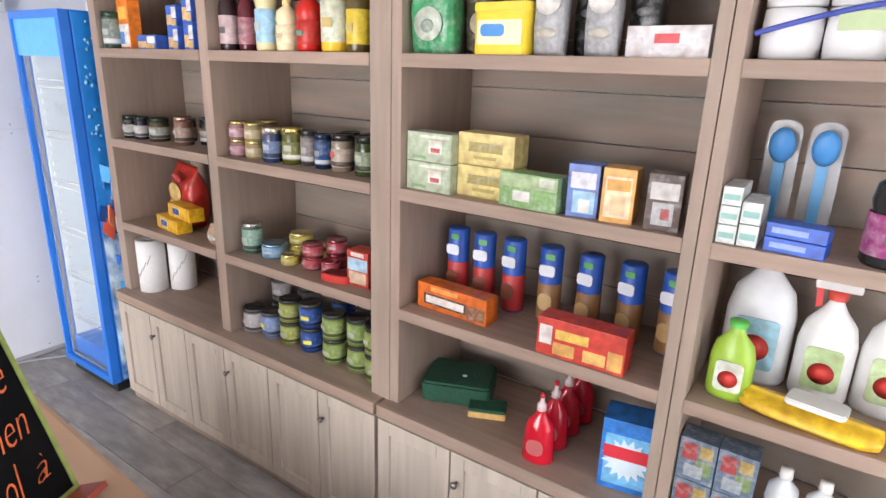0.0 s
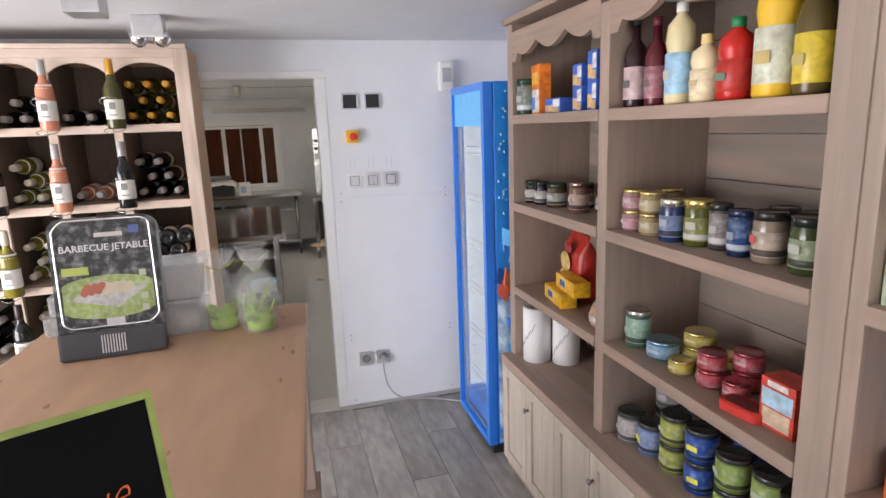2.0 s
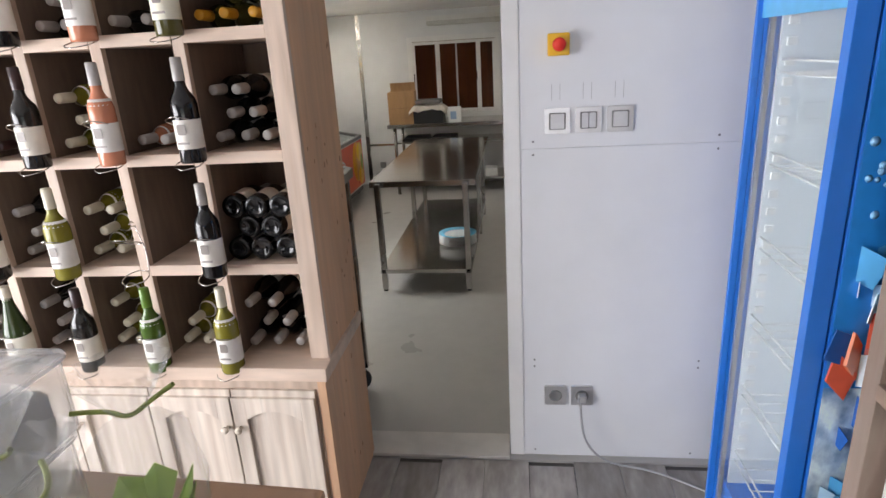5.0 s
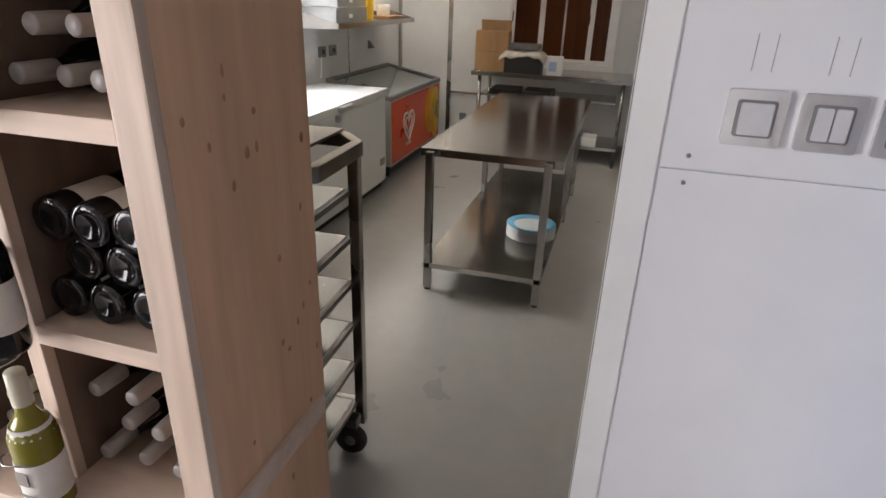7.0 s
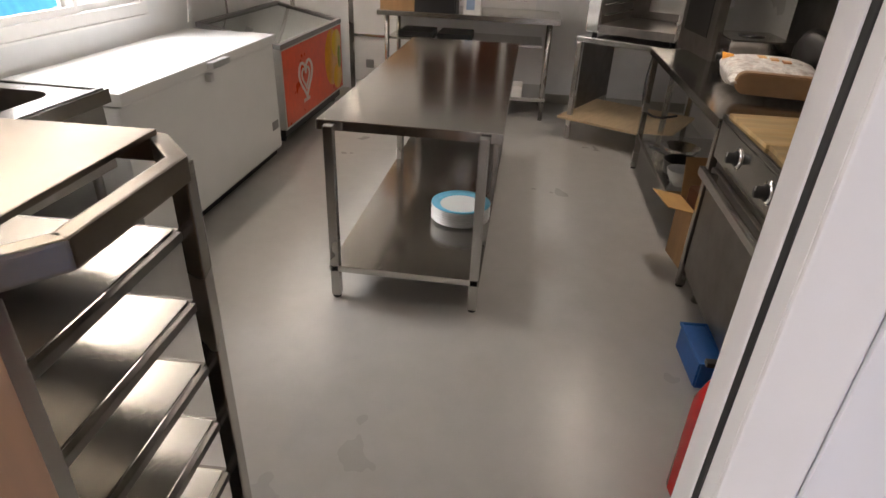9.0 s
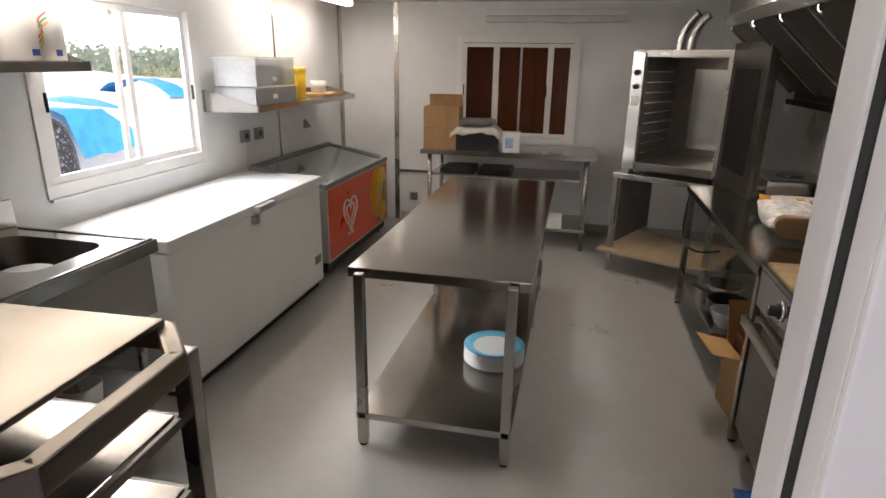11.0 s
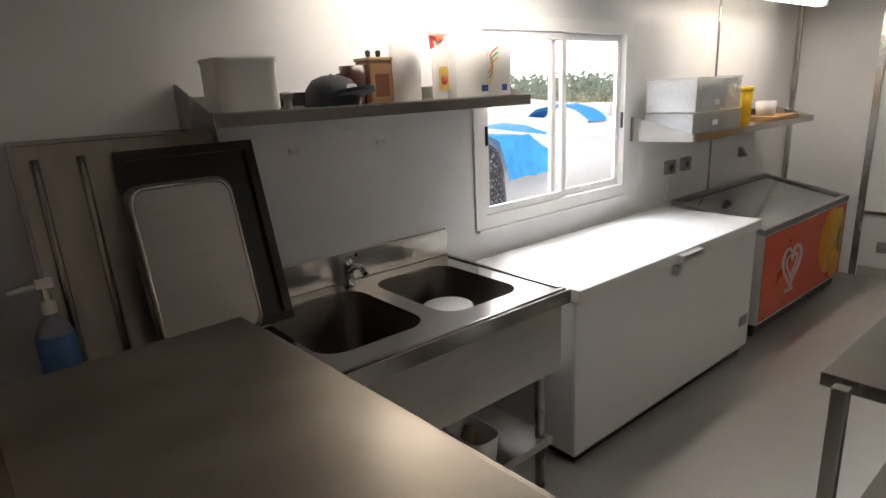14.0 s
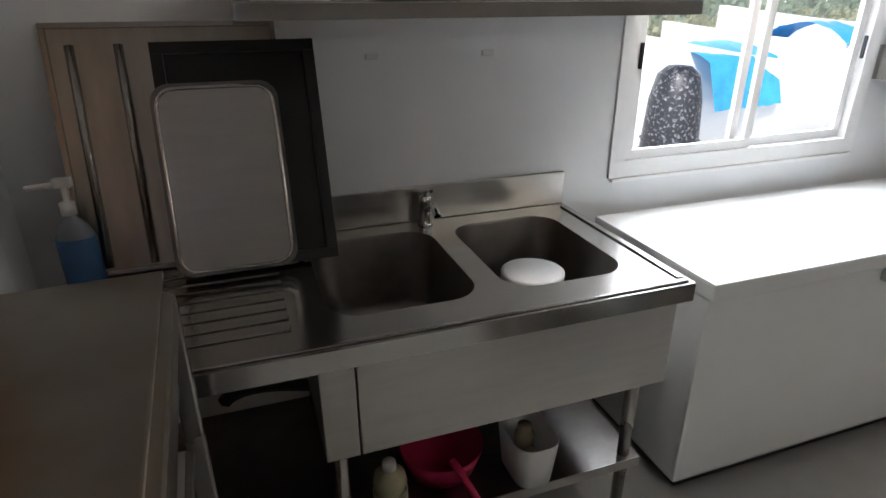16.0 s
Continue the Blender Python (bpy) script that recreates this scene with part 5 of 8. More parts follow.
part("writing", bx(-0.02, 0.045, -0.001, 0.002, 0.305, 0.316), paint(0.6, 0.55, 0.5), bq)
for k in range(9):
    part("barcode", bx(-0.025 + k * 0.0065, -0.0225 + k * 0.0065, -0.0195, -0.017, 0.012, 0.058), paint(0.65, 0.65, 0.65), bq)
part("print", bx(-0.012, 0.03, -0.0018, 0.001, 0.077, 0.097), paint(0.55, 0.55, 0.55), bq)
for k in range(2):
    z = CTZ + k * 0.1
    o = thing("clear_food_box", (-2.27 - 0.004 * k, -0.25 + 0.008 * k, z), "clear plastic food box with grey contents", "plastic box", "stacked clear boxes", 90 + 2 * k)
    part("box", slab(rounded(0.36, 0.16, 0.02), 0.001, 0.09, None, 0.003), CLEAR, o).visible_shadow = False
    part("lid", slab(rounded(0.37, 0.17, 0.022), 0.0905, 0.098, None, 0.002), CLEAR, o).visible_shadow = False
    part("contents", slab(rounded(0.33, 0.13, 0.02), 0.006, 0.055, None, 0.004), paint(0.42, 0.4, 0.38), o)
for k in range(2):
    carton("grey_food_tray", "grey foil tray stacked behind the barbecue", "tray", -2.3, -0.44 + 0.02 * k, CTZ + 0.06 * k, 0.14, 0.2, 0.055, (0.3, 0.29, 0.28), (), 90)


def gift_bag(x, y, seed):
    """A clear film bag gathered and tied at its neck, with green tissue in it."""
    o = thing("gift_bag", (x, y, CTZ), "clear film gift bag with lime green tissue, tied at the neck", "gift bag", "gift bags", 40 * seed)
    bm = bmesh.new()
    rings = []
    prof = [(0.001, 0.0), (0.045, 0.004), (0.055, 0.04), (0.06, 0.09), (0.054, 0.13), (0.034, 0.155), (0.011, 0.17), (0.024, 0.195), (0.042, 0.225)]
    n = 22
    for j, (r, z) in enumerate(prof):
        rings.append([bm.verts.new((r * (1 + 0.16 * noise.noise((math.cos(i * 6.283 / n) * 2 + seed * 7, math.sin(i * 6.283 / n) * 2, z * 22)) + (0.22 * (i % 2) if j > 5 else 0)) * math.cos(i * 6.283 / n), r * math.sin(i * 6.283 / n) * (1 + 0.16 * noise.noise((math.cos(i * 6.283 / n) * 2, seed * 5, z * 25))), z)) for i in range(n)])
    for a, b in zip(rings, rings[1:]):
        for i in range(n):
            bm.faces.new((a[i], a[(i + 1) % n], b[(i + 1) % n], b[i]))
    part("film", bm, FILM, o, "crinkled clear film")
    bm = bmesh.new()
    rnd = random.Random(seed)
    for k in range(7):
        a = rnd.uniform(0, 6.28)
        h = rnd.uniform(0.05, 0.1)
        lo = [bm.verts.new((0.0 + 0.004 * math.cos(q), 0.004 * math.sin(q), 0.006)) for q in (a, a + 2, a + 4)]
        hi = [bm.verts.new((0.046 * math.cos(a + d), 0.046 * math.sin(a + d), h * s)) for d, s in ((-0.5, 0.8), (0, 1), (0.5, 0.7))]
        for i in range(3):
            bm.faces.new((lo[i], lo[(i + 1) % 3], hi[(i + 1) % 3], hi[i]))
    lathe([(0, 0.004), (0.034, 0.006), (0.038, 0.03), (0.02, 0.045), (0, 0.05)], 14, bm)
    part("tissue", bm, surf("lime_tissue", (0.36, 0.55, 0.10), 0.8, var=0.25, scale=40, bump=0.4), o, "lime green tissue paper")
    part("ribbon", wire([(-0.05, 0, 0.185), (-0.02, 0.008, 0.176), (0.0, -0.013, 0.171), (0.02, 0.006, 0.176), (0.045, -0.01, 0.196)], 0.0025), LIME, o, "lime tie ribbon")
    return o


for i, (x, y) in enumerate(((-2.15, 0.075), (-2.205, -0.025), (-2.28, 0.06))):
    gift_bag(x, y, i + 1)

# ---- shop: ceiling spots ----
def spot_bar(x, y, z, lit):
    o = thing("ceiling_spotlight", (x, y, SHOP_Z), "chrome ceiling spotlight with two round heads" + (", one lit warm" if lit else ""), "ceiling lamp")
    part("base", bx(-0.05, 0.05, -0.06, 0.06, -0.09, 0.0, 0.008), ALU, o)
    for k, s in enumerate((-1, 1)):
        part("arm", wire([(0, s * 0.02, -0.04), (0.0, s * 0.06, -0.05), (0.0, s * 0.08, z)], 0.005), CHROME, o)
        hd = part("head", lathe([(0, 0.035), (0.02, 0.03), (0.034, 0.012), (0.036, -0.01), (0.03, -0.026), (0.026, -0.026), (0.024, -0.02)], 20, m=pose(0, s * 0.045, z - 0.01, 0, 55, 0)), CHROME, o, "round chrome lamp head")
        part("bulb", lathe([(0, -0.028), (0.024, -0.022), (0.024, -0.018), (0, -0.016)], 16, m=pose(0, s * 0.045, z - 0.01, 0, 55, 0)), SPOT if lit and k == 0 else CHROME, hd)
    return o


spot_bar(-2.35, -0.62, -0.1, True)
o = thing("ceiling_projector_box", (-2.62, -0.36, SHOP_Z), "small square metal box under the ceiling", "lamp box")
part("box", bx(-0.06, 0.06, -0.05, 0.05, -0.12, 0.0, 0.006), ALU, o)
part("bracket", bx(0.06, 0.075, -0.02, 0.1, -0.02, -0.005), BLACK, o)
spot_bar(-3.3, -0.3, -0.075, False)

# ---- shop: wine rack ----
RKX, RKB = -3.535, -3.925
ROWZ = (1.757, 1.402, 1.036, 0.695)
DIV = (-0.522, -0.785, -1.037, -1.295, -1.55, -1.807)
RKL, RKR = -2.08, -0.193
rk = thing("wine_rack", (-3.72, (RKL + RKR) / 2, 0), "tall whitewashed pine wine rack full of bottles, with cupboards below", "wine rack")
MR = pose(3.72, -(RKL + RKR) / 2, 0)
part("side_panel", bx(RKB, RKX - 0.001, RKR - 0.03, RKR, 0.0, 2.09, 0.004), PINE, rk, "knotty pine side panel", MR)
part("side_panel", bx(RKB, RKX - 0.001, RKL, RKL + 0.03, 0.0, 2.09, 0.004), PINE, rk, "knotty pine side panel", MR)
part("stile", bx(RKX, RKX + 0.022, RKR - 0.06, RKR + 0.003, 0.695, 2.09, 0.004), RACK_UP, rk, "", MR)
part("stile", bx(RKX, RKX + 0.022, RKL - 0.003, RKL + 0.06, 0.695, 2.09, 0.004), RACK_UP, rk, "", MR)
for y in DIV:
    part("divider", bx(RKX - 0.004, RKX + 0.018, y - 0.018, y + 0.018, 0.695, 2.05, 0.003), RACK_UP, rk, "", MR)
    part("partition_board", bx(RKB + 0.02, RKX - 0.0045, y - 0.016, y + 0.016, 0.695, 2.05, 0.001), RACK_IN, rk, "dark inner board", MR)
edges = [RKR - 0.06] + list(DIV) + [RKL + 0.06]
cells = [(b + 0.0185 if i < len(DIV) else b, a - 0.0185 if i else a) for i, (a, b) in enumerate(zip(edges, edges[1:]))]
for ya, yb in cells:
    for z in ROWZ[:3]:
        part("shelf", bx(RKB + 0.02, RKX + 0.02, ya, yb, z - 0.036, z, 0.003), RACK, rk, "", MR)
    w = yb - ya
    arch = [(ya, 2.05), (ya, 1.985)] + [(ya + w * i / 10, 1.985 + 0.045 * math.sin(math.pi * i / 10) ** 0.7) for i in range(1, 10)] + [(yb, 1.985), (yb, 2.05)]
    part("arch", slab(arch, 0, 0.02, pose(RKX - 0.002, 0, 0) @ rot(90, 0, 90)), RACK, rk, "", MR)
part("top_board", bx(RKB, RKX + 0.025, RKL, RKR, 2.0905, 2.11, 0.004), RACK, rk, "", MR)
part("head_rail", bx(RKX, RKX + 0.02, RKL + 0.06, RKR - 0.06, 2.0505, 2.09, 0.003), RACK, rk, "", MR)
part("back", bx(RKB - 0.012, RKB + 0.002, RKL + 0.02, RKR - 0.02, 0.02, 2.08), PINE, rk, "plain pine back", MR)
part("back_lining", bx(RKB + 0.003, RKB + 0.012, RKL + 0.031, RKR - 0.031, 0.7, 2.05), RACK_IN, rk, "dark inner back", MR)
part("ledge", bx(RKB + 0.02, -3.445, RKL - 0.01, RKR + 0.012, 0.645, 0.694, 0.006), RACK, rk, "", MR)
part("base", bx(RKB + 0.001, -3.475, RKL + 0.031, RKR - 0.031, 0.0, 0.644), RACK_UP, rk, "", MR)
part("side_panel", bx(RKX, -3.46, RKR - 0.03, RKR, 0.0, 0.644, 0.003), PINE, rk, "", MR)
RND = random.Random(12)
for k in range(34):
    part("knot", lathe([(0, 0.0012), (1, 0.0006), (1.12, 0)], 10, m=MR @ pose(RND.uniform(RKB + 0.02, RKX - 0.03), RKR, RND.uniform(0.1, 2.05), -90, 0, 0) @ Matrix.Diagonal((RND.uniform(0.003, 0.0065), RND.uniform(0.005, 0.01), 1, 1))), KNOT, rk)
PEWTER = surf("pale_knob", (0.55, 0.48, 0.4), 0.5, var=0.1)
for k in range(6):
    b = RKR - 0.045 - k * 0.304
    a = b - 0.298
    bm = bx(-3.474, -3.462, a, b, 0.06, 0.6)
    for q in ((a, a + 0.05, 0.06, 0.575), (b - 0.05, b, 0.06, 0.575), (a + 0.05, b - 0.05, 0.06, 0.12)):
        box(bm, -3.462, -3.448, q[0], q[1], q[2], q[3], 0.003)
    w = b - a - 0.1
    top = [(a + 0.05, 0.575), (a + 0.05, 0.49)] + [(a + 0.05 + w * i / 10, 0.49 + 0.035 * math.sin(math.pi * i / 10) ** 0.8) for i in range(1, 10)] + [(b - 0.05, 0.49), (b - 0.05, 0.575)]
    sl = slab(top, 0, 0.014, pose(-3.462, 0, 0) @ rot(90, 0, 90))
    tmp = bpy.data.meshes.new("arch_tmp")
    sl.to_mesh(tmp)
    sl.free()
    bm.from_mesh(tmp)
    bpy.data.meshes.remove(tmp)
    d = part("cupboard_door", bm, RACK_DOOR, rk, "whitewashed arched cupboard door", MR)
    yk = b - 0.022 if k % 2 else a + 0.022
    part("knob", lathe([(0, 0), (0.007, 0), (0.006, 0.012), (0.013, 0.018), (0.013, 0.026), (0, 0.031)], 12, m=MR @ pose(-3.448, yk, 0.46, 0, 90, 0)), PEWTER, d)
hook = mesh_of("hook", wire([(0, 0, 0), (0.02, 0, 0), (0.03, 0, 0.012), (0.018, 0, 0.022), (0.01, 0, 0.012)], 0.0022), WIRE)

# ---- wine bottles ----
BOT = {}


def bottle(kind):
    """One bottle of a kind, built once and copied after that."""
    glassm, cap, lab, R, H = {
        "red": ((0.012, 0.011, 0.01), (0.03, 0.012, 0.012), (0.72, 0.68, 0.6), 0.038, 0.3),
        "black": ((0.008, 0.008, 0.009), (0.35, 0.33, 0.31), (0.75, 0.72, 0.66), 0.038, 0.3),
        "green": ((0.05, 0.10, 0.012), (0.1, 0.2, 0.02), (0.74, 0.74, 0.68), 0.038, 0.3),
        "white": ((0.19, 0.17, 0.02), (0.6, 0.57, 0.45), (0.76, 0.74, 0.7), 0.039, 0.3),
        "rose": ((0.55, 0.22, 0.13), (0.4, 0.38, 0.37), (0.78, 0.76, 0.73), 0.037, 0.3),
        "sparkling": ((0.03, 0.05, 0.015), (0.66, 0.62, 0.5), (0.72, 0.7, 0.6), 0.042, 0.31),
        "yellow": ((0.06, 0.055, 0.015), (0.55, 0.27, 0.02), (0.75, 0.73, 0.6), 0.038, 0.3),
    }[kind]
    if kind == "sparkling":
        body = [(0, 0.012), (R * 0.6, 0.0), (R * 0.95, 0.002), (R, 0.012), (R, H * 0.45), (R * 0.7, H * 0.62), (0.017, H * 0.8), (0.0145, H * 0.985), (0, H * 0.985)]
    else:
        body = [(0, 0.015), (R * 0.55, 0.002), (R * 0.93, 0.0), (R, 0.007), (R, H * 0.56), (R * 0.9, H * 0.62), (R * 0.55, H * 0.69), (0.0155, H * 0.74), (0.0142, H * 0.96), (0.0155, H * 0.965), (0.0155, H * 0.985), (0, H * 0.985)]
    return body, glassm, cap, lab, R, H


def wine(kind, m, label, group):
    if kind not in BOT:
        body, g, cap, lab, R, H = bottle(kind)
        o = new("wine_bottle")
        o.empty_display_size = 0.05
        part("glass", lathe(body, 20), paint(*g, 0.07), o)
        c0 = H * (0.72 if kind == "sparkling" else 0.78)
        part("capsule", lathe([(0.0165, c0), (0.0168, c0 + 0.001), (0.0158, H - 0.003), (0.0135, H), (0, H)], 16), paint(*cap, 0.3), o)
        part("label", lathe([(R * 1.002, H * 0.14), (R * 1.012, H * 0.142), (R * 1.012, H * 0.42), (R * 1.002, H * 0.422)], 20), paint(*lab, 0.6), o)
        part("print", slab(rounded(0.026, 0.03, 0.004), 0, 0.001, pose(0, -R * 1.01, H * 0.33, 90, 0, 0)), paint(0.25, 0.22, 0.2), o)
        part("writing", slab(rounded(0.036, 0.006, 0.001), 0, 0.001, pose(0, -R * 1.01, H * 0.2, 90, 0, 0)), paint(0.3, 0.27, 0.25), o)
        if kind in ("white", "rose", "green"):
            part("neck_label", lathe([(R * 0.93, H * 0.585), (R * 0.95, H * 0.59), (R * 0.8, H * 0.655), (R * 0.78, H * 0.65)], 18), paint(*lab, 0.6), o)
        BOT[kind] = o
        o.matrix_world = m
    else:
        o = copy_thing(BOT[kind], m)
    return tagged(o, label, "bottle", group)


SHOW = {0: ("yellow", "rose", "black", "black", "green", "red"), 1: ("black", "rose", "red", "black", "green", "red"), 2: ("black", None, "white", "red", "black", "white"), 3: ("white", "green", "red", "sparkling", "sparkling", "green")}
NAMES = {"red": "dark red wine bottle with a pale label", "black": "dark wine bottle with a grey capsule", "green": "green wine bottle with a white label", "white": "pale green wine bottle, cream capsule", "rose": "pink rosé bottle with a white label", "sparkling": "sparkling wine bottle with a gold foil neck", "yellow": "white wine bottle with a yellow capsule"}
for r, kinds in SHOW.items():
    for y, kind in zip(DIV, kinds):
        z = ROWZ[r] - 0.012
        lean = pose(RKX + 0.068, y + 0.012, z - 0.006, 0, 0, 90)
        hd = thing("bottle_holder", (RKX + 0.02, y, z - 0.018), "bent wire bottle holder hooked on the rack", "bottle holder", "wire bottle holders")
        ring = [(0.055 + 0.046 * math.cos(a), 0.046 * math.sin(a), 0.13 + 0.02 * math.cos(a)) for a in [k * math.pi / 4 for k in range(8)]]
        part("ring", wire(ring, 0.0018, closed=True), WIRE, hd)
        low = [(0.055 + 0.045 * math.cos(a), 0.045 * math.sin(a), 0.008 - 0.012 * math.cos(a)) for a in [k * math.pi / 4 for k in range(8)]]
        part("cradle", wire(low, 0.0018, closed=True), WIRE, hd)
        part("stem", wire([(0.002, 0, 0.17), (0.006, 0.01, 0.14), (0.012, 0.03, 0.08), (0.012, 0.02, 0.01)], 0.0018), WIRE, hd)
        piece("hook", hook, hd, pose(-0.003, 0.0, 0.17))
        if kind:
            wine(kind, lean, NAMES[kind] + " in a wire ring", "bottles shown on the rack")
RND = random.Random(21)
STOCK = {(0, 0): "yellow", (1, 0): "black", (2, 0): "black", (3, 0): "black", (1, 1): "rose", (2, 1): None, (0, 4): "sparkling"}
for r in range(4):
    for c, (ya, yb) in enumerate(cells):
        kind = STOCK.get((r, c), RND.choice(("black", "black", "red", "white", "sparkling")))
        if kind is None:
            continue
        layers = (3, 3, 1, 3, 2, 3, 3)[(r * 3 + c * 2) % 7] if (r, c) not in ((1, 0), (3, 0), (0, 0)) else 3
        if kind == "rose":
            layers = 1
        z = ROWZ[r] if r < 3 else 0.695
        n0 = int((yb - ya - 0.005) / 0.079)
        for k in range(layers):
            n = n0 - (k % 2)
            if layers == 1:
                n = min(n, 2)
            for j in range(n):
                if k == layers - 1 and j == n - 1 and layers > 1 and (r + c) % 2:
                    continue
                y = ya + 0.04 + j * 0.0795 + (0.04 if k % 2 else 0) + RND.uniform(-0.001, 0.001)
                back = (r, c) == (2, 0)
                x = RKB + 0.05 + RND.uniform(0, 0.025)
                m = pose(x if not back else x + 0.305, y, z + 0.0405 + k * 0.0705, 0, 90 if not back else -90, RND.uniform(-1.5, 1.5))
                wine(kind, m, NAMES[kind] + ", lying down", "bottles lying in the rack")

# ---- shop: floor planks ----
k = 0
meshes = {}
for j in range(26):
    y = -3.2 + j * 0.184
    if y > 1.5:
        break
    x = 1.85 - (j % 3) * 0.42
    first = True
    while x > DOOR_X + 0.05:
        n = min(1.22, x - DOOR_X - 0.045)
        n = round(n, 2)
        if n < 0.05:
            break
        if n not in meshes:
            meshes[n] = mesh_of("plank", bx(-n + 0.0012, -0.0012, 0.0012, 0.1828, -0.011, 0.0, 0.0012), PLANK)
        piece("plank", meshes[n], floor, pose(x, y, 0))
        x -= n


# ---- kitchen: wall joints, windows ----
strips = thing("wall_joints", (0, 0, 0), "steel joint strips of the kitchen's wall panels", "trim", kind="structure")
for x in (-8.22,):
    part("joint_strip", bx(x - 0.012, x + 0.012, WIN_Y, WIN_Y + 0.006, 0, KIT_Z - 0.002, 0.002), STEEL_UP, strips)
part("corner_strip", bx(FAR_X, FAR_X + 0.035, WIN_Y, WIN_Y + 0.035, 0, KIT_Z - 0.002, 0.006), STEEL_UP, strips)
part("joint_strip", bx(FAR_X, FAR_X + 0.008, -1.56, -1.51, 0, KIT_Z - 0.002, 0.003), STEEL_UP, strips)
part("rail", bx(FAR_X, FAR_X + 0.02, -1.51, -1.15, 0.52, 0.545, 0.004), STEEL, strips)
part("ceiling_joint", bx(-7.2, -7.188, WIN_Y, RIGHT_Y, KIT_Z - 0.004, KIT_Z - 0.0005), BLACK, strips, "thin dark ceiling joint")
part("skirting", bx(FAR_X + 0.001, FAR_X + 0.012, -1.5, RIGHT_Y, 0.0, 0.09, 0.003), VINYL, strips)
part("skirting", bx(FAR_X + 0.013, IN_X, WIN_Y + 0.001, WIN_Y + 0.012, 0.0, 0.09, 0.003), VINYL, strips)

wx0, wx1, wz0, wz1 = WIN
win = thing("window_1", ((wx0 + wx1) / 2, WIN_Y, wz0), "white sliding window over the freezer, looking on boats", "window", kind="structure")
w, h = wx1 - wx0, wz1 - wz0
part("window_frame", frame_rect(w + 0.06, h + 0.06, 0.065, 0.07), PVC, win, m=pose(0, -0.025, h / 2))
for s, y in ((-1, -0.035), (1, -0.012)):
    sw = w / 2 + 0.01
    sash = part("sash", frame_rect(sw, h - 0.075, 0.035, 0.022), PVC, win, m=pose(s * (w / 2 - 0.037 - sw / 2), y, h / 2))
    pn = part("pane", bx(s * (w / 2 - 0.037 - sw / 2) - sw / 2 + 0.036, s * (w / 2 - 0.037 - sw / 2) + sw / 2 - 0.036, y - 0.003, y + 0.002, 0.0745, h - 0.0745), PANE, sash)
    pn.visible_shadow = False
part("window_sill", bx(-w / 2 - 0.02, w / 2 + 0.02, -0.02, 0.02, -0.045, -0.031, 0.003), PVC, win)
for s in (-1, 1):
    part("latch", bx(s * (w / 2 - 0.055) - 0.005, s * (w / 2 - 0.055) + 0.005, 0.0, 0.012, h * 0.4, h * 0.4 + 0.09, 0.002), BLACK, win)

ya, yb, za, zb = FW
win = thing("window_2", (FAR_X, (ya + yb) / 2, za), "white sliding window with brown boards behind the panes", "window", kind="structure")
w, h = yb - ya, zb - za
TURN = rot(0, 0, 90)
part("window_frame", frame_rect(w + 0.05, h + 0.05, 0.06, 0.06), PVC, win, m=pose(0.005, 0, h / 2) @ TURN)
for a, b, d in ((ya + 0.035, -0.52, 0.012), (-0.535, -0.005, 0.0), (-0.02, yb - 0.035, 0.012)):
    mid, sw = (a + b) / 2 - (ya + yb) / 2, b - a
    s = part("sash", frame_rect(sw, h - 0.08, 0.035, 0.02), PVC, win, m=pose(d, mid, h / 2) @ TURN)
    part("pane", bx(d - 0.003, d + 0.003, mid - sw / 2 + 0.034, mid + sw / 2 - 0.034, 0.074, h - 0.074), glass("far_pane", (0.75, 0.6, 0.5), 0.02, 1.1), s)
part("mullion", bx(-0.012, 0.0105, -0.3 - (ya + yb) / 2, -0.28 - (ya + yb) / 2, 0.075, h - 0.075), ALU, win)
for y in (-0.84, -0.035):
    part("latch", bx(0.02, 0.03, y - (ya + yb) / 2 - 0.005, y - (ya + yb) / 2 + 0.005, h * 0.45, h * 0.45 + 0.1, 0.002), BLACK, win)
RUST = surf("red_brown_boards", (0.2, 0.075, 0.028), 0.55, var=0.3, scale=14, bump=0.15, stretch=(2, 2, 0.3), rand=0.08, second=(0.13, 0.05, 0.022), amount=0.4)
sh = thing("wooden_shutter", (FAR_X - 0.16, (ya + yb) / 2, 0.6), "red-brown wooden boards close behind the end window", "shutter", kind="structure")
for k in range(10):
    part("board", bx(-0.02, 0.0, -0.7 + k * 0.14 + 0.0004, -0.56 + k * 0.14 - 0.0004, 0, 1.5, 0.0008), RUST, sh)

# ---- kitchen: lamps ----
def tube_lamp(x0, x1, y, lit, label):
    o = thing("fluorescent_lamp", ((x0 + x1) / 2, y, KIT_Z), label, "ceiling lamp", "kitchen tube lamps")
    n = (x1 - x0) / 2
    part("housing", bx(-n, n, -0.05, 0.05, -0.035, 0.0, 0.008), WHITE_PLASTIC, o)
    part("diffuser", slab(rounded(0.085, 0.05, 0.02, 4), -n + 0.01, n - 0.01, pose(0, 0, -0.06) @ rot(90, 0, 90)), TUBE if lit else WHITE_PLASTIC, o, "lit long diffuser" if lit else "unlit long diffuser")
    for s in (-1, 1):
        part("end_cap", bx(s * n - 0.012, s * n + 0.012, -0.048, 0.048, -0.088, -0.0345, 0.006), paint(0.5, 0.5, 0.5), o)
    for k in range(4):
        part("clip", bx(-n * 0.75 + k * n * 0.5 - 0.01, -n * 0.75 + k * n * 0.5 + 0.01, -0.054, 0.054, -0.05, -0.02, 0.002), ALU, o)
    return o


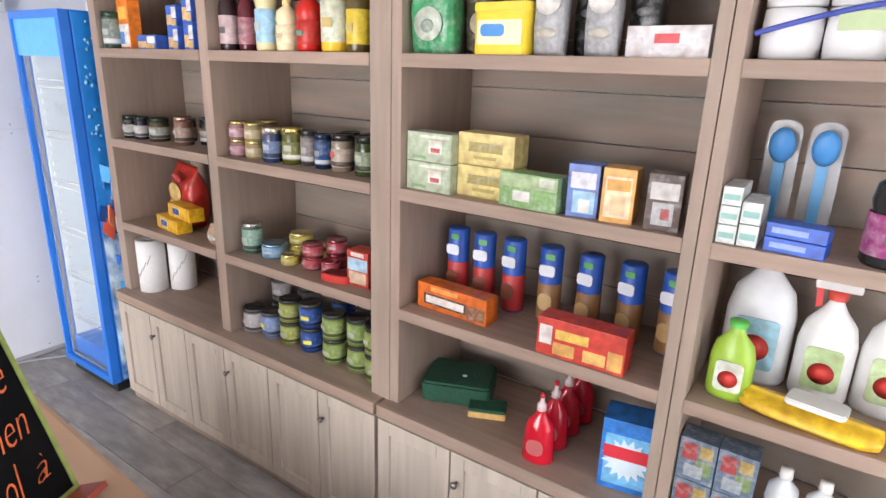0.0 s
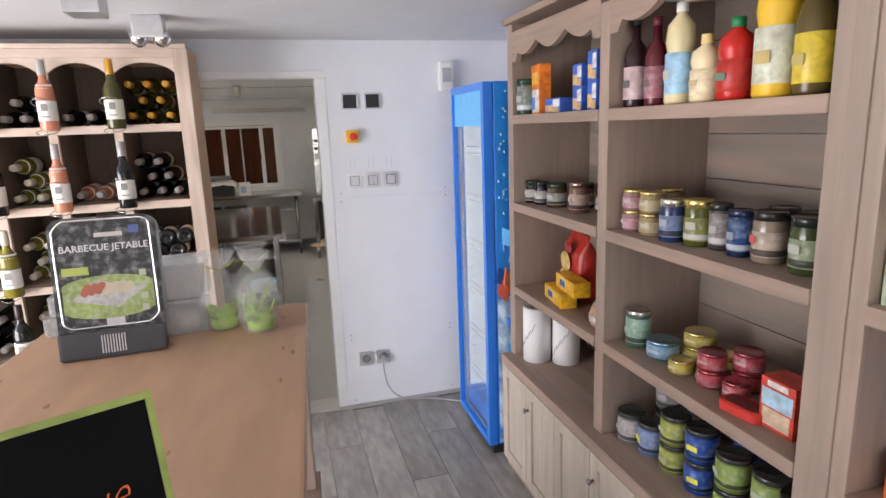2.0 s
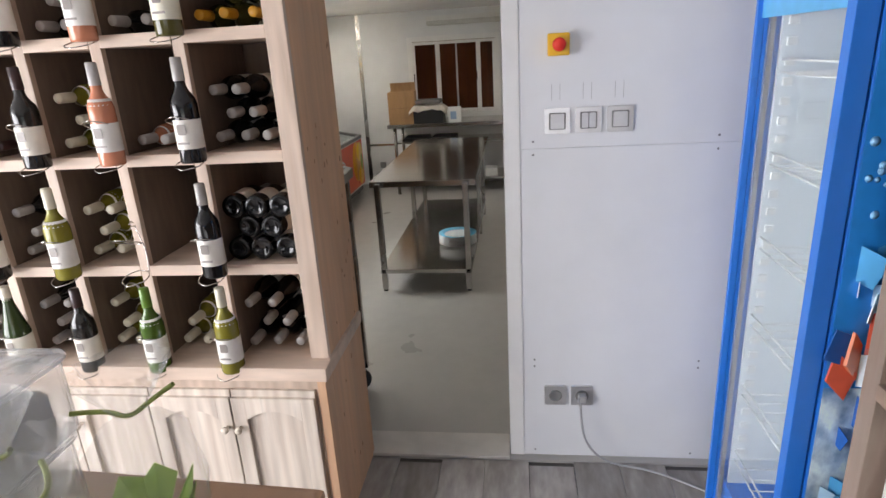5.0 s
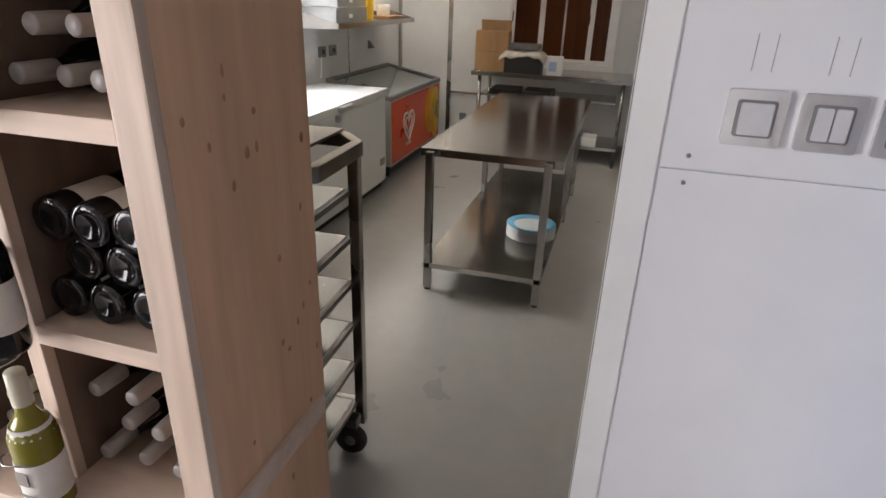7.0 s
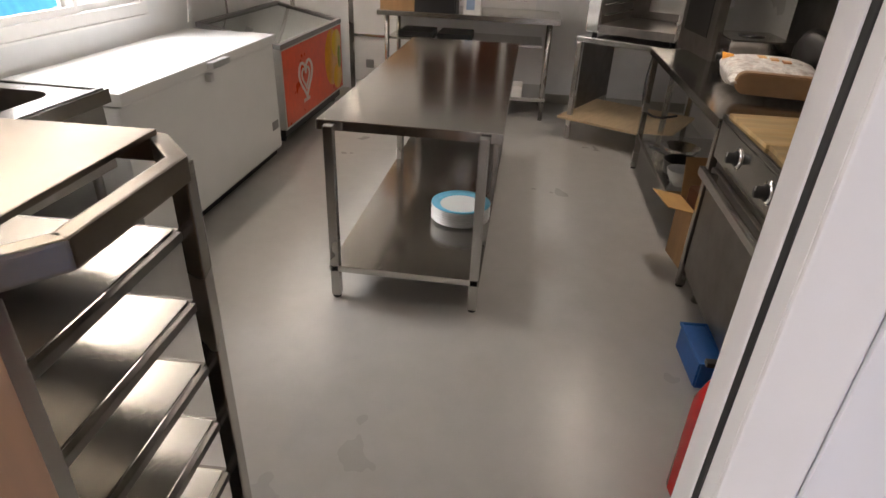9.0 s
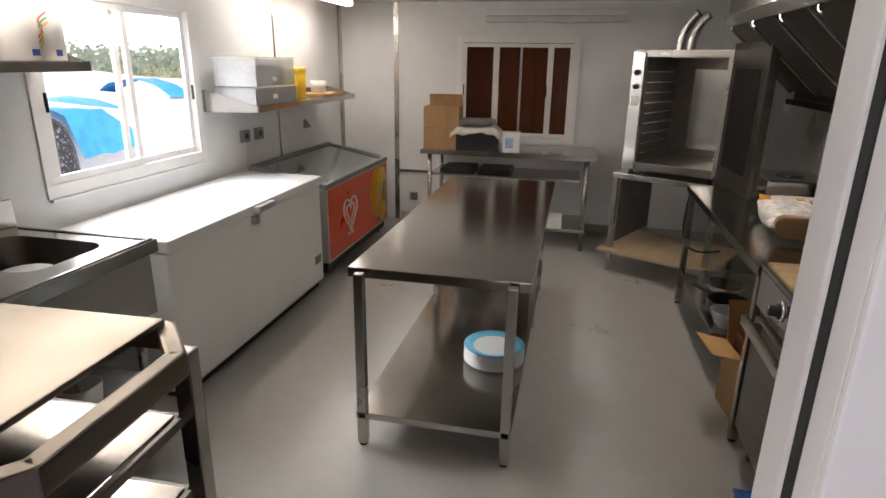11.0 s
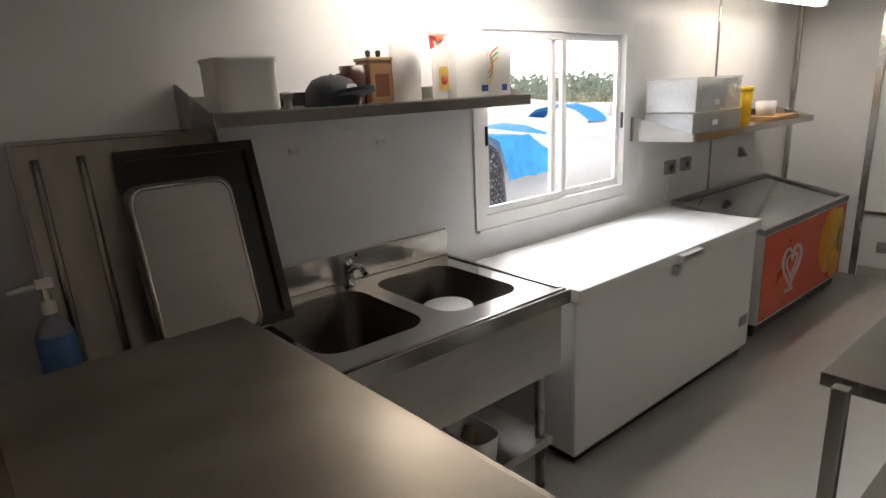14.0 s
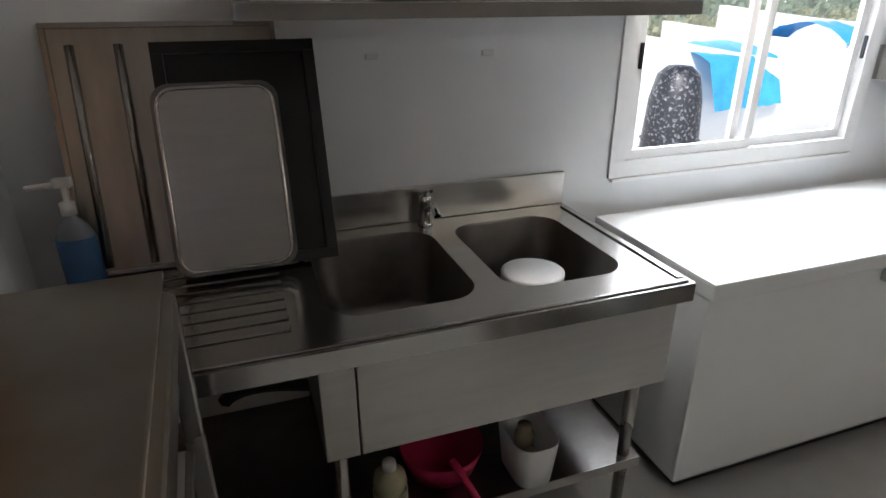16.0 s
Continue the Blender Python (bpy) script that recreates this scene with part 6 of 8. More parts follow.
tube_lamp(-9.0, -7.6, -1.8, True, "lit fluorescent lamp under the kitchen ceiling")
tube_lamp(-6.5, -5.1, -1.86, True, "lit fluorescent lamp over the sink")
tube_lamp(-7.85, -6.5, 0.92, True, "lit fluorescent lamp before the extractor hood")
area("tube_light", (-8.3, -1.8, KIT_Z - 0.1), (-8.3, -1.8, 0), 1.3, 0.08, 7, (1.0, 0.93, 0.83))
area("tube_light", (-5.8, -1.86, KIT_Z - 0.1), (-5.8, -1.86, 0), 1.3, 0.08, 7, (1.0, 0.93, 0.83))
area("tube_light", (-7.18, 0.92, KIT_Z - 0.1), (-7.18, 0.92, 0), 1.3, 0.08, 7, (1.0, 0.93, 0.83))
o = thing("unlit_wall_lamp", (FAR_X, 0.0, 1.985), "long unlit fluorescent lamp high on the end wall", "wall lamp")
part("housing", bx(0, 0.05, -0.65, 0.65, 0.06, 0.11, 0.01), WHITE_PLASTIC, o)
part("diffuser", bx(0.0, 0.075, -0.64, 0.64, 0.0, 0.059, 0.02), paint(0.6, 0.6, 0.57), o)
o = thing("ceiling_bracket", (-6.95, -0.15, KIT_Z), "small greenish ceiling bracket", "bracket")
part("plate", bx(-0.1, 0.1, -0.04, 0.04, -0.012, 0, 0.004), GREY, o)
part("fin", slab([(-0.05, 0), (0.06, 0), (0.03, -0.11), (-0.01, -0.09)], -0.02, 0.02, rot(90, 0, 30)), paint(0.35, 0.36, 0.25), o)


# ---- kitchen: steel tables ----
def steel_table(name, label, x0, x1, y0, y1, top, shelf, legs, upstand=0.0, inset=0.06, round_legs=False, shelf_x=None):
    o = thing(name, ((x0 + x1) / 2, (y0 + y1) / 2, 0), label, "table")
    M = pose(-(x0 + x1) / 2, -(y0 + y1) / 2, 0)
    bm = bx(x0, x1, y0, y1, top - 0.004, top, 0.0015)
    part("tabletop", bm, STEEL, o, "brushed steel top", M)
    for q in ((x0, x1, y0, y0 + 0.004), (x0, x1, y1 - 0.004, y1), (x0, x0 + 0.004, y0 + 0.004, y1 - 0.004), (x1 - 0.004, x1, y0 + 0.004, y1 - 0.004)):
        part("edge", bx(*q, top - 0.042, top - 0.0042, 0.001), STEEL, o, "", M)
    for x in legs:
        for y in (y0 + inset, y1 - inset):
            if round_legs:
                bm = lathe([(0, 0.0), (0.02, 0.0), (0.02, top - 0.0045), (0, top - 0.0045)], 14, m=pose(x, y, 0))
            else:
                bm = bx(x - 0.02, x + 0.02, y - 0.02, y + 0.02, 0.012, top - 0.0045, 0.004)
            lg = part("leg", bm, STEEL_UP, o, "", M)
            part("foot", lathe([(0, 0), (0.019, 0), (0.017, 0.013), (0, 0.013)], 12, m=M @ pose(x, y, 0)), RUBBER, lg)
    if shelf:
        a, b = shelf_x or (min(legs) - 0.02, max(legs) + 0.02)
        sh = part("undershelf", bx(a, b, y0 + inset - 0.022, y1 - inset + 0.022, shelf - 0.003, shelf, 0.001), STEEL, o, "steel undershelf", M)
        for y in (y0 + inset - 0.024, y1 - inset + 0.021):
            part("lip", bx(a, b, y, y + 0.003, shelf - 0.03, shelf - 0.0032), STEEL, sh, "", M)
        for x in (a, b - 0.003):
            part("lip", bx(x, x + 0.003, y0 + inset - 0.02, y1 - inset + 0.02, shelf - 0.03, shelf - 0.0032), STEEL, sh, "", M)
    if upstand:
        part("upstand", bx(x0, x1, y1 - 0.018, y1 - 0.0045, top + 0.0005, top + upstand, 0.002), STEEL, o, "", M)
    return o


steel_table("island_table", "long stainless steel work table with an undershelf", -7.95, -5.83, -0.6, 0.16, 0.81, 0.17, (-7.87, -7.18, -5.76 - 0.02), inset=0.068)
o = thing("plate_stack", (-6.37, -0.04, 0.171), "stack of white plates with pale blue rims", "plates")
for k in range(7):
    part("plate", lathe([(0, 0.002), (0.075, 0.002), (0.08, 0.0), (0.085, 0.003), (0.122, 0.014), (0.123, 0.016), (0.082, 0.006), (0, 0.005)], 36, m=pose(RND.uniform(-0.002, 0.002), RND.uniform(-0.002, 0.002), k * 0.0125) @ Matrix.Diagonal((1.25, 1.25, 1, 1))), WHITE_ENAMEL, o)
part("blue_rim", lathe([(0.086, 0.0075 + 0.075), (0.121, 0.0165 + 0.075), (0.1225, 0.017 + 0.075), (0.087, 0.0085 + 0.075)], 36, m=Matrix.Diagonal((1.25, 1.25, 1, 1))), paint(0.12, 0.48, 0.68, 0.3), o, "pale blue glazed rim")
steel_table("side_table", "stainless steel table along the kitchen wall", -7.9, -6.165, 1.05, 1.76, 0.85, 0.28, (-7.86, -6.205), upstand=0.08, inset=0.035, shelf_x=(-7.8, -6.75))
steel_table("end_table", "stainless steel table under the end window", -9.5, -8.87, -1.1, 0.475, 0.865, 0.2, (-9.42, -8.92), round_legs=True, inset=0.08)
o = thing("mid_rail_shelf", (-9.2, -0.34, 0.62), "steel rail shelf under the end table with dark trays", "shelf")
part("shelf", bx(-0.25, 0.25, -0.68, 0.68, 0, 0.02, 0.003), STEEL, o)
for k in range(2):
    part("dark_tray", bx(-0.18, 0.18, -0.6 + k * 0.35, -0.3 + k * 0.35, 0.0205, 0.06, 0.008), BLACK_ENAMEL, o)
solid("paper_stack", bx(-0.1, 0.1, -0.07, 0.07, 0, 0.1, 0.004), WHITE_PLASTIC, "small white box on the undershelf", "box", loc=(-8.98, 0.14, 0.2))
# things on the end table
o = thing("cardboard_box", (-9.08, -0.93, 0.84), "open brown cardboard box standing on the steel table", "box", "", 4)
bm = bmesh.new()
for q in ((-0.15, 0.15, -0.16, -0.155), (-0.15, 0.15, 0.155, 0.16), (-0.15, -0.145, -0.155, 0.155), (0.145, 0.15, -0.155, 0.155)):
    box(bm, *q, 0.0, 0.4)
box(bm, -0.15, 0.15, -0.16, 0.16, 0, 0.005)
part("carton", bm, CARD, o)
part("flap", bx(0, 0.12, -0.155, 0.155, 0, 0.004, m=pose(0.148, 0, 0.4, 0, -55, 0) @ rot(0, 0, 180)), CARD, o)
part("flap", bx(0, 0.1, -0.155, 0.155, 0, 0.004, m=pose(-0.148, 0, 0.4, 0, -75, 0)), CARD, o)
part("tape", bx(0.1505, 0.152, -0.16, 0.16, 0.21, 0.215), paint(0.3, 0.17, 0.08), o)
o = thing("black_crate", (-9.05, -0.6, 0.84), "black plastic crate with a folded grey cloth over it", "crate")
part("crate", slab([(-0.13, -0.18), (0.13, -0.18), (0.13, 0.18), (-0.13, 0.18)], 0, 0.2, None, 0.012), BLACK, o)
bm = bmesh.new()
n = 18
grid = [[bm.verts.new((-0.17 + 0.34 * i / n, -0.23 + 0.46 * j / n, 0.225 + 0.03 * noise.noise((i * 0.3, j * 0.3, 2)) - 0.06 * max(0, abs(j / n - 0.5) * 2 - 0.72) * 3 - 0.05 * max(0, abs(i / n - 0.5) * 2 - 0.75) * 3)) for j in range(n + 1)] for i in range(n + 1)]
for i in range(n):
    for j in range(n):
        bm.faces.new((grid[i][j], grid[i + 1][j], grid[i + 1][j + 1], grid[i][j + 1])).smooth = True
c = part("sack", bm, surf("sack_paper", (0.62, 0.58, 0.52), 0.8, var=0.2, scale=20, bump=0.4), o, "crumpled pale sack")
md = c.modifiers.new("thick", "SOLIDIFY")
md.thickness = 0.012
part("cloth", bx(-0.12, 0.12, -0.15, 0.15, 0.245, 0.295, 0.02), surf("grey_cloth", (0.17, 0.165, 0.16), 0.9, var=0.3, scale=40, bump=0.6), o, "folded grey cloth")
o = thing("white_canister", (-8.97, -0.28, 0.84), "white carton with blue print", "box")
part("body", bx(-0.05, 0.05, -0.075, 0.075, 0, 0.2, 0.006), WHITE_PLASTIC, o)
part("print", bx(0.0495, 0.051, -0.05, 0.02, 0.06, 0.15), paint(0.3, 0.42, 0.6), o)
solid("knife_tray", bx(-0.06, 0.06, -0.1, 0.1, 0, 0.012, 0.003), STEEL_DARK, "flat dark metal plate on the end table", "plate", loc=(-9.0, 0.1, 0.84))
o = thing("wall_socket", (FAR_X, -1.35, 0.22), "grey wall socket low on the end wall", "socket")
part("cover", bx(0, 0.02, -0.04, 0.04, 0, 0.08, 0.006), GREY, o)

# ---- kitchen: wall shelves and what stands on them ----
def wall_shelf(x0, x1, y1, z, label):
    o = thing("wall_shelf", ((x0 + x1) / 2, WIN_Y, z), label, "shelf")
    n, d = (x1 - x0) / 2, y1 - WIN_Y
    part("board", bx(-n, n, 0.0125, d, -0.003, 0.0, 0.001), STEEL, o)
    part("front_lip", bx(-n, n, d - 0.003, d, -0.042, -0.0035, 0.001), STEEL, o)
    part("back_lip", bx(-n, n, 0.0005, 0.012, 0.0005, 0.05, 0.001), STEEL, o)
    for s in (-1, 1):
        part("bracket", slab([(0.001, 0.09), (0.03, 0.09), (d - 0.01, -0.004), (d - 0.01, -0.042), (0.001, -0.05)], -0.0015, 0.0015, pose(s * (n + 0.002), 0, 0) @ rot(90, 0, 90)), STEEL_UP, o, "steel end bracket")
    return o


SZ = 1.605
wall_shelf(-5.955, -4.635, -1.81, SZ, "long steel wall shelf over the sink, half full")
o = thing("ice_bucket", (-4.77, -1.93, SZ), "white plastic tub with a rim", "tub")
part("tub", slab(rounded(0.19, 0.17, 0.03), 0, 0.15, None, 0.004), WHITE_PLASTIC, o)
part("rim", slab(rounded(0.2, 0.18, 0.033), 0.144, 0.154, None, 0.002), WHITE_PLASTIC, o)
o = thing("baseball_cap", (-5.08, -1.92, SZ), "dark grey baseball cap with a white badge", "cap", "", 15)
part("crown", lathe([(0.092, 0), (0.094, 0.02), (0.088, 0.055), (0.065, 0.085), (0.03, 0.098), (0, 0.1)], 26), surf("cap_cloth", (0.045, 0.05, 0.06), 0.9, var=0.2, scale=80, bump=0.4), o)
part("peak", slab([(0.085 * math.cos(a), 0.085 * math.sin(a)) for a in [radians(30 + 12 * k) for k in range(11)]] + [(0.078 * math.cos(a), 0.1 + 0.075 * math.sin(a)) for a in [radians(170 - 16 * k) for k in range(11)]], 0.0, 0.012, pose(0, 0, 0.012, 12, 0, 0)), surf("cap_peak", (0.04, 0.045, 0.055), 0.9, var=0.2, scale=80), o)
part("badge", slab(rounded(0.05, 0.024, 0.011), 0, 0.002, pose(0.0, 0.094, 0.055, 78, 0, 180)), paint(0.5, 0.5, 0.5), o, "pale oval badge")
part("button", lathe([(0, 0.098), (0.007, 0.099), (0, 0.105)], 10), BLACK, o)
o = thing("brown_mug", (-5.2, -1.97, SZ), "dark brown glazed mug on the shelf", "mug")
part("cup", lathe([(0, 0), (0.042, 0), (0.05, 0.13), (0.046, 0.13), (0.039, 0.01), (0, 0.01)], 22), paint(0.06, 0.025, 0.02, 0.25), o)
part("handle", wire([(0.047, 0, 0.1), (0.075, 0, 0.105), (0.078, 0, 0.05), (0.045, 0, 0.035)], 0.007), paint(0.06, 0.025, 0.02, 0.25), o)
o = thing("cocoa_canister", (-5.295, -1.98, SZ), "tan canister with a brown label and dark lid knobs", "canister")
part("body", bx(-0.05, 0.05, -0.05, 0.05, 0, 0.145, 0.01), paint(0.36, 0.2, 0.1), o)
part("label", bx(-0.03, 0.03, 0.0495, 0.0515, 0.02, 0.1), paint(0.17, 0.06, 0.03), o)
part("lid", bx(-0.053, 0.053, -0.053, 0.053, 0.1455, 0.158, 0.004), paint(0.5, 0.36, 0.2), o)
for s in (-1, 1):
    part("knob", lathe([(0, 0.158), (0.007, 0.158), (0.011, 0.18), (0, 0.186)], 10, m=pose(s * 0.022, 0, 0)), BLACK, o)
TISSUE = surf("tissue_paper", (0.8, 0.79, 0.77), 0.9, var=0.04, scale=60, bump=0.3)
solid("kitchen_roll", lathe([(0.018, 0), (0.056, 0.001), (0.058, 0.12), (0.056, 0.249), (0.018, 0.25), (0.018, 0.0)], 26), TISSUE, "tall bare white kitchen roll on the shelf", "paper roll", loc=(-5.4, -1.93, SZ))
flask("blue_flask", "small blue plastic bottle behind the kitchen roll", "bottle", -5.48, -1.99, SZ, squeezy(0.024, 0.12), (0.03, 0.15, 0.5), (0.6, 0.6, 0.6), (0.4, 0.5, 0.65))
jug(-5.6, -1.97, SZ, 0.075, 0.255, (0.72, 0.7, 0.66), (0.7, 0.1, 0.04), (0.7, 0.5, 0.12), "white spray bottle with an orange head and fruit label", True, 180)
o = thing("toilet_roll_pack", (-5.81, -1.95, SZ), "film-wrapped pack of kitchen rolls with a coloured ribbon print", "paper pack")
for dx, dy in ((-0.075, 0), (0.055, 0.0), (0.0, -0.11)):
    part("roll", lathe([(0.02, 0), (0.066, 0.001), (0.069, 0.12), (0.066, 0.239), (0.02, 0.24)], 24, m=pose(dx, dy, 0.001)), TISSUE, o)
part("film", slab(rounded(0.285, 0.17, 0.06), 0.0005, 0.252, None, 0.006), FILM, o)
for c, dz in (((0.6, 0.08, 0.06), 0.0), ((0.1, 0.35, 0.15), -0.02), ((0.7, 0.45, 0.05), -0.04)):
    part("ribbon_print", wire([(-0.01, 0.087, 0.19 + dz), (0.05, 0.088, 0.16 + dz), (0.01, 0.088, 0.13 + dz), (0.045, 0.088, 0.09 + dz)], 0.003), paint(*c), o)
part("print", bx(-0.06, -0.03, 0.0855, 0.0875, 0.02, 0.045), paint(0.03, 0.07, 0.35), o)
part("print", bx(0.05, 0.085, 0.0855, 0.0875, 0.02, 0.045), paint(0.03, 0.07, 0.35), o)
solid("tap_part", lathe([(0, 0), (0.012, 0), (0.014, 0.03), (0.02, 0.035), (0.02, 0.05), (0, 0.052)], 12), STEEL_DARK, "small loose metal fitting on the shelf", "fitting", loc=(-4.93, -1.95, SZ))
SB = 1.335
wall_shelf(-8.93, -7.21, -1.735, SB, "steel wall shelf over the ice-cream freezer")
for k in range(2):
    o = thing("storage_box", (-7.55, -1.93, SB + k * 0.115), "clear plastic storage box with dark things in it", "plastic box", "stacked storage boxes", 2 * k)
    hh = 0.11 if k == 0 else 0.19
    bm = bmesh.new()
    for q in ((-0.29, 0.29, -0.15, -0.147), (-0.29, 0.29, 0.147, 0.15), (-0.29, -0.287, -0.147, 0.147), (0.287, 0.29, -0.147, 0.147)):
        box(bm, *q, 0.003, hh - 0.012)
    box(bm, -0.29, 0.29, -0.15, 0.15, 0, 0.003)
    part("box", bm, CLEAR, o)
    part("lid", slab(rounded(0.6, 0.32, 0.02), hh - 0.011, hh, None, 0.002), CLEAR, o)
    rr = random.Random(k)
    for j in range(7):
        a = -0.25 + j * 0.08
        part("contents", bx(a - 0.035, a + 0.035, -0.12 + rr.random() * 0.05, 0.12 - rr.random() * 0.06, 0.0035, 0.04 + rr.random() * (hh - 0.07), 0.008), paint(*rr.choice(((0.1, 0.11, 0.14), (0.4, 0.4, 0.42), (0.15, 0.16, 0.22), (0.5, 0.5, 0.48)))), o)
    part("tag", bx(0.0, 0.06, 0.1505, 0.152, 0.03, 0.06), WHITE_PLASTIC, o)
for x in (-8.02, -8.16):
    o = thing("yellow_tub", (x, -1.93, SB), "yellow plastic tub with a lid", "tub", "yellow tubs")
    part("tub", lathe([(0, 0), (0.068, 0), (0.075, 0.2), (0, 0.2)], 24), paint(0.8, 0.5, 0.01), o)
    part("lid", lathe([(0, 0.2), (0.08, 0.2), (0.08, 0.225), (0.07, 0.23), (0, 0.23)], 24), paint(0.82, 0.55, 0.03), o)
    part("handle", bx(0.06, 0.1, -0.01, 0.01, 0.06, 0.16, 0.006), paint(0.8, 0.5, 0.01), o)
solid("small_can", lathe([(0, 0), (0.028, 0), (0.028, 0.06), (0, 0.062)], 14), STEEL_DARK, "small dark metal can", "can", loc=(-7.9, -1.85, SB))
solid("brown_tray", slab(rounded(0.42, 0.26, 0.02), 0, 0.02, None, 0.004), CARD, "flat brown cardboard tray on the shelf", "tray", loc=(-8.55, -1.9, SB))
solid("white_tub", lathe([(0, 0), (0.06, 0), (0.068, 0.1), (0.062, 0.1), (0.056, 0.008), (0, 0.008)], 22), WHITE_PLASTIC, "small white plastic tub", "tub", loc=(-8.5, -1.9, SB + 0.02))
for x in (-7.66, -7.86):
    o = thing("wall_socket", (x, WIN_Y, 1.03), "grey double wall socket over the freezer", "socket", "kitchen sockets")
    part("cover", bx(-0.05, 0.05, 0, 0.03, 0, 0.09, 0.006), GREY, o)
    part("well", lathe([(0, 0), (0.025, 0), (0.02, 0.004), (0, 0.003)], 14, m=pose(0, 0.03, 0.045, -90, 0, 0)), BLACK, o)
o = thing("wall_hook", (-8.69, WIN_Y, 1.03), "small grey wall fitting", "hook")
part("fitting", slab([(0, 0), (0.06, 0.01), (0.02, 0.07), (0, 0.08)], -0.02, 0.02, rot(90, 0, 90)), GREY, o)
for x in (-5.405, -5.02):
    o = thing("shelf_bracket_stub", (x, WIN_Y, 1.437), "small metal clip fixed on the wall", "clip")
    part("clip", bx(-0.02, 0.02, 0, 0.012, 0, 0.018, 0.003), ALU, o)
solid("socket_cable", wire([(-7.62, WIN_Y + 0.03, 1.04), (-7.6, WIN_Y + 0.04, 0.95), (-7.59, WIN_Y + 0.03, 0.87)], 0.004), WHITE_PLASTIC, "white cable down from the socket", "cable")

# ---- kitchen: chest freezer and ice-cream freezer ----
o = thing("chest_freezer", (-6.707, -1.795, 0), "long white chest freezer with a lid lock", "freezer")
part("body", bx(-0.837, 0.837, -0.31, 0.3, 0.05, 0.77, 0.015), WHITE_ENAMEL, o)
part("plinth", bx(-0.8, 0.8, -0.3, 0.27, 0.0, 0.05), BLACK, o)
lid = part("lid", bx(-0.843, 0.843, -0.315, 0.322, 0.776, 0.835, 0.012), WHITE_ENAMEL, o, "flat white lid")
part("seal", bx(-0.826, 0.826, -0.3, 0.292, 0.769, 0.777), GREY, o)
part("handle", bx(-0.1, 0.1, 0.32, 0.36, 0.79, 0.825, 0.01), ALU, lid, "grey lid handle")
part("lock", bx(0.06, 0.1, 0.3, 0.335, 0.72, 0.766, 0.006), ALU, o, "metal lock")
part("badge", bx(-0.8, -0.7, 0.3, 0.3025, 0.2, 0.26), GREY, o)
o = thing("ice_cream_freezer", (-8.4, -1.8, 0), "glass-topped ice-cream freezer with an orange-red front", "freezer")
IX = 0.72
side = [(-0.31, 0.12), (0.295, 0.12), (0.295, 0.7), (-0.31, 0.82)]
part("body", slab(side, -IX, IX, rot(90, 0, 90)), surf("pale_grey_enamel", (0.55, 0.55, 0.53), 0.35, var=0.05), o)
part("glass_top", slab([(-0.27, 0.83), (0.26, 0.722), (0.26, 0.728), (-0.27, 0.837)], -IX + 0.05, IX - 0.05, rot(90, 0, 90)), glass("lid_glass", (0.7, 0.74, 0.74), 0.02, 1.45), o, "sloping glass top")
for s in (-1, 1):
    part("top_rail", slab([(-0.31, 0.821), (0.3, 0.7), (0.3, 0.735), (-0.31, 0.856)], s * (IX - 0.02) - 0.025, s * (IX - 0.02) + 0.025, rot(90, 0, 90)), GREY, o)
part("top_rail", bx(-IX + 0.006, IX - 0.006, 0.262, 0.299, 0.7005, 0.738, 0.004), GREY, o)
part("top_rail", bx(-IX + 0.006, IX - 0.006, -0.309, -0.272, 0.822, 0.857, 0.004), GREY, o)
part("front_print", bx(-IX + 0.02, IX - 0.02, 0.2955, 0.3, 0.14, 0.69), paint(0.74, 0.085, 0.02, 0.3), o, "orange-red printed front")
for k, (c, x0, z0, sx, sz) in enumerate((((0.78, 0.35, 0.02), -0.42, 0.45, 0.2, 0.24), ((0.8, 0.52, 0.04), -0.55, 0.55, 0.13, 0.12), ((0.8, 0.45, 0.03), -0.56, 0.26, 0.12, 0.11), ((0.3, 0.38, 0.05), -0.62, 0.42, 0.05, 0.1))):
    part("fruit_print", lathe([(0, 0.001), (1, 0.0008), (1, 0)], 24, m=pose(x0, 0.3 + 0.0006 * k, z0, -90, 0, 0) @ Matrix.Diagonal((sx, sz, 1, 1))), paint(*c, 0.35), o)
for s, r in ((1.2, 0.011), (0.68, 0.009)):
    pts = []
    for k in range(22):
        a = 2 * math.pi * k / 22
        pts.append((0.27 + s * 0.0078 * 16 * math.sin(a) ** 3, 0.302, 0.43 + s * 0.0082 * (13 * math.cos(a) - 5 * math.cos(2 * a) - 2 * math.cos(3 * a) - math.cos(4 * a))))
    part("emblem", wire(pts, r, closed=True), paint(0.72, 0.68, 0.64), o, "white heart-shaped mark")
part("word_shape", bx(0.2, 0.34, 0.3, 0.3015, 0.235, 0.262), paint(0.72, 0.6, 0.55), o)
part("kick_plate", bx(-IX + 0.03, IX - 0.03, -0.28, 0.27, 0.05, 0.119), BLACK, o)
for sx in (-1, 1):
    for sy in (-1, 1):
        part("castor", lathe([(0, -0.015), (0.026, -0.015), (0.026, 0.015), (0, 0.015)], 14, m=pose(sx * 0.62, sy * 0.22, 0.026, 90, 0, 0)), RUBBER, o)
part("pack", bx(-0.6, 0.6, -0.22, 0.22, 0.65, 0.69), surf("freezer_inside", (0.35, 0.36, 0.37), 0.5, var=0.3, scale=10), o)

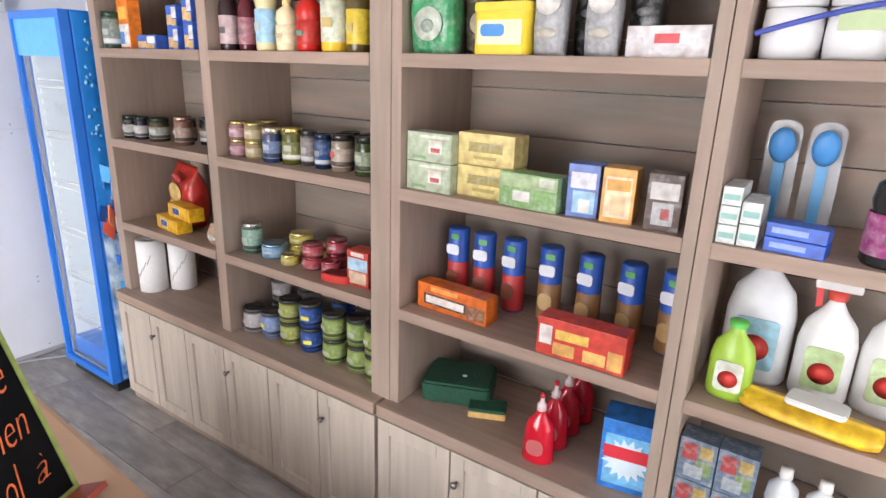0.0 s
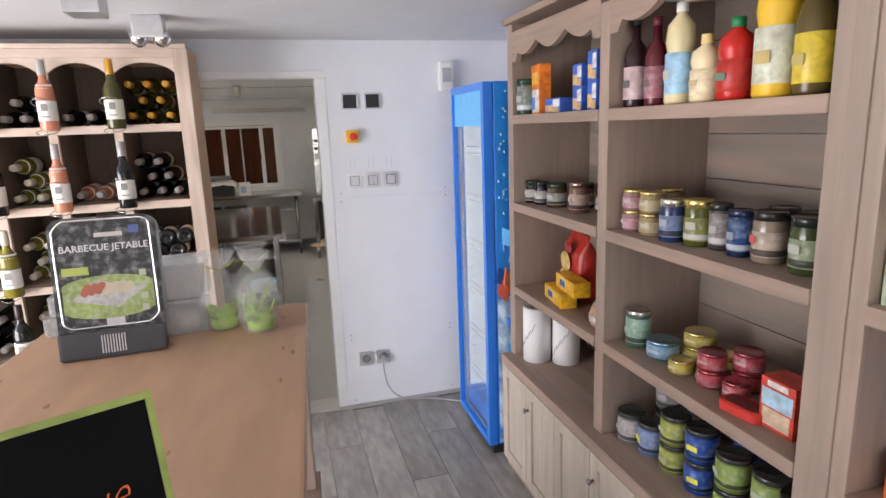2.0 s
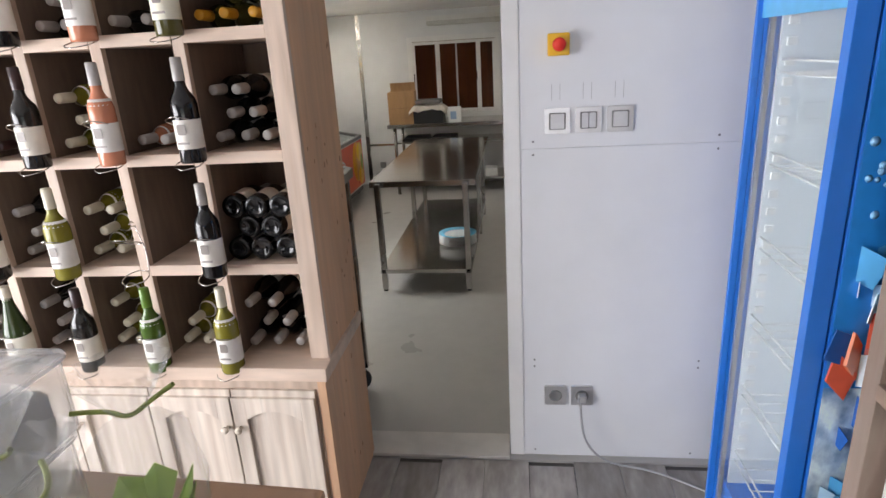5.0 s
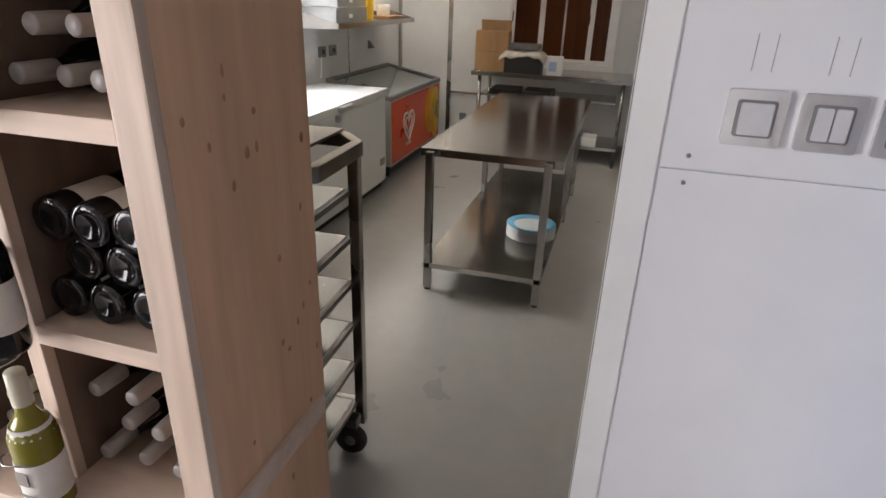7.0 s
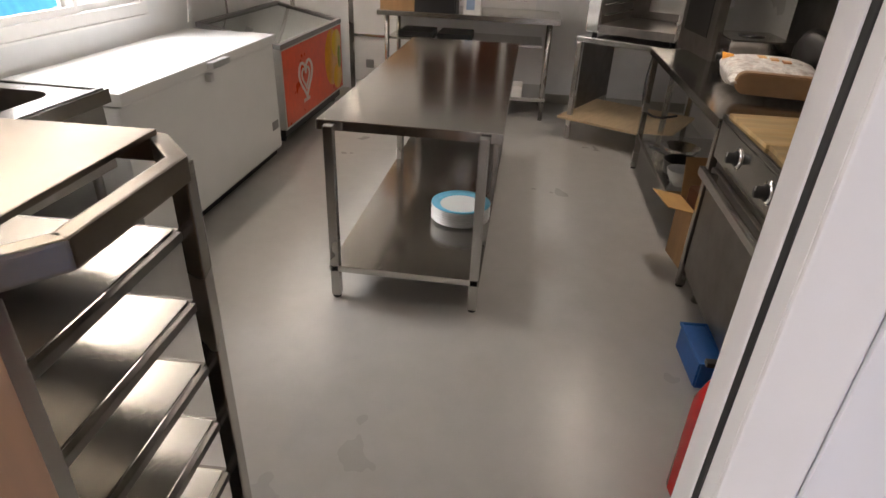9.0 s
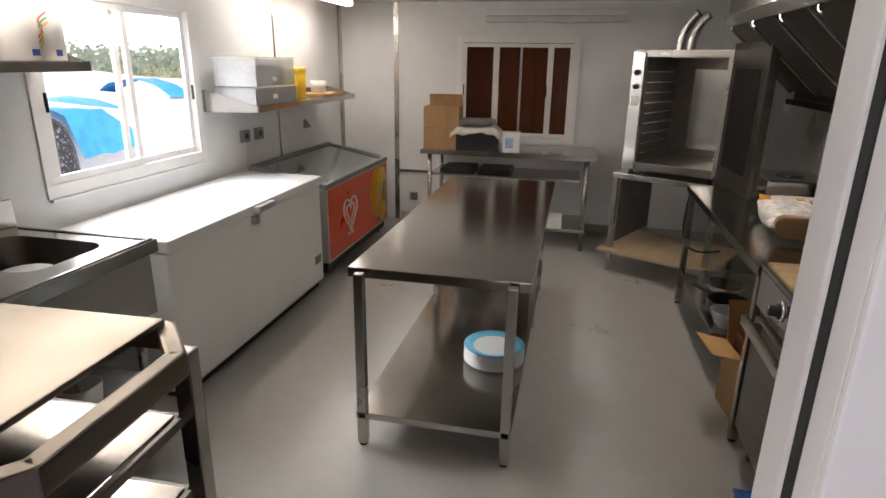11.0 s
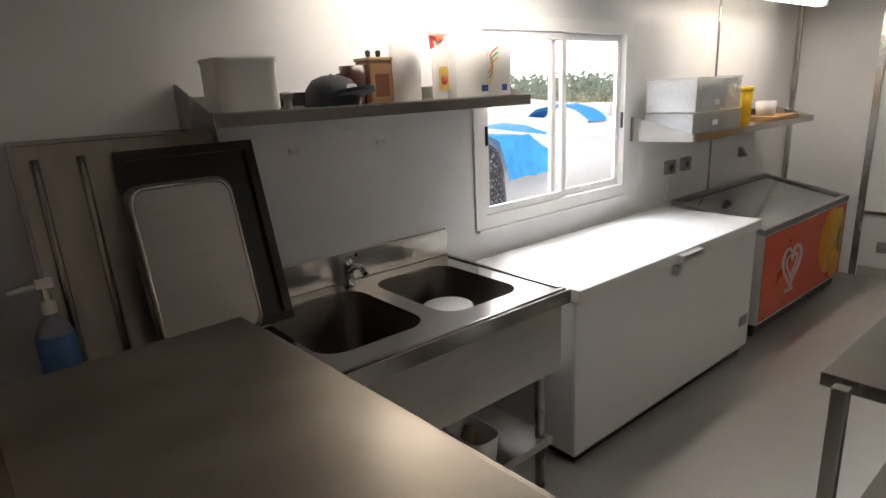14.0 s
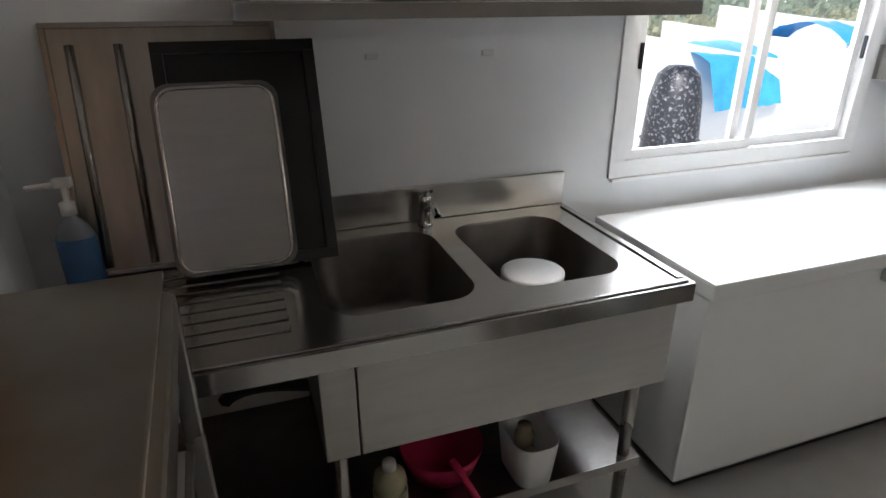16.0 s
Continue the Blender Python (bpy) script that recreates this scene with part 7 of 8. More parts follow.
# ---- kitchen: sink ----
sk = thing("sink_unit", (-4.93, -1.76, 0), "stainless steel double sink with a drainer and an open base", "sink")
M = pose(4.93, 1.76, 0)
SX0, SX1, SY0, SY1, SZT = -5.72, -4.15, -2.135, -1.405, 0.9
BOWLS = ((-5.418, -1.785, 0.375, 0.5), (-4.955, -1.785, 0.4, 0.5))
bm = bmesh.new()
loops = [[(SX0, SY0), (SX1, SY0), (SX1, SY1), (SX0, SY1)]] + [[(cx + x, cy + y) for x, y in rounded(w, d, 0.09, 6)] for cx, cy, w, d in BOWLS]
es = []
for lp in loops:
    vs = [bm.verts.new((x, y, SZT)) for x, y in lp]
    es += [bm.edges.new((vs[i], vs[(i + 1) % len(vs)])) for i in range(len(vs))]
bmesh.ops.triangle_fill(bm, use_beauty=True, edges=es)
bmesh.ops.recalc_face_normals(bm, faces=bm.faces)
for f in bm.faces:
    if f.normal.z < 0:
        f.normal_flip()
part("sink_top", bm, STEEL, sk, "brushed steel top with two bowls", M)
for cx, cy, w, d in BOWLS:
    bm = bmesh.new()
    rings = []
    for sc, z in ((1.0, SZT), (0.985, SZT - 0.01), (0.95, SZT - 0.24), (0.88, SZT - 0.275), (0.7, SZT - 0.285)):
        rings.append([bm.verts.new((cx + x * sc, cy + y * sc, z)) for x, y in rounded(w, d, 0.09, 6)])
    for a, b in zip(rings, rings[1:]):
        for i in range(len(a)):
            bm.faces.new((a[(i + 1) % len(a)], a[i], b[i], b[(i + 1) % len(a)])).smooth = True
    bm.faces.new(rings[-1])
    # bowl darker than the sink top: its shade is put into the colour
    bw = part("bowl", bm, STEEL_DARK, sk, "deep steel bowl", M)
    part("drain", lathe([(0, 0.003), (0.03, 0.003), (0.035, 0.0)], 18, m=M @ pose(cx, cy, SZT - 0.2845)), CHROME, bw)
for q in ((SX0, SX1, SY1 - 0.004, SY1, 0.845, SZT - 0.001), (SX0, SX0 + 0.004, SY0, SY1 - 0.005, 0.845, SZT - 0.001), (SX1 - 0.004, SX1, SY0, SY1 - 0.005, 0.845, SZT - 0.001)):
    part("rim", bx(*q, 0.001), STEEL, sk, "", M)
for q in ((SX0 + 0.012, SX1 - 0.01, SY1 - 0.03, SY1 - 0.012), (SX0 + 0.012, SX0 + 0.03, SY0 + 0.05, SY1 - 0.035)):
    part("bead", bx(*q, SZT + 0.0005, SZT + 0.006, 0.003), STEEL, sk, "", M)
part("splashback", bx(SX0, SX1, SY0, SY0 + 0.015, SZT + 0.0005, SZT + 0.122, 0.003), STEEL_BRUSH, sk, "", M)
part("apron", bx(-5.675, -4.786, -1.428, -1.413, 0.585, 0.8445, 0.003), STEEL_BRUSH, sk, "plain steel apron", M)
part("apron", bx(-4.782, -4.7, -1.428, -1.413, 0.585, 0.8445, 0.003), STEEL_BRUSH, sk, "", M)
part("apron_side", bx(-5.675, -5.66, -2.1, -1.429, 0.585, 0.8445, 0.003), STEEL, sk, "", M)
# this side in darker steel for the shade under the drainer
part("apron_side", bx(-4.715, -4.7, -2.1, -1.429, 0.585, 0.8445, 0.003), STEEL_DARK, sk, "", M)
for k in range(9):
    part("drain_groove", bx(-4.66, -4.3, -1.98 + k * 0.055, -1.96 + k * 0.055, SZT + 0.0005, SZT + 0.004, 0.002), STEEL, sk, "", M)
for x in (-5.62, -4.74, -4.2):
    for y in (-1.475, -2.06):
        lg = part("leg", lathe([(0, 0), (0.02, 0), (0.02, 0.843), (0, 0.843)], 14, m=M @ pose(x, y, 0)), STEEL_UP, sk)
# shelf colour darkened in place of the shade beneath the sink
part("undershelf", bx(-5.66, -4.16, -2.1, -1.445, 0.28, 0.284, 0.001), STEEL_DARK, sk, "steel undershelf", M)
part("undershelf_lip", bx(-5.66, -4.16, -1.445, -1.442, 0.25, 0.284), STEEL_BRUSH, sk, "", M)
part("waste_pipe", wire([(-4.95, -1.8, 0.6), (-4.95, -1.8, 0.5), (-4.85, -1.85, 0.48), (-4.5, -1.95, 0.5), (-4.45, -1.98, 0.42)], 0.025), BLACK, sk, "black waste pipe", M)
tp = thing("kitchen_tap", (-5.165, -2.075, SZT), "chrome mixer tap at the back of the sink", "tap")
part("body", lathe([(0, 0), (0.026, 0), (0.022, 0.01), (0.02, 0.07), (0.023, 0.085), (0.022, 0.105), (0, 0.112)], 20), CHROME, tp)
part("spout", wire([(0, 0, 0.05), (0.0, 0.05, 0.09), (0.0, 0.1, 0.1), (0.0, 0.13, 0.075)], 0.013), CHROME, tp)
part("lever", wire([(0, 0, 0.108), (0, 0.02, 0.13), (0, 0.07, 0.14)], 0.007), CHROME, tp)
solid("plastic_bowl", lathe([(0, 0), (0.085, 0), (0.1, 0.2), (0.1, 0.206), (0.09, 0.21), (0, 0.208)], 28), WHITE_PLASTIC, "white plastic pot with its lid, in the sink bowl", "pot", loc=(-5.42, -1.77, SZT - 0.285))
# trays leaning against the wall behind the drainer
o = thing("baking_sheet", (-4.45, -1.98, SZT + 0.004), "large ribbed steel sheet leaning on the wall", "tray", rx=12.5)
o.matrix_world = pose(-4.45, -1.985, SZT + 0.006, 13, 0, 0)
part("sheet", bx(-0.285, 0.285, -0.004, 0.0, 0, 0.66, 0.001), surf("stained_sheet", (0.46, 0.42, 0.36), 0.36, 1.0, var=0.2, scale=9, bump=0.04, stretch=(2, 2, 0.4)), o)
part("rim", frame_rect(0.58, 0.665, 0.014, 0.022), STEEL_WORN, o, "", pose(0, 0.004, 0.332))
for x in (0.23, 0.115):
    part("rib", lathe([(0, 0.02), (0.012, 0.02), (0.012, 0.61), (0, 0.61)], 10, m=pose(x, 0.002, 0)), STEEL_WORN, o)
o = thing("black_baking_tray", (-4.625, -1.9, SZT), "black enamelled baking tray leaning on the sheet", "tray")
o.matrix_world = pose(-4.625, -1.905, SZT + 0.006, 17, 0, 0)
part("tray", slab(rounded(0.42, 0.62, 0.02), 0, 0.006, pose(0, 0.0, 0.31, 90, 0, 0)), BLACK_ENAMEL, o)
part("rim", frame_rect(0.425, 0.625, 0.03, 0.018), BLACK_ENAMEL, o, "", pose(0, 0.006, 0.312))
o = thing("steel_baking_tray", (-4.56, -1.8, SZT), "steel roasting tray with rounded corners, leaning", "tray")
o.matrix_world = pose(-4.56, -1.845, SZT + 0.006, 17, 0, 0)
part("tray", slab(rounded(0.3, 0.49, 0.045), 0, 0.025, pose(0, 0.018, 0.27, 90, 0, 0), 0.008), STEEL_BRUSH, o)
# dark rim stands for the shaded surround, bright wire for the edge highlight
part("rim", slab(rounded(0.322, 0.512, 0.05), 0, 0.003, pose(0, -0.008, 0.272, 90, 0, 0)), STEEL_DARK, o)
part("bead", wire([(x, 0.019, z + 0.27) for x, z in rounded(0.29, 0.48, 0.045, 4)], 0.006, closed=True), STEEL, o, "bright wire drawn as the edge's highlight")
o = thing("soap_dispenser", (-4.17, -1.9, SZT), "clear pump bottle of blue hand gel", "bottle")
o.matrix_world = pose(-4.165, -1.96, SZT) @ Matrix.Diagonal((1.1, 1.1, 1.16, 1))
part("body", lathe([(0, 0), (0.04, 0), (0.043, 0.008), (0.043, 0.12), (0.03, 0.15), (0.014, 0.165), (0.014, 0.175), (0, 0.175)], 20, m=Matrix.Diagonal((1, 0.75, 1, 1))), paint(0.22, 0.25, 0.3, 0.12), o)
part("label", lathe([(0.0435, 0.008), (0.0445, 0.009), (0.0445, 0.118), (0.0435, 0.119)], 20, m=Matrix.Diagonal((1, 0.75, 1, 1))), paint(0.05, 0.14, 0.33), o, "blue printed label")
part("collar", lathe([(0, 0.172), (0.017, 0.172), (0.017, 0.2), (0.006, 0.203), (0.006, 0.235), (0, 0.235)], 14), WHITE_PLASTIC, o)
part("pump", wire([(-0.01, 0, 0.24), (0.03, 0, 0.243), (0.075, 0.0, 0.238)], 0.0065), WHITE_PLASTIC, o)
part("pump_head", bx(-0.02, 0.018, -0.012, 0.012, 0.234, 0.256, 0.005), WHITE_PLASTIC, o)
# things on the undershelf
o = thing("cutlery_pot", (-5.3, -1.52, 0.284), "white plastic basket holding small jars", "basket")
bm = bmesh.new()
rings = [[bm.verts.new((x * s, y * s, z)) for x, y in rounded(0.14, 0.2, 0.05, 5)] for s, z in ((0.82, 0.0), (1.0, 0.15), (0.95, 0.15), (0.79, 0.006))]
for a, b in zip(rings, rings[1:]):
    for i in range(len(a)):
        bm.faces.new((a[i], a[(i + 1) % len(a)], b[(i + 1) % len(a)], b[i])).smooth = True
bm.faces.new(rings[0][::-1])
bm.faces.new(rings[-1])
part("basket", bm, WHITE_PLASTIC, o)
part("jar", lathe([(0, 0.007), (0.03, 0.007), (0.03, 0.12), (0.022, 0.13), (0.022, 0.15), (0, 0.152)], 16, m=pose(0.0, -0.02, 0)), paint(0.3, 0.24, 0.15, 0.2), o)
part("jar", lathe([(0, 0.007), (0.026, 0.007), (0.026, 0.1), (0, 0.102)], 16, m=pose(0.01, 0.045, 0)), paint(0.4, 0.33, 0.22, 0.3), o)
o = thing("pink_basin", (-5.06, -1.62, 0.284), "bright pink plastic dustpan and basin under the sink", "basin")
part("basin", lathe([(0, 0), (0.1, 0), (0.13, 0.09), (0.125, 0.09), (0.096, 0.006), (0, 0.006)], 26), paint(0.5, 0.02, 0.1), o)
part("brush_handle", wire([(0.0, 0.1, 0.1), (-0.02, 0.16, 0.08), (-0.04, 0.2, 0.03)], 0.013), paint(0.55, 0.02, 0.1), o)
flask("washing_liquid", "pale yellow soap bottle with a white pump under the sink", "bottle", -4.87, -1.5, 0.284, squeezy(0.048, 0.17), (0.5, 0.47, 0.3), W, (0.55, 0.52, 0.36))

# ---- kitchen: tray trolley ----
tr = thing("tray_trolley", (-4.25, -0.765, 0), "stainless steel tray trolley with a worn top and six shelves", "trolley", "", 2.5)
TX, TT = 0.224, 1.19
part("top_sheet", bx(-0.226, 0.22, -0.52, 0.378, TT - 0.01, TT, 0.003), STEEL_TOP, tr, "worn stained steel top")
cham = [(-0.228, -0.44), (-0.15, -0.515), (0.15, -0.515), (0.228, -0.44), (0.228, 0.378), (0.138, 0.457), (-0.138, 0.457), (-0.228, 0.378)]
for (xa, ya), (xb, yb) in zip(cham, cham[1:] + cham[:1]):
    n = math.hypot(xb - xa, yb - ya)
    part("top_rail", bx(-0.006, n + 0.006, -0.016, 0.016, TT - 0.055, TT - 0.012, 0.005, m=pose(xa, ya, 0, 0, 0, math.degrees(math.atan2(yb - ya, xb - xa)))), STEEL_TOP, tr, "flat steel top rail")
for sx in (-1, 1):
    for y in (-0.49, 0.41):
        part("post", bx(sx * TX - 0.017, sx * TX + 0.017, y - 0.017, y + 0.017, 0.1, TT - 0.056, 0.004), STEEL_UP, tr)
    part("foot_rail", bx(sx * TX - 0.017, sx * TX + 0.017, -0.47, 0.39, 0.165, 0.2, 0.004), STEEL_UP, tr)
for z in (1.008, 0.85, 0.69, 0.53, 0.37, 0.205):
    sh = part("tray_shelf", bx(-TX + 0.018, TX - 0.018, -0.47, 0.385, z - 0.003, z, 0.001), STEEL_WORN, tr, "flat steel tray")
    for sx in (-1, 1):
        part("runner", bx(sx * (TX - 0.018) - 0.012, sx * (TX - 0.018) + 0.012, -0.47, 0.39, z - 0.024, z - 0.0035, 0.002), STEEL_DARK, sh)
    part("end_bar", bx(-TX + 0.018, TX - 0.018, 0.386, 0.4, z - 0.022, z - 0.004, 0.002), STEEL_DARK, sh)
for sx in (-1, 1):
    for y in (-0.45, 0.39):
        w = part("wheel", lathe([(0.02, -0.016), (0.055, -0.016), (0.06, -0.008), (0.06, 0.008), (0.055, 0.016), (0.02, 0.016)], 20, m=pose(sx * 0.17, y, 0.06, 0, 90, 0)), RUBBER, tr, "black castor wheel")
        part("hub", lathe([(0, -0.017), (0.022, -0.017), (0.022, 0.017), (0, 0.017)], 14, m=pose(sx * 0.17, y, 0.06, 0, 90, 0)), GREY, w)
        part("fork", bx(sx * 0.17 - 0.022, sx * 0.17 + 0.022, y - 0.03, y + 0.03, 0.122, 0.163, 0.004), STEEL_DARK, w)

# ---- kitchen: cooking side ----
st = thing("cooking_range", (-5.6, 1.435, 0), "heavy steel cooking range with a dark oven door and knobs", "stove")
part("body", bx(-0.53, 0.53, -0.36, 0.36, 0.1, 0.855, 0.006), STEEL_DARK, st)
part("hob_top", bx(-0.535, 0.535, -0.385, 0.365, 0.8555, 0.88, 0.006), STEEL, st)
part("control_panel", bx(-0.53, 0.53, -0.382, -0.3605, 0.7, 0.853, 0.004), STEEL, st)
for x in (-0.25, 0.085):
    part("bezel", lathe([(0, 0), (0.043, 0), (0.04, 0.0055), (0, 0.0056)], 22, m=pose(x, -0.3822, 0.785, 90, 0, 0)), CHROME, st, "shiny knob plate")
    kn = part("knob", lathe([(0, 0), (0.03, 0), (0.03, 0.006), (0.022, 0.01), (0.02, 0.036), (0, 0.038)], 18, m=pose(x, -0.388, 0.785, 90, 0, 0)), BLACK, st, "black control knob")
    part("mark", bx(x - 0.003, x + 0.003, -0.4255, -0.423, 0.785, 0.805), WHITE_PLASTIC, kn)
dr = part("oven_door", bx(-0.5, 0.5, -0.384, -0.3605, 0.15, 0.66, 0.006), STEEL_DARK, st, "dark steel oven door")
part("handle", bx(-0.49, 0.45, -0.44, -0.415, 0.625, 0.665, 0.008), STEEL, dr, "long flat steel handle")
for x in (-0.42, 0.38):
    part("handle_stay", bx(x, x + 0.03, -0.416, -0.3845, 0.63, 0.66, 0.003), STEEL, dr)
for sx in (-1, 1):
    for sy in (-1, 1):
        part("foot", lathe([(0, 0), (0.025, 0), (0.02, 0.1), (0, 0.1)], 12, m=pose(sx * 0.47, sy * 0.3, 0)), STEEL_DARK, st)
WOODB = surf("scrubbed_board", (0.62, 0.45, 0.22), 0.6, var=0.25, scale=14, bump=0.1, stretch=(3, 0.5, 1), second=(0.5, 0.33, 0.14), amount=0.5)
solid("wooden_board", bx(-0.2, 0.2, -0.37, 0.33, 0, 0.016, 0.004), WOODB, "greasy yellow wooden board lying on the range", "board", "boards on the range", loc=(-5.9, 1.435, 0.88), rz=2)
solid("wooden_board", bx(-0.2, 0.2, -0.36, 0.33, 0, 0.016, 0.004), WOODB, "stained yellow wooden board lying on the range", "board", "boards on the range", loc=(-5.47, 1.435, 0.88), rz=-2)
o = pouch("flour_sack", "white paper sack with orange print, lying folded open", "sack", -6.78, 1.4, 0.925, 0.42, 0.15, 0.56, (0.76, 0.745, 0.72), (), seed=44)
o.matrix_world = Matrix(((0.17, 0, 0.985, -7.06), (0.985, 0, -0.17, 1.47), (0, 1, 0, 0.928), (0, 0, 0, 1)))
part("print", lathe([(0, 0.004), (1, 0.002), (1.02, 0)], 4, m=pose(-0.185, 0.035, 0.16, 0, -62, 0) @ rot(20, 0, 45) @ Matrix.Diagonal((0.05, 0.05, 1, 1))), paint(0.85, 0.36, 0.03), o, "orange printed square")
for k in range(3):
    part("print", bx(-0.06 + 0.05 * k, -0.025 + 0.05 * k, 0.07, 0.0775, 0.2 + 0.05 * k, 0.27 + 0.04 * k), paint(0.8, 0.5 - 0.05 * k, 0.2), o, "faded orange print")
part("open_mouth", slab(rounded(0.36, 0.1, 0.045), 0.5, 0.566, None, 0.006), paint(0.34, 0.2, 0.1), o, "brown paper lining")
o = thing("waffle_iron", (-7.45, 1.52, 0.85), "steel counter appliance with a round opening on top", "appliance")
part("body", bx(-0.2, 0.2, -0.17, 0.17, 0, 0.17, 0.01), STEEL, o)
part("opening", lathe([(0, 0), (0.07, 0), (0.074, 0.004), (0, 0.005)], 24, m=pose(0, 0, 0.17)), BLACK, o, "round dark opening")
part("knob", lathe([(0, 0), (0.02, 0), (0.018, 0.03), (0, 0.032)], 14, m=pose(0.1, -0.17, 0.06, 90, 0, 0)), BLACK, o)
o = thing("frying_pan", (-6.95, 1.66, 0.85), "dark frying pan propped on the steel wall", "pan")
o.matrix_world = pose(-6.95, 1.66, 0.98, -75, 0, 20)
part("pan", lathe([(0, 0), (0.12, 0), (0.15, 0.045), (0.146, 0.045), (0.118, 0.004), (0, 0.004)], 30), BLACK_ENAMEL, o)
part("handle", bx(-0.015, 0.015, 0.145, 0.34, 0.03, 0.045, 0.006), BLACK, o)
o = thing("wall_steel_lining", (-6.3, RIGHT_Y, 0.85), "dark stained steel lining of the wall behind the range", "wall lining", kind="structure")
part("sheet", bx(-1.35, 1.35, -0.008, -0.001, 0.0, 0.62), STEEL_DARK, o)
# hood
hd = thing("extractor_hood", (-6.3, 1.4, KIT_Z), "sloping steel extractor hood with rows of filters", "extractor hood")
part("canopy", slab([(-0.22, -0.001), (0.395, -0.001), (0.395, -0.72), (0.25, -0.74), (0.25, -0.7), (-0.2, -0.28), (-0.22, -0.28)], -1.75, 1.6, rot(90, 0, 90)), STEEL_DARK, hd)
part("front_rail", bx(-1.75, 1.6, -0.25, -0.2205, -0.31, -0.24, 0.006), STEEL, hd)
part("gutter", bx(-1.74, 1.59, 0.2, 0.249, -0.775, -0.741, 0.005), STEEL, hd)
ang = math.degrees(math.atan2(0.42, 0.45))
for k in range(7):
    x = -1.7 + k * 0.47
    f = part("filter", bx(0.0, 0.44, 0.0, 0.56, -0.012, 0.0, 0.003, m=pose(x, -0.195, -0.292, -ang, 0, 0)), STEEL_DARK, hd, "greasy steel filter")
    part("filter_rib", bx(-0.022, -0.006, 0.0, 0.58, -0.03, 0.0, 0.003, m=pose(x, -0.195, -0.292, -ang, 0, 0)), STEEL, f)
    part("filter_hook", wire([(x + 0.2, -0.24, -0.31), (x + 0.21, -0.25, -0.34), (x + 0.24, -0.24, -0.345)], 0.006), CHROME, f)
# box and pans under the side table
o = thing("cardboard_box", (-6.47, 1.23, 0.0), "opened brown cardboard box with its flaps out, under the table", "box", "", 8)
bm = bmesh.new()
for q in ((-0.12, 0.12, -0.13, -0.125), (-0.12, 0.12, 0.125, 0.13), (-0.12, -0.115, -0.125, 0.125), (0.115, 0.12, -0.125, 0.125)):
    box(bm, *q, 0.0, 0.33)
box(bm, -0.12, 0.12, -0.13, 0.13, 0.0, 0.005)
part("carton", bm, CARD, o)
part("flap", bx(-0.115, 0.115, 0, 0.15, 0, 0.004, m=pose(0, -0.128, 0.33, 0, 0, 0) @ rot(0, 0, 180) @ rot(12, 0, 0)), surf("pale_card", (0.6, 0.36, 0.13), 0.8, var=0.1), o, "open pale flap")
part("flap", bx(-0.004, 0.0, -0.12, 0.12, 0, 0.2, m=pose(-0.118, 0, 0.33, 0, -14, 0)), CARD, o, "upright flap")
part("paper_lining", bx(-0.1, 0.1, -0.1, 0.1, 0.2, 0.4, 0.02), surf("brown_paper", (0.16, 0.06, 0.03), 0.8, var=0.2), o, "dark brown paper lining")
o = thing("saucepan", (-7.05, 1.2, 0.281), "dark pan with a handle on the undershelf", "pan")
part("pan", lathe([(0, 0), (0.1, 0), (0.115, 0.08), (0.11, 0.08), (0.097, 0.005), (0, 0.005)], 24), BLACK_ENAMEL, o)
part("handle", bx(-0.012, 0.012, -0.3, -0.11, 0.06, 0.075, 0.004, m=rot(0, 0, -60)), BLACK, o)
o = thing("glass_jar", (-6.86, 1.15, 0.281), "clear glass bowl on the undershelf", "bowl")
part("bowl", lathe([(0, 0), (0.05, 0), (0.085, 0.09), (0.08, 0.09), (0.047, 0.006), (0, 0.006)], 22), CLEAR, o)
solid("steel_bowl", lathe([(0, 0), (0.07, 0), (0.12, 0.07), (0.115, 0.07), (0.067, 0.004), (0, 0.004)], 24), STEEL, "steel bowl on the undershelf", "bowl", loc=(-7.35, 1.25, 0.281))
# convection oven on its stand
ov = thing("convection_oven", (-8.6, 1.12, 0.85), "steel convection oven with its door standing open", "oven", "", -28)
OM = rot(0, 0, 90)
W2, D2, H2 = 0.35, 0.34, 0.88
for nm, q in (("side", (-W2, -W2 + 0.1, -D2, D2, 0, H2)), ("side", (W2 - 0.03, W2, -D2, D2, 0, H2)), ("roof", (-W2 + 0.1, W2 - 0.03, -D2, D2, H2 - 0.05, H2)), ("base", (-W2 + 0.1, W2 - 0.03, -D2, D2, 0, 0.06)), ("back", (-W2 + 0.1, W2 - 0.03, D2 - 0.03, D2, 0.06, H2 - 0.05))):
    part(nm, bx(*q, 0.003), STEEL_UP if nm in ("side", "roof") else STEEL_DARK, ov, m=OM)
# lining, back and base are darker than the oven's casing
part("lining", bx(-W2 + 0.1005, -W2 + 0.104, -D2 + 0.01, D2 - 0.031, 0.061, H2 - 0.051), STEEL_DARK, ov, "dark inner wall", OM)
part("control_strip", bx(-W2, -W2 + 0.095, -D2 - 0.012, -D2 - 0.0005, 0.01, H2 - 0.01, 0.004), STEEL, ov, m=OM)
for z in (0.62, 0.72):
    part("knob", lathe([(0, 0), (0.022, 0), (0.018, 0.025), (0, 0.026)], 14, m=OM @ pose(-W2 + 0.047, -D2 - 0.012, z, 90, 0, 0)), BLACK, ov)
part("tag", bx(-W2 + 0.02, -W2 + 0.075, -D2 - 0.016, -D2 - 0.0125, 0.48, 0.55), WHITE_PLASTIC, ov, m=OM)
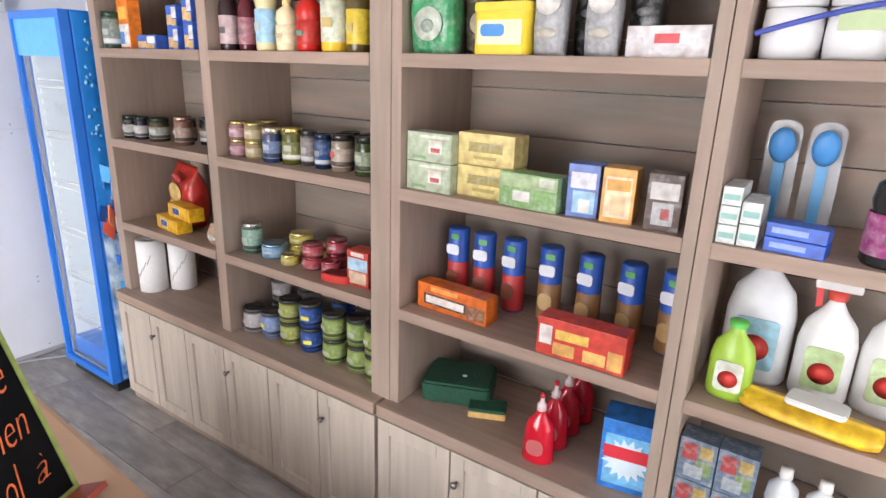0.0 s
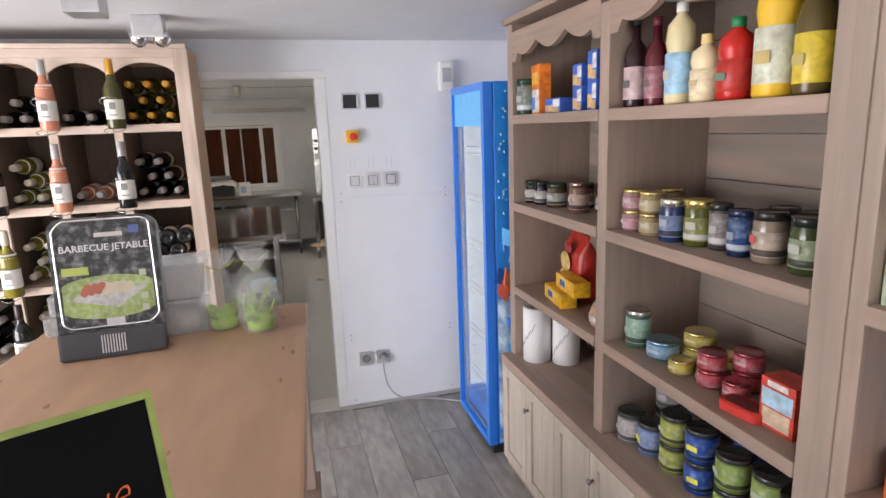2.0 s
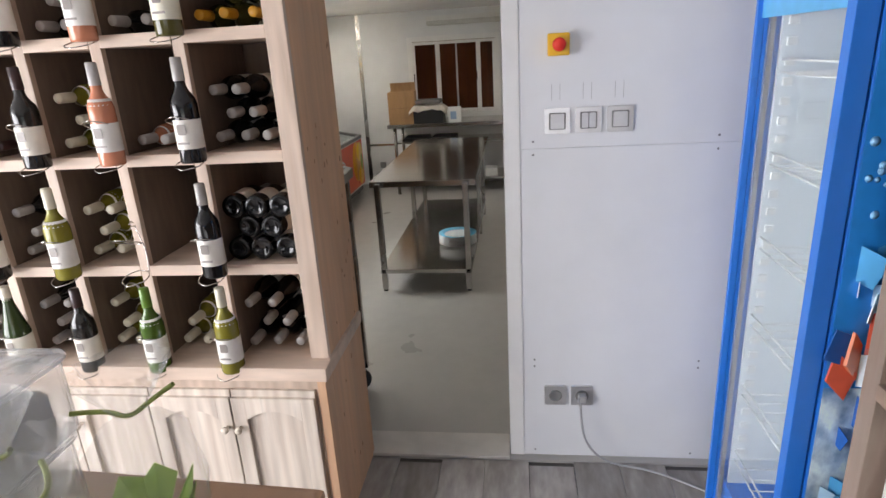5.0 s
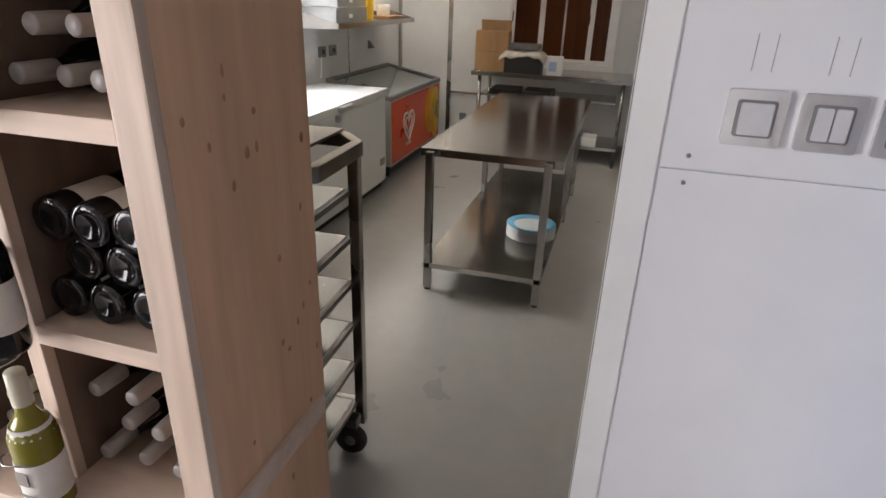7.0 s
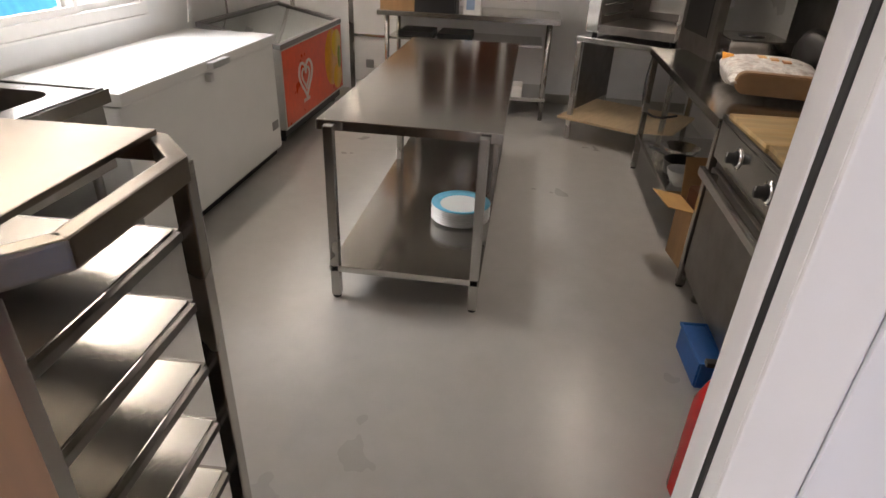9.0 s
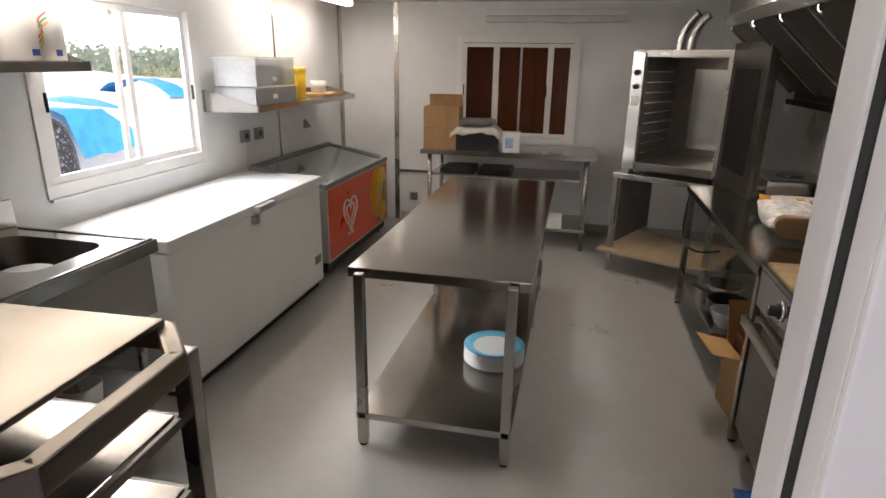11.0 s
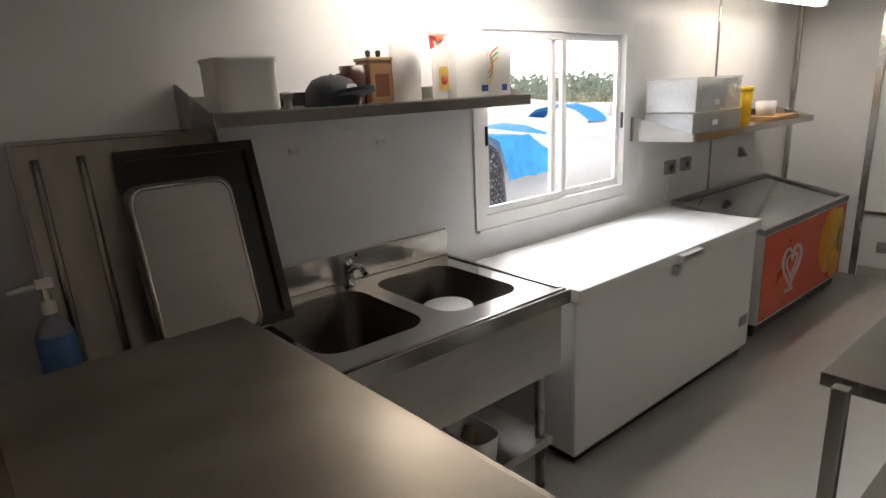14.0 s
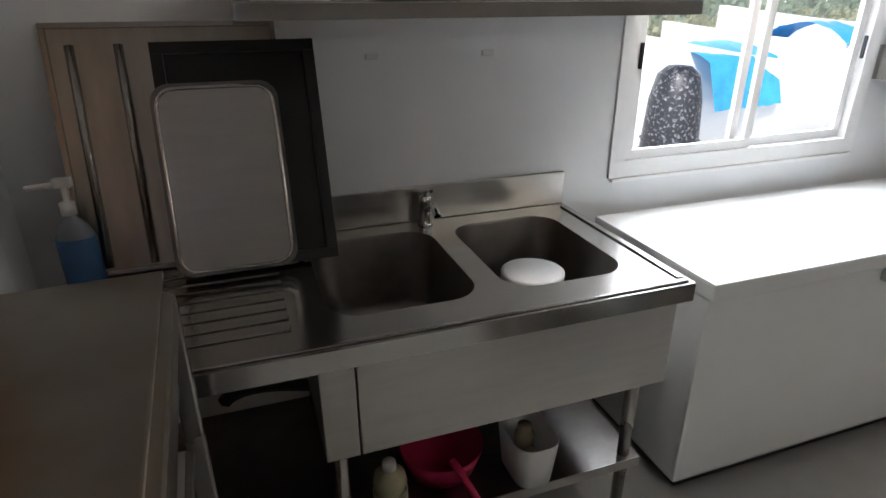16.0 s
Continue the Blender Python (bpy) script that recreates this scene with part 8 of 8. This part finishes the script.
for k in range(9):
    for sx in (-W2 + 0.105, W2 - 0.055):
        part("tray_rail", bx(sx, sx + 0.02, -D2 + 0.03, D2 - 0.06, 0.12 + k * 0.075, 0.13 + k * 0.075, 0.002), STEEL, ov, m=OM)
part("fan_cover", bx(-0.1, 0.2, D2 - 0.045, D2 - 0.031, 0.12, 0.75, 0.004), STEEL, ov, m=OM)
HINGE = OM @ pose(W2, -D2 - 0.012, 0, 0, 0, 34) @ pose(-W2, D2 + 0.012, 0)
odr = part("door", bx(W2 - 0.002, W2 + 0.052, -D2 - 0.62, -D2 - 0.02, -0.02, H2 + 0.04, 0.006), STEEL_DARK, ov, "heavy steel door standing open", HINGE)
part("door_pane", bx(W2 - 0.006, W2 - 0.0025, -D2 - 0.52, -D2 - 0.1, 0.12, H2 - 0.12), BLACK_ENAMEL, odr, "dark door glass", HINGE)
part("handle", bx(W2 + 0.052, W2 + 0.09, -D2 - 0.58, -D2 - 0.55, 0.3, 0.56, 0.008), ALU, odr, "", HINGE)
for y in (-0.1, 0.12):
    part("flue", wire([(-0.1, y, H2), (-0.1, y, H2 + 0.1), (-0.06, y, H2 + 0.2), (0.0, y, H2 + 0.26)], 0.035), CHROME, ov, "bent steel flue", OM)
for sx in (-1, 1):
    for sy in (-1, 1):
        part("foot", lathe([(0, -0.035), (0.022, -0.035), (0.018, 0.0), (0, 0.0)], 12, m=OM @ pose(sx * 0.3, sy * 0.28, 0)), BLACK, ov)
os_ = thing("oven_stand", (-8.6, 1.12, 0), "steel oven stand with a plywood lower shelf", "stand", "", -28)
part("top_frame", bx(-0.4, 0.4, -0.38, 0.36, 0.775, 0.815, 0.004), STEEL, os_, m=OM)
for sx in (-1, 1):
    for sy in (-0.36, 0.34):
        part("leg", bx(sx * 0.375 - 0.018, sx * 0.375 + 0.018, sy - 0.018, sy + 0.018, 0.0, 0.7745, 0.003), STEEL_UP, os_, m=OM)
part("side_sheet", bx(-0.352, -0.346, -0.34, 0.32, 0.25, 0.77), STEEL_DARK, os_, m=OM)
part("lower_shelf", bx(-0.44, 0.45, -0.46, 0.3, 0.18, 0.2, 0.003), surf("plywood", (0.55, 0.42, 0.26), 0.6, var=0.12, scale=14, stretch=(0.4, 2, 2)), os_, "pale plywood shelf", OM)
solid("oven_cable", wire([(-8.0, 1.1, 0.8), (-8.02, 1.06, 0.5), (-7.95, 1.15, 0.33), (-7.82, 1.3, 0.42)], 0.009), BLACK, "black cable hanging from the oven", "cable")
# floor things by the range
o = thing("blue_bucket", (-5.56, 1.02, 0.0), "blue plastic box on the floor before the range", "bucket", "", 3)
part("box", slab([(-0.13, -0.05), (0.13, -0.05), (0.13, 0.05), (-0.13, 0.05)], 0, 0.12, None, 0.008), paint(0.01, 0.12, 0.42), o)
part("rim", frame_rect(0.27, 0.11, 0.01, 0.012), paint(0.015, 0.14, 0.45), o, "", pose(0, 0, 0.12, 90, 0, 0))
ex = thing("fire_extinguisher", (-4.92, 0.87, 0.0), "red fire extinguisher standing behind the door", "fire extinguisher")
part("cylinder", lathe([(0, 0), (0.075, 0), (0.085, 0.02), (0.085, 0.36), (0.065, 0.42), (0.03, 0.45), (0.025, 0.47), (0, 0.47)], 24), paint(0.55, 0.012, 0.012, 0.25), ex)
part("valve", bx(-0.02, 0.02, -0.03, 0.05, 0.47, 0.5, 0.005), BLACK, ex)
part("lever", bx(-0.012, 0.012, -0.09, 0.05, 0.505, 0.52, 0.004), BLACK, ex)
part("hose", wire([(0, 0.04, 0.485), (0, 0.1, 0.46), (0.0, 0.11, 0.3), (0, 0.095, 0.15)], 0.011), BLACK, ex)

# ---- outside the kitchen window ----
def boat(x, y, z, n, w, h, rz, cover, droop=0.25, band=False):
    """A small open boat on the yard: a sheer hull, a gunwale, a tarpaulin."""
    o = thing("moored_boat", (x, y, z), "white boat with a bright blue tarpaulin in the yard", "boat", "boats in the yard", rz)
    bm = bmesh.new()
    rings = []
    for i in range(13):
        u = i / 12
        half = w / 2 * (1 - max(0, u - 0.45) ** 2 * 3.0)
        half = max(0.02, half)
        deck = h * (0.85 + 0.3 * u * u)
        rings.append([bm.verts.new(((u - 0.5) * n, s * half * k, zz)) for s, k, zz in ((-1, 1, deck), (-1, 0.92, deck * 0.5), (-1, 0.4, 0.06), (1, 0.4, 0.06), (1, 0.92, deck * 0.5), (1, 1, deck))])
    for a, b in zip(rings, rings[1:]):
        for i in range(5):
            bm.faces.new((a[i], a[i + 1], b[i + 1], b[i])).smooth = True
        bm.faces.new((a[5], a[0], b[0], b[5]))
    bm.faces.new(rings[0])
    bm.faces.new(rings[-1][::-1])
    bmesh.ops.recalc_face_normals(bm, faces=bm.faces)
    part("hull", bm, WHITE_ENAMEL, o)
    if band:
        bm = bmesh.new()
        up = [bm.verts.new(((i / 12 - 0.5) * n, w / 2 * max(0.02, 1 - max(0, i / 12 - 0.45) ** 2 * 3.0) * 0.97 + 0.02, h * 0.62)) for i in range(8)]
        low = [bm.verts.new((v.co.x, v.co.y - 0.06, h * 0.34)) for v in up]
        for i in range(7):
            bm.faces.new((up[i], low[i], low[i + 1], up[i + 1]))
        bmesh.ops.solidify(bm, geom=bm.faces[:], thickness=0.012)
        part("hull_band", bm, surf("pale_blue_band", (0.2, 0.5, 0.75), 0.4, var=0.1), o, "pale blue painted band")
    if cover:
        a, b, ch = cover
        bm = bmesh.new()
        g = [[bm.verts.new((a + (b - a) * i / 10, -w / 2 * 1.03 + w * 1.03 * j / 10, h * 0.93 + ch * (1 - abs(j / 5 - 1) ** 1.6) + 0.04 * noise.noise((i * 0.7, j * 0.7, x)) - (droop if j in (0, 10) else 0))) for j in range(11)] for i in range(11)]
        for i in range(10):
            for j in range(10):
                bm.faces.new((g[i][j], g[i + 1][j], g[i + 1][j + 1], g[i][j + 1])).smooth = True
        part("tarpaulin", bm, surf("blue_tarp", (0.06, 0.36, 0.75), 0.5, var=0.2, scale=9, bump=0.4), o, "bright blue tarpaulin")
    for s in (-0.3, 0.3):
        part("trestle", bx(s * n - 0.06, s * n + 0.06, -w * 0.3, w * 0.3, 0, 0.065), WHITE_PLASTIC, o)
    return o


boat(-10.7, -6.3, -0.42, 3.8, 1.6, 1.45, 8, (0.3, 1.4, 0.2), 0.45)
boat(-14.0, -8.6, -0.42, 5.0, 1.9, 1.45, -6, (-0.85, -0.25, 0.28), 0.06, True)
boat(-19.0, -13.0, -0.42, 6.0, 2.2, 1.6, 10, None)
o = thing("outboard_motor", (-8.25, -4.55, -0.42), "black speckled motor cover standing outside the window", "motor")
part("cover", lathe([(0, 1.5), (0.1, 1.49), (0.18, 1.42), (0.225, 1.2), (0.25, 0.8), (0.25, 0.35), (0.2, 0.0), (0, 0.0)][::-1], 24), surf("speckled_black", (0.015, 0.015, 0.018), 0.45, var=0.3, scale=70, second=(0.4, 0.4, 0.42), amount=-0.1), o)
for k in range(6):
    part("rib", lathe([(0.24, 0.0), (0.262, 0.012), (0.24, 0.024)], 24, m=pose(0, 0, 0.35 + k * 0.1)), BLACK, o)
GRASS = surf("dry_grass", (0.36, 0.37, 0.25), 0.9, var=0.35, scale=3, island=0.25)
LEAF = surf("hedge_leaf", (0.34, 0.40, 0.31), 0.8, var=0.2, scale=4, island=0.15)
RND = random.Random(33)


def tufts(name, material, label, x0, x1, y0, y1, z0, zs, n, size, category):
    vs, fs = [], []
    for k in range(n):
        x, y, z = RND.uniform(x0, x1), RND.uniform(y0, y1), z0 + RND.random() ** 1.3 * zs * (0.7 + 0.3 * math.sin(k * 0.01) + 0.25 * noise.noise((RND.random() * 9, 0, 0)))
        a, s = RND.uniform(0, 6.28), size * RND.uniform(0.6, 1.4)
        b = len(vs)
        for dx, dz in ((-1, -0.6), (1, -0.5), (0.7, 0.7), (-0.6, 0.9)):
            vs.append((x + dx * s * math.cos(a), y + dx * s * math.sin(a) + dz * s * 0.4, z + dz * s))
        fs.append((b, b + 1, b + 2, b + 3))
    me = bpy.data.meshes.new(name)
    me.from_pydata(vs, [], fs)
    me.materials.append(material)
    return tagged(new(name, me), label, category, kind="stuff")


tufts("tall_grass", GRASS, "belt of tall pale green reeds beyond the yard", -70, 5, -26, -21, -0.4, 1.35, 16000, 0.12, "grass")
tufts("far_hedge", LEAF, "dark green hedge of trees in the distance", -95, 15, -42, -33, -0.4, 2.9, 42000, 0.17, "hedge")

bm = bx(-300, 160, -121, -120, -6, 90)
solid("backdrop", bm, glow("hazy_sky", (0.95, 0.98, 1.0), 1.6), "bright white hazy sky beyond the hedge", "sky", kind="structure")
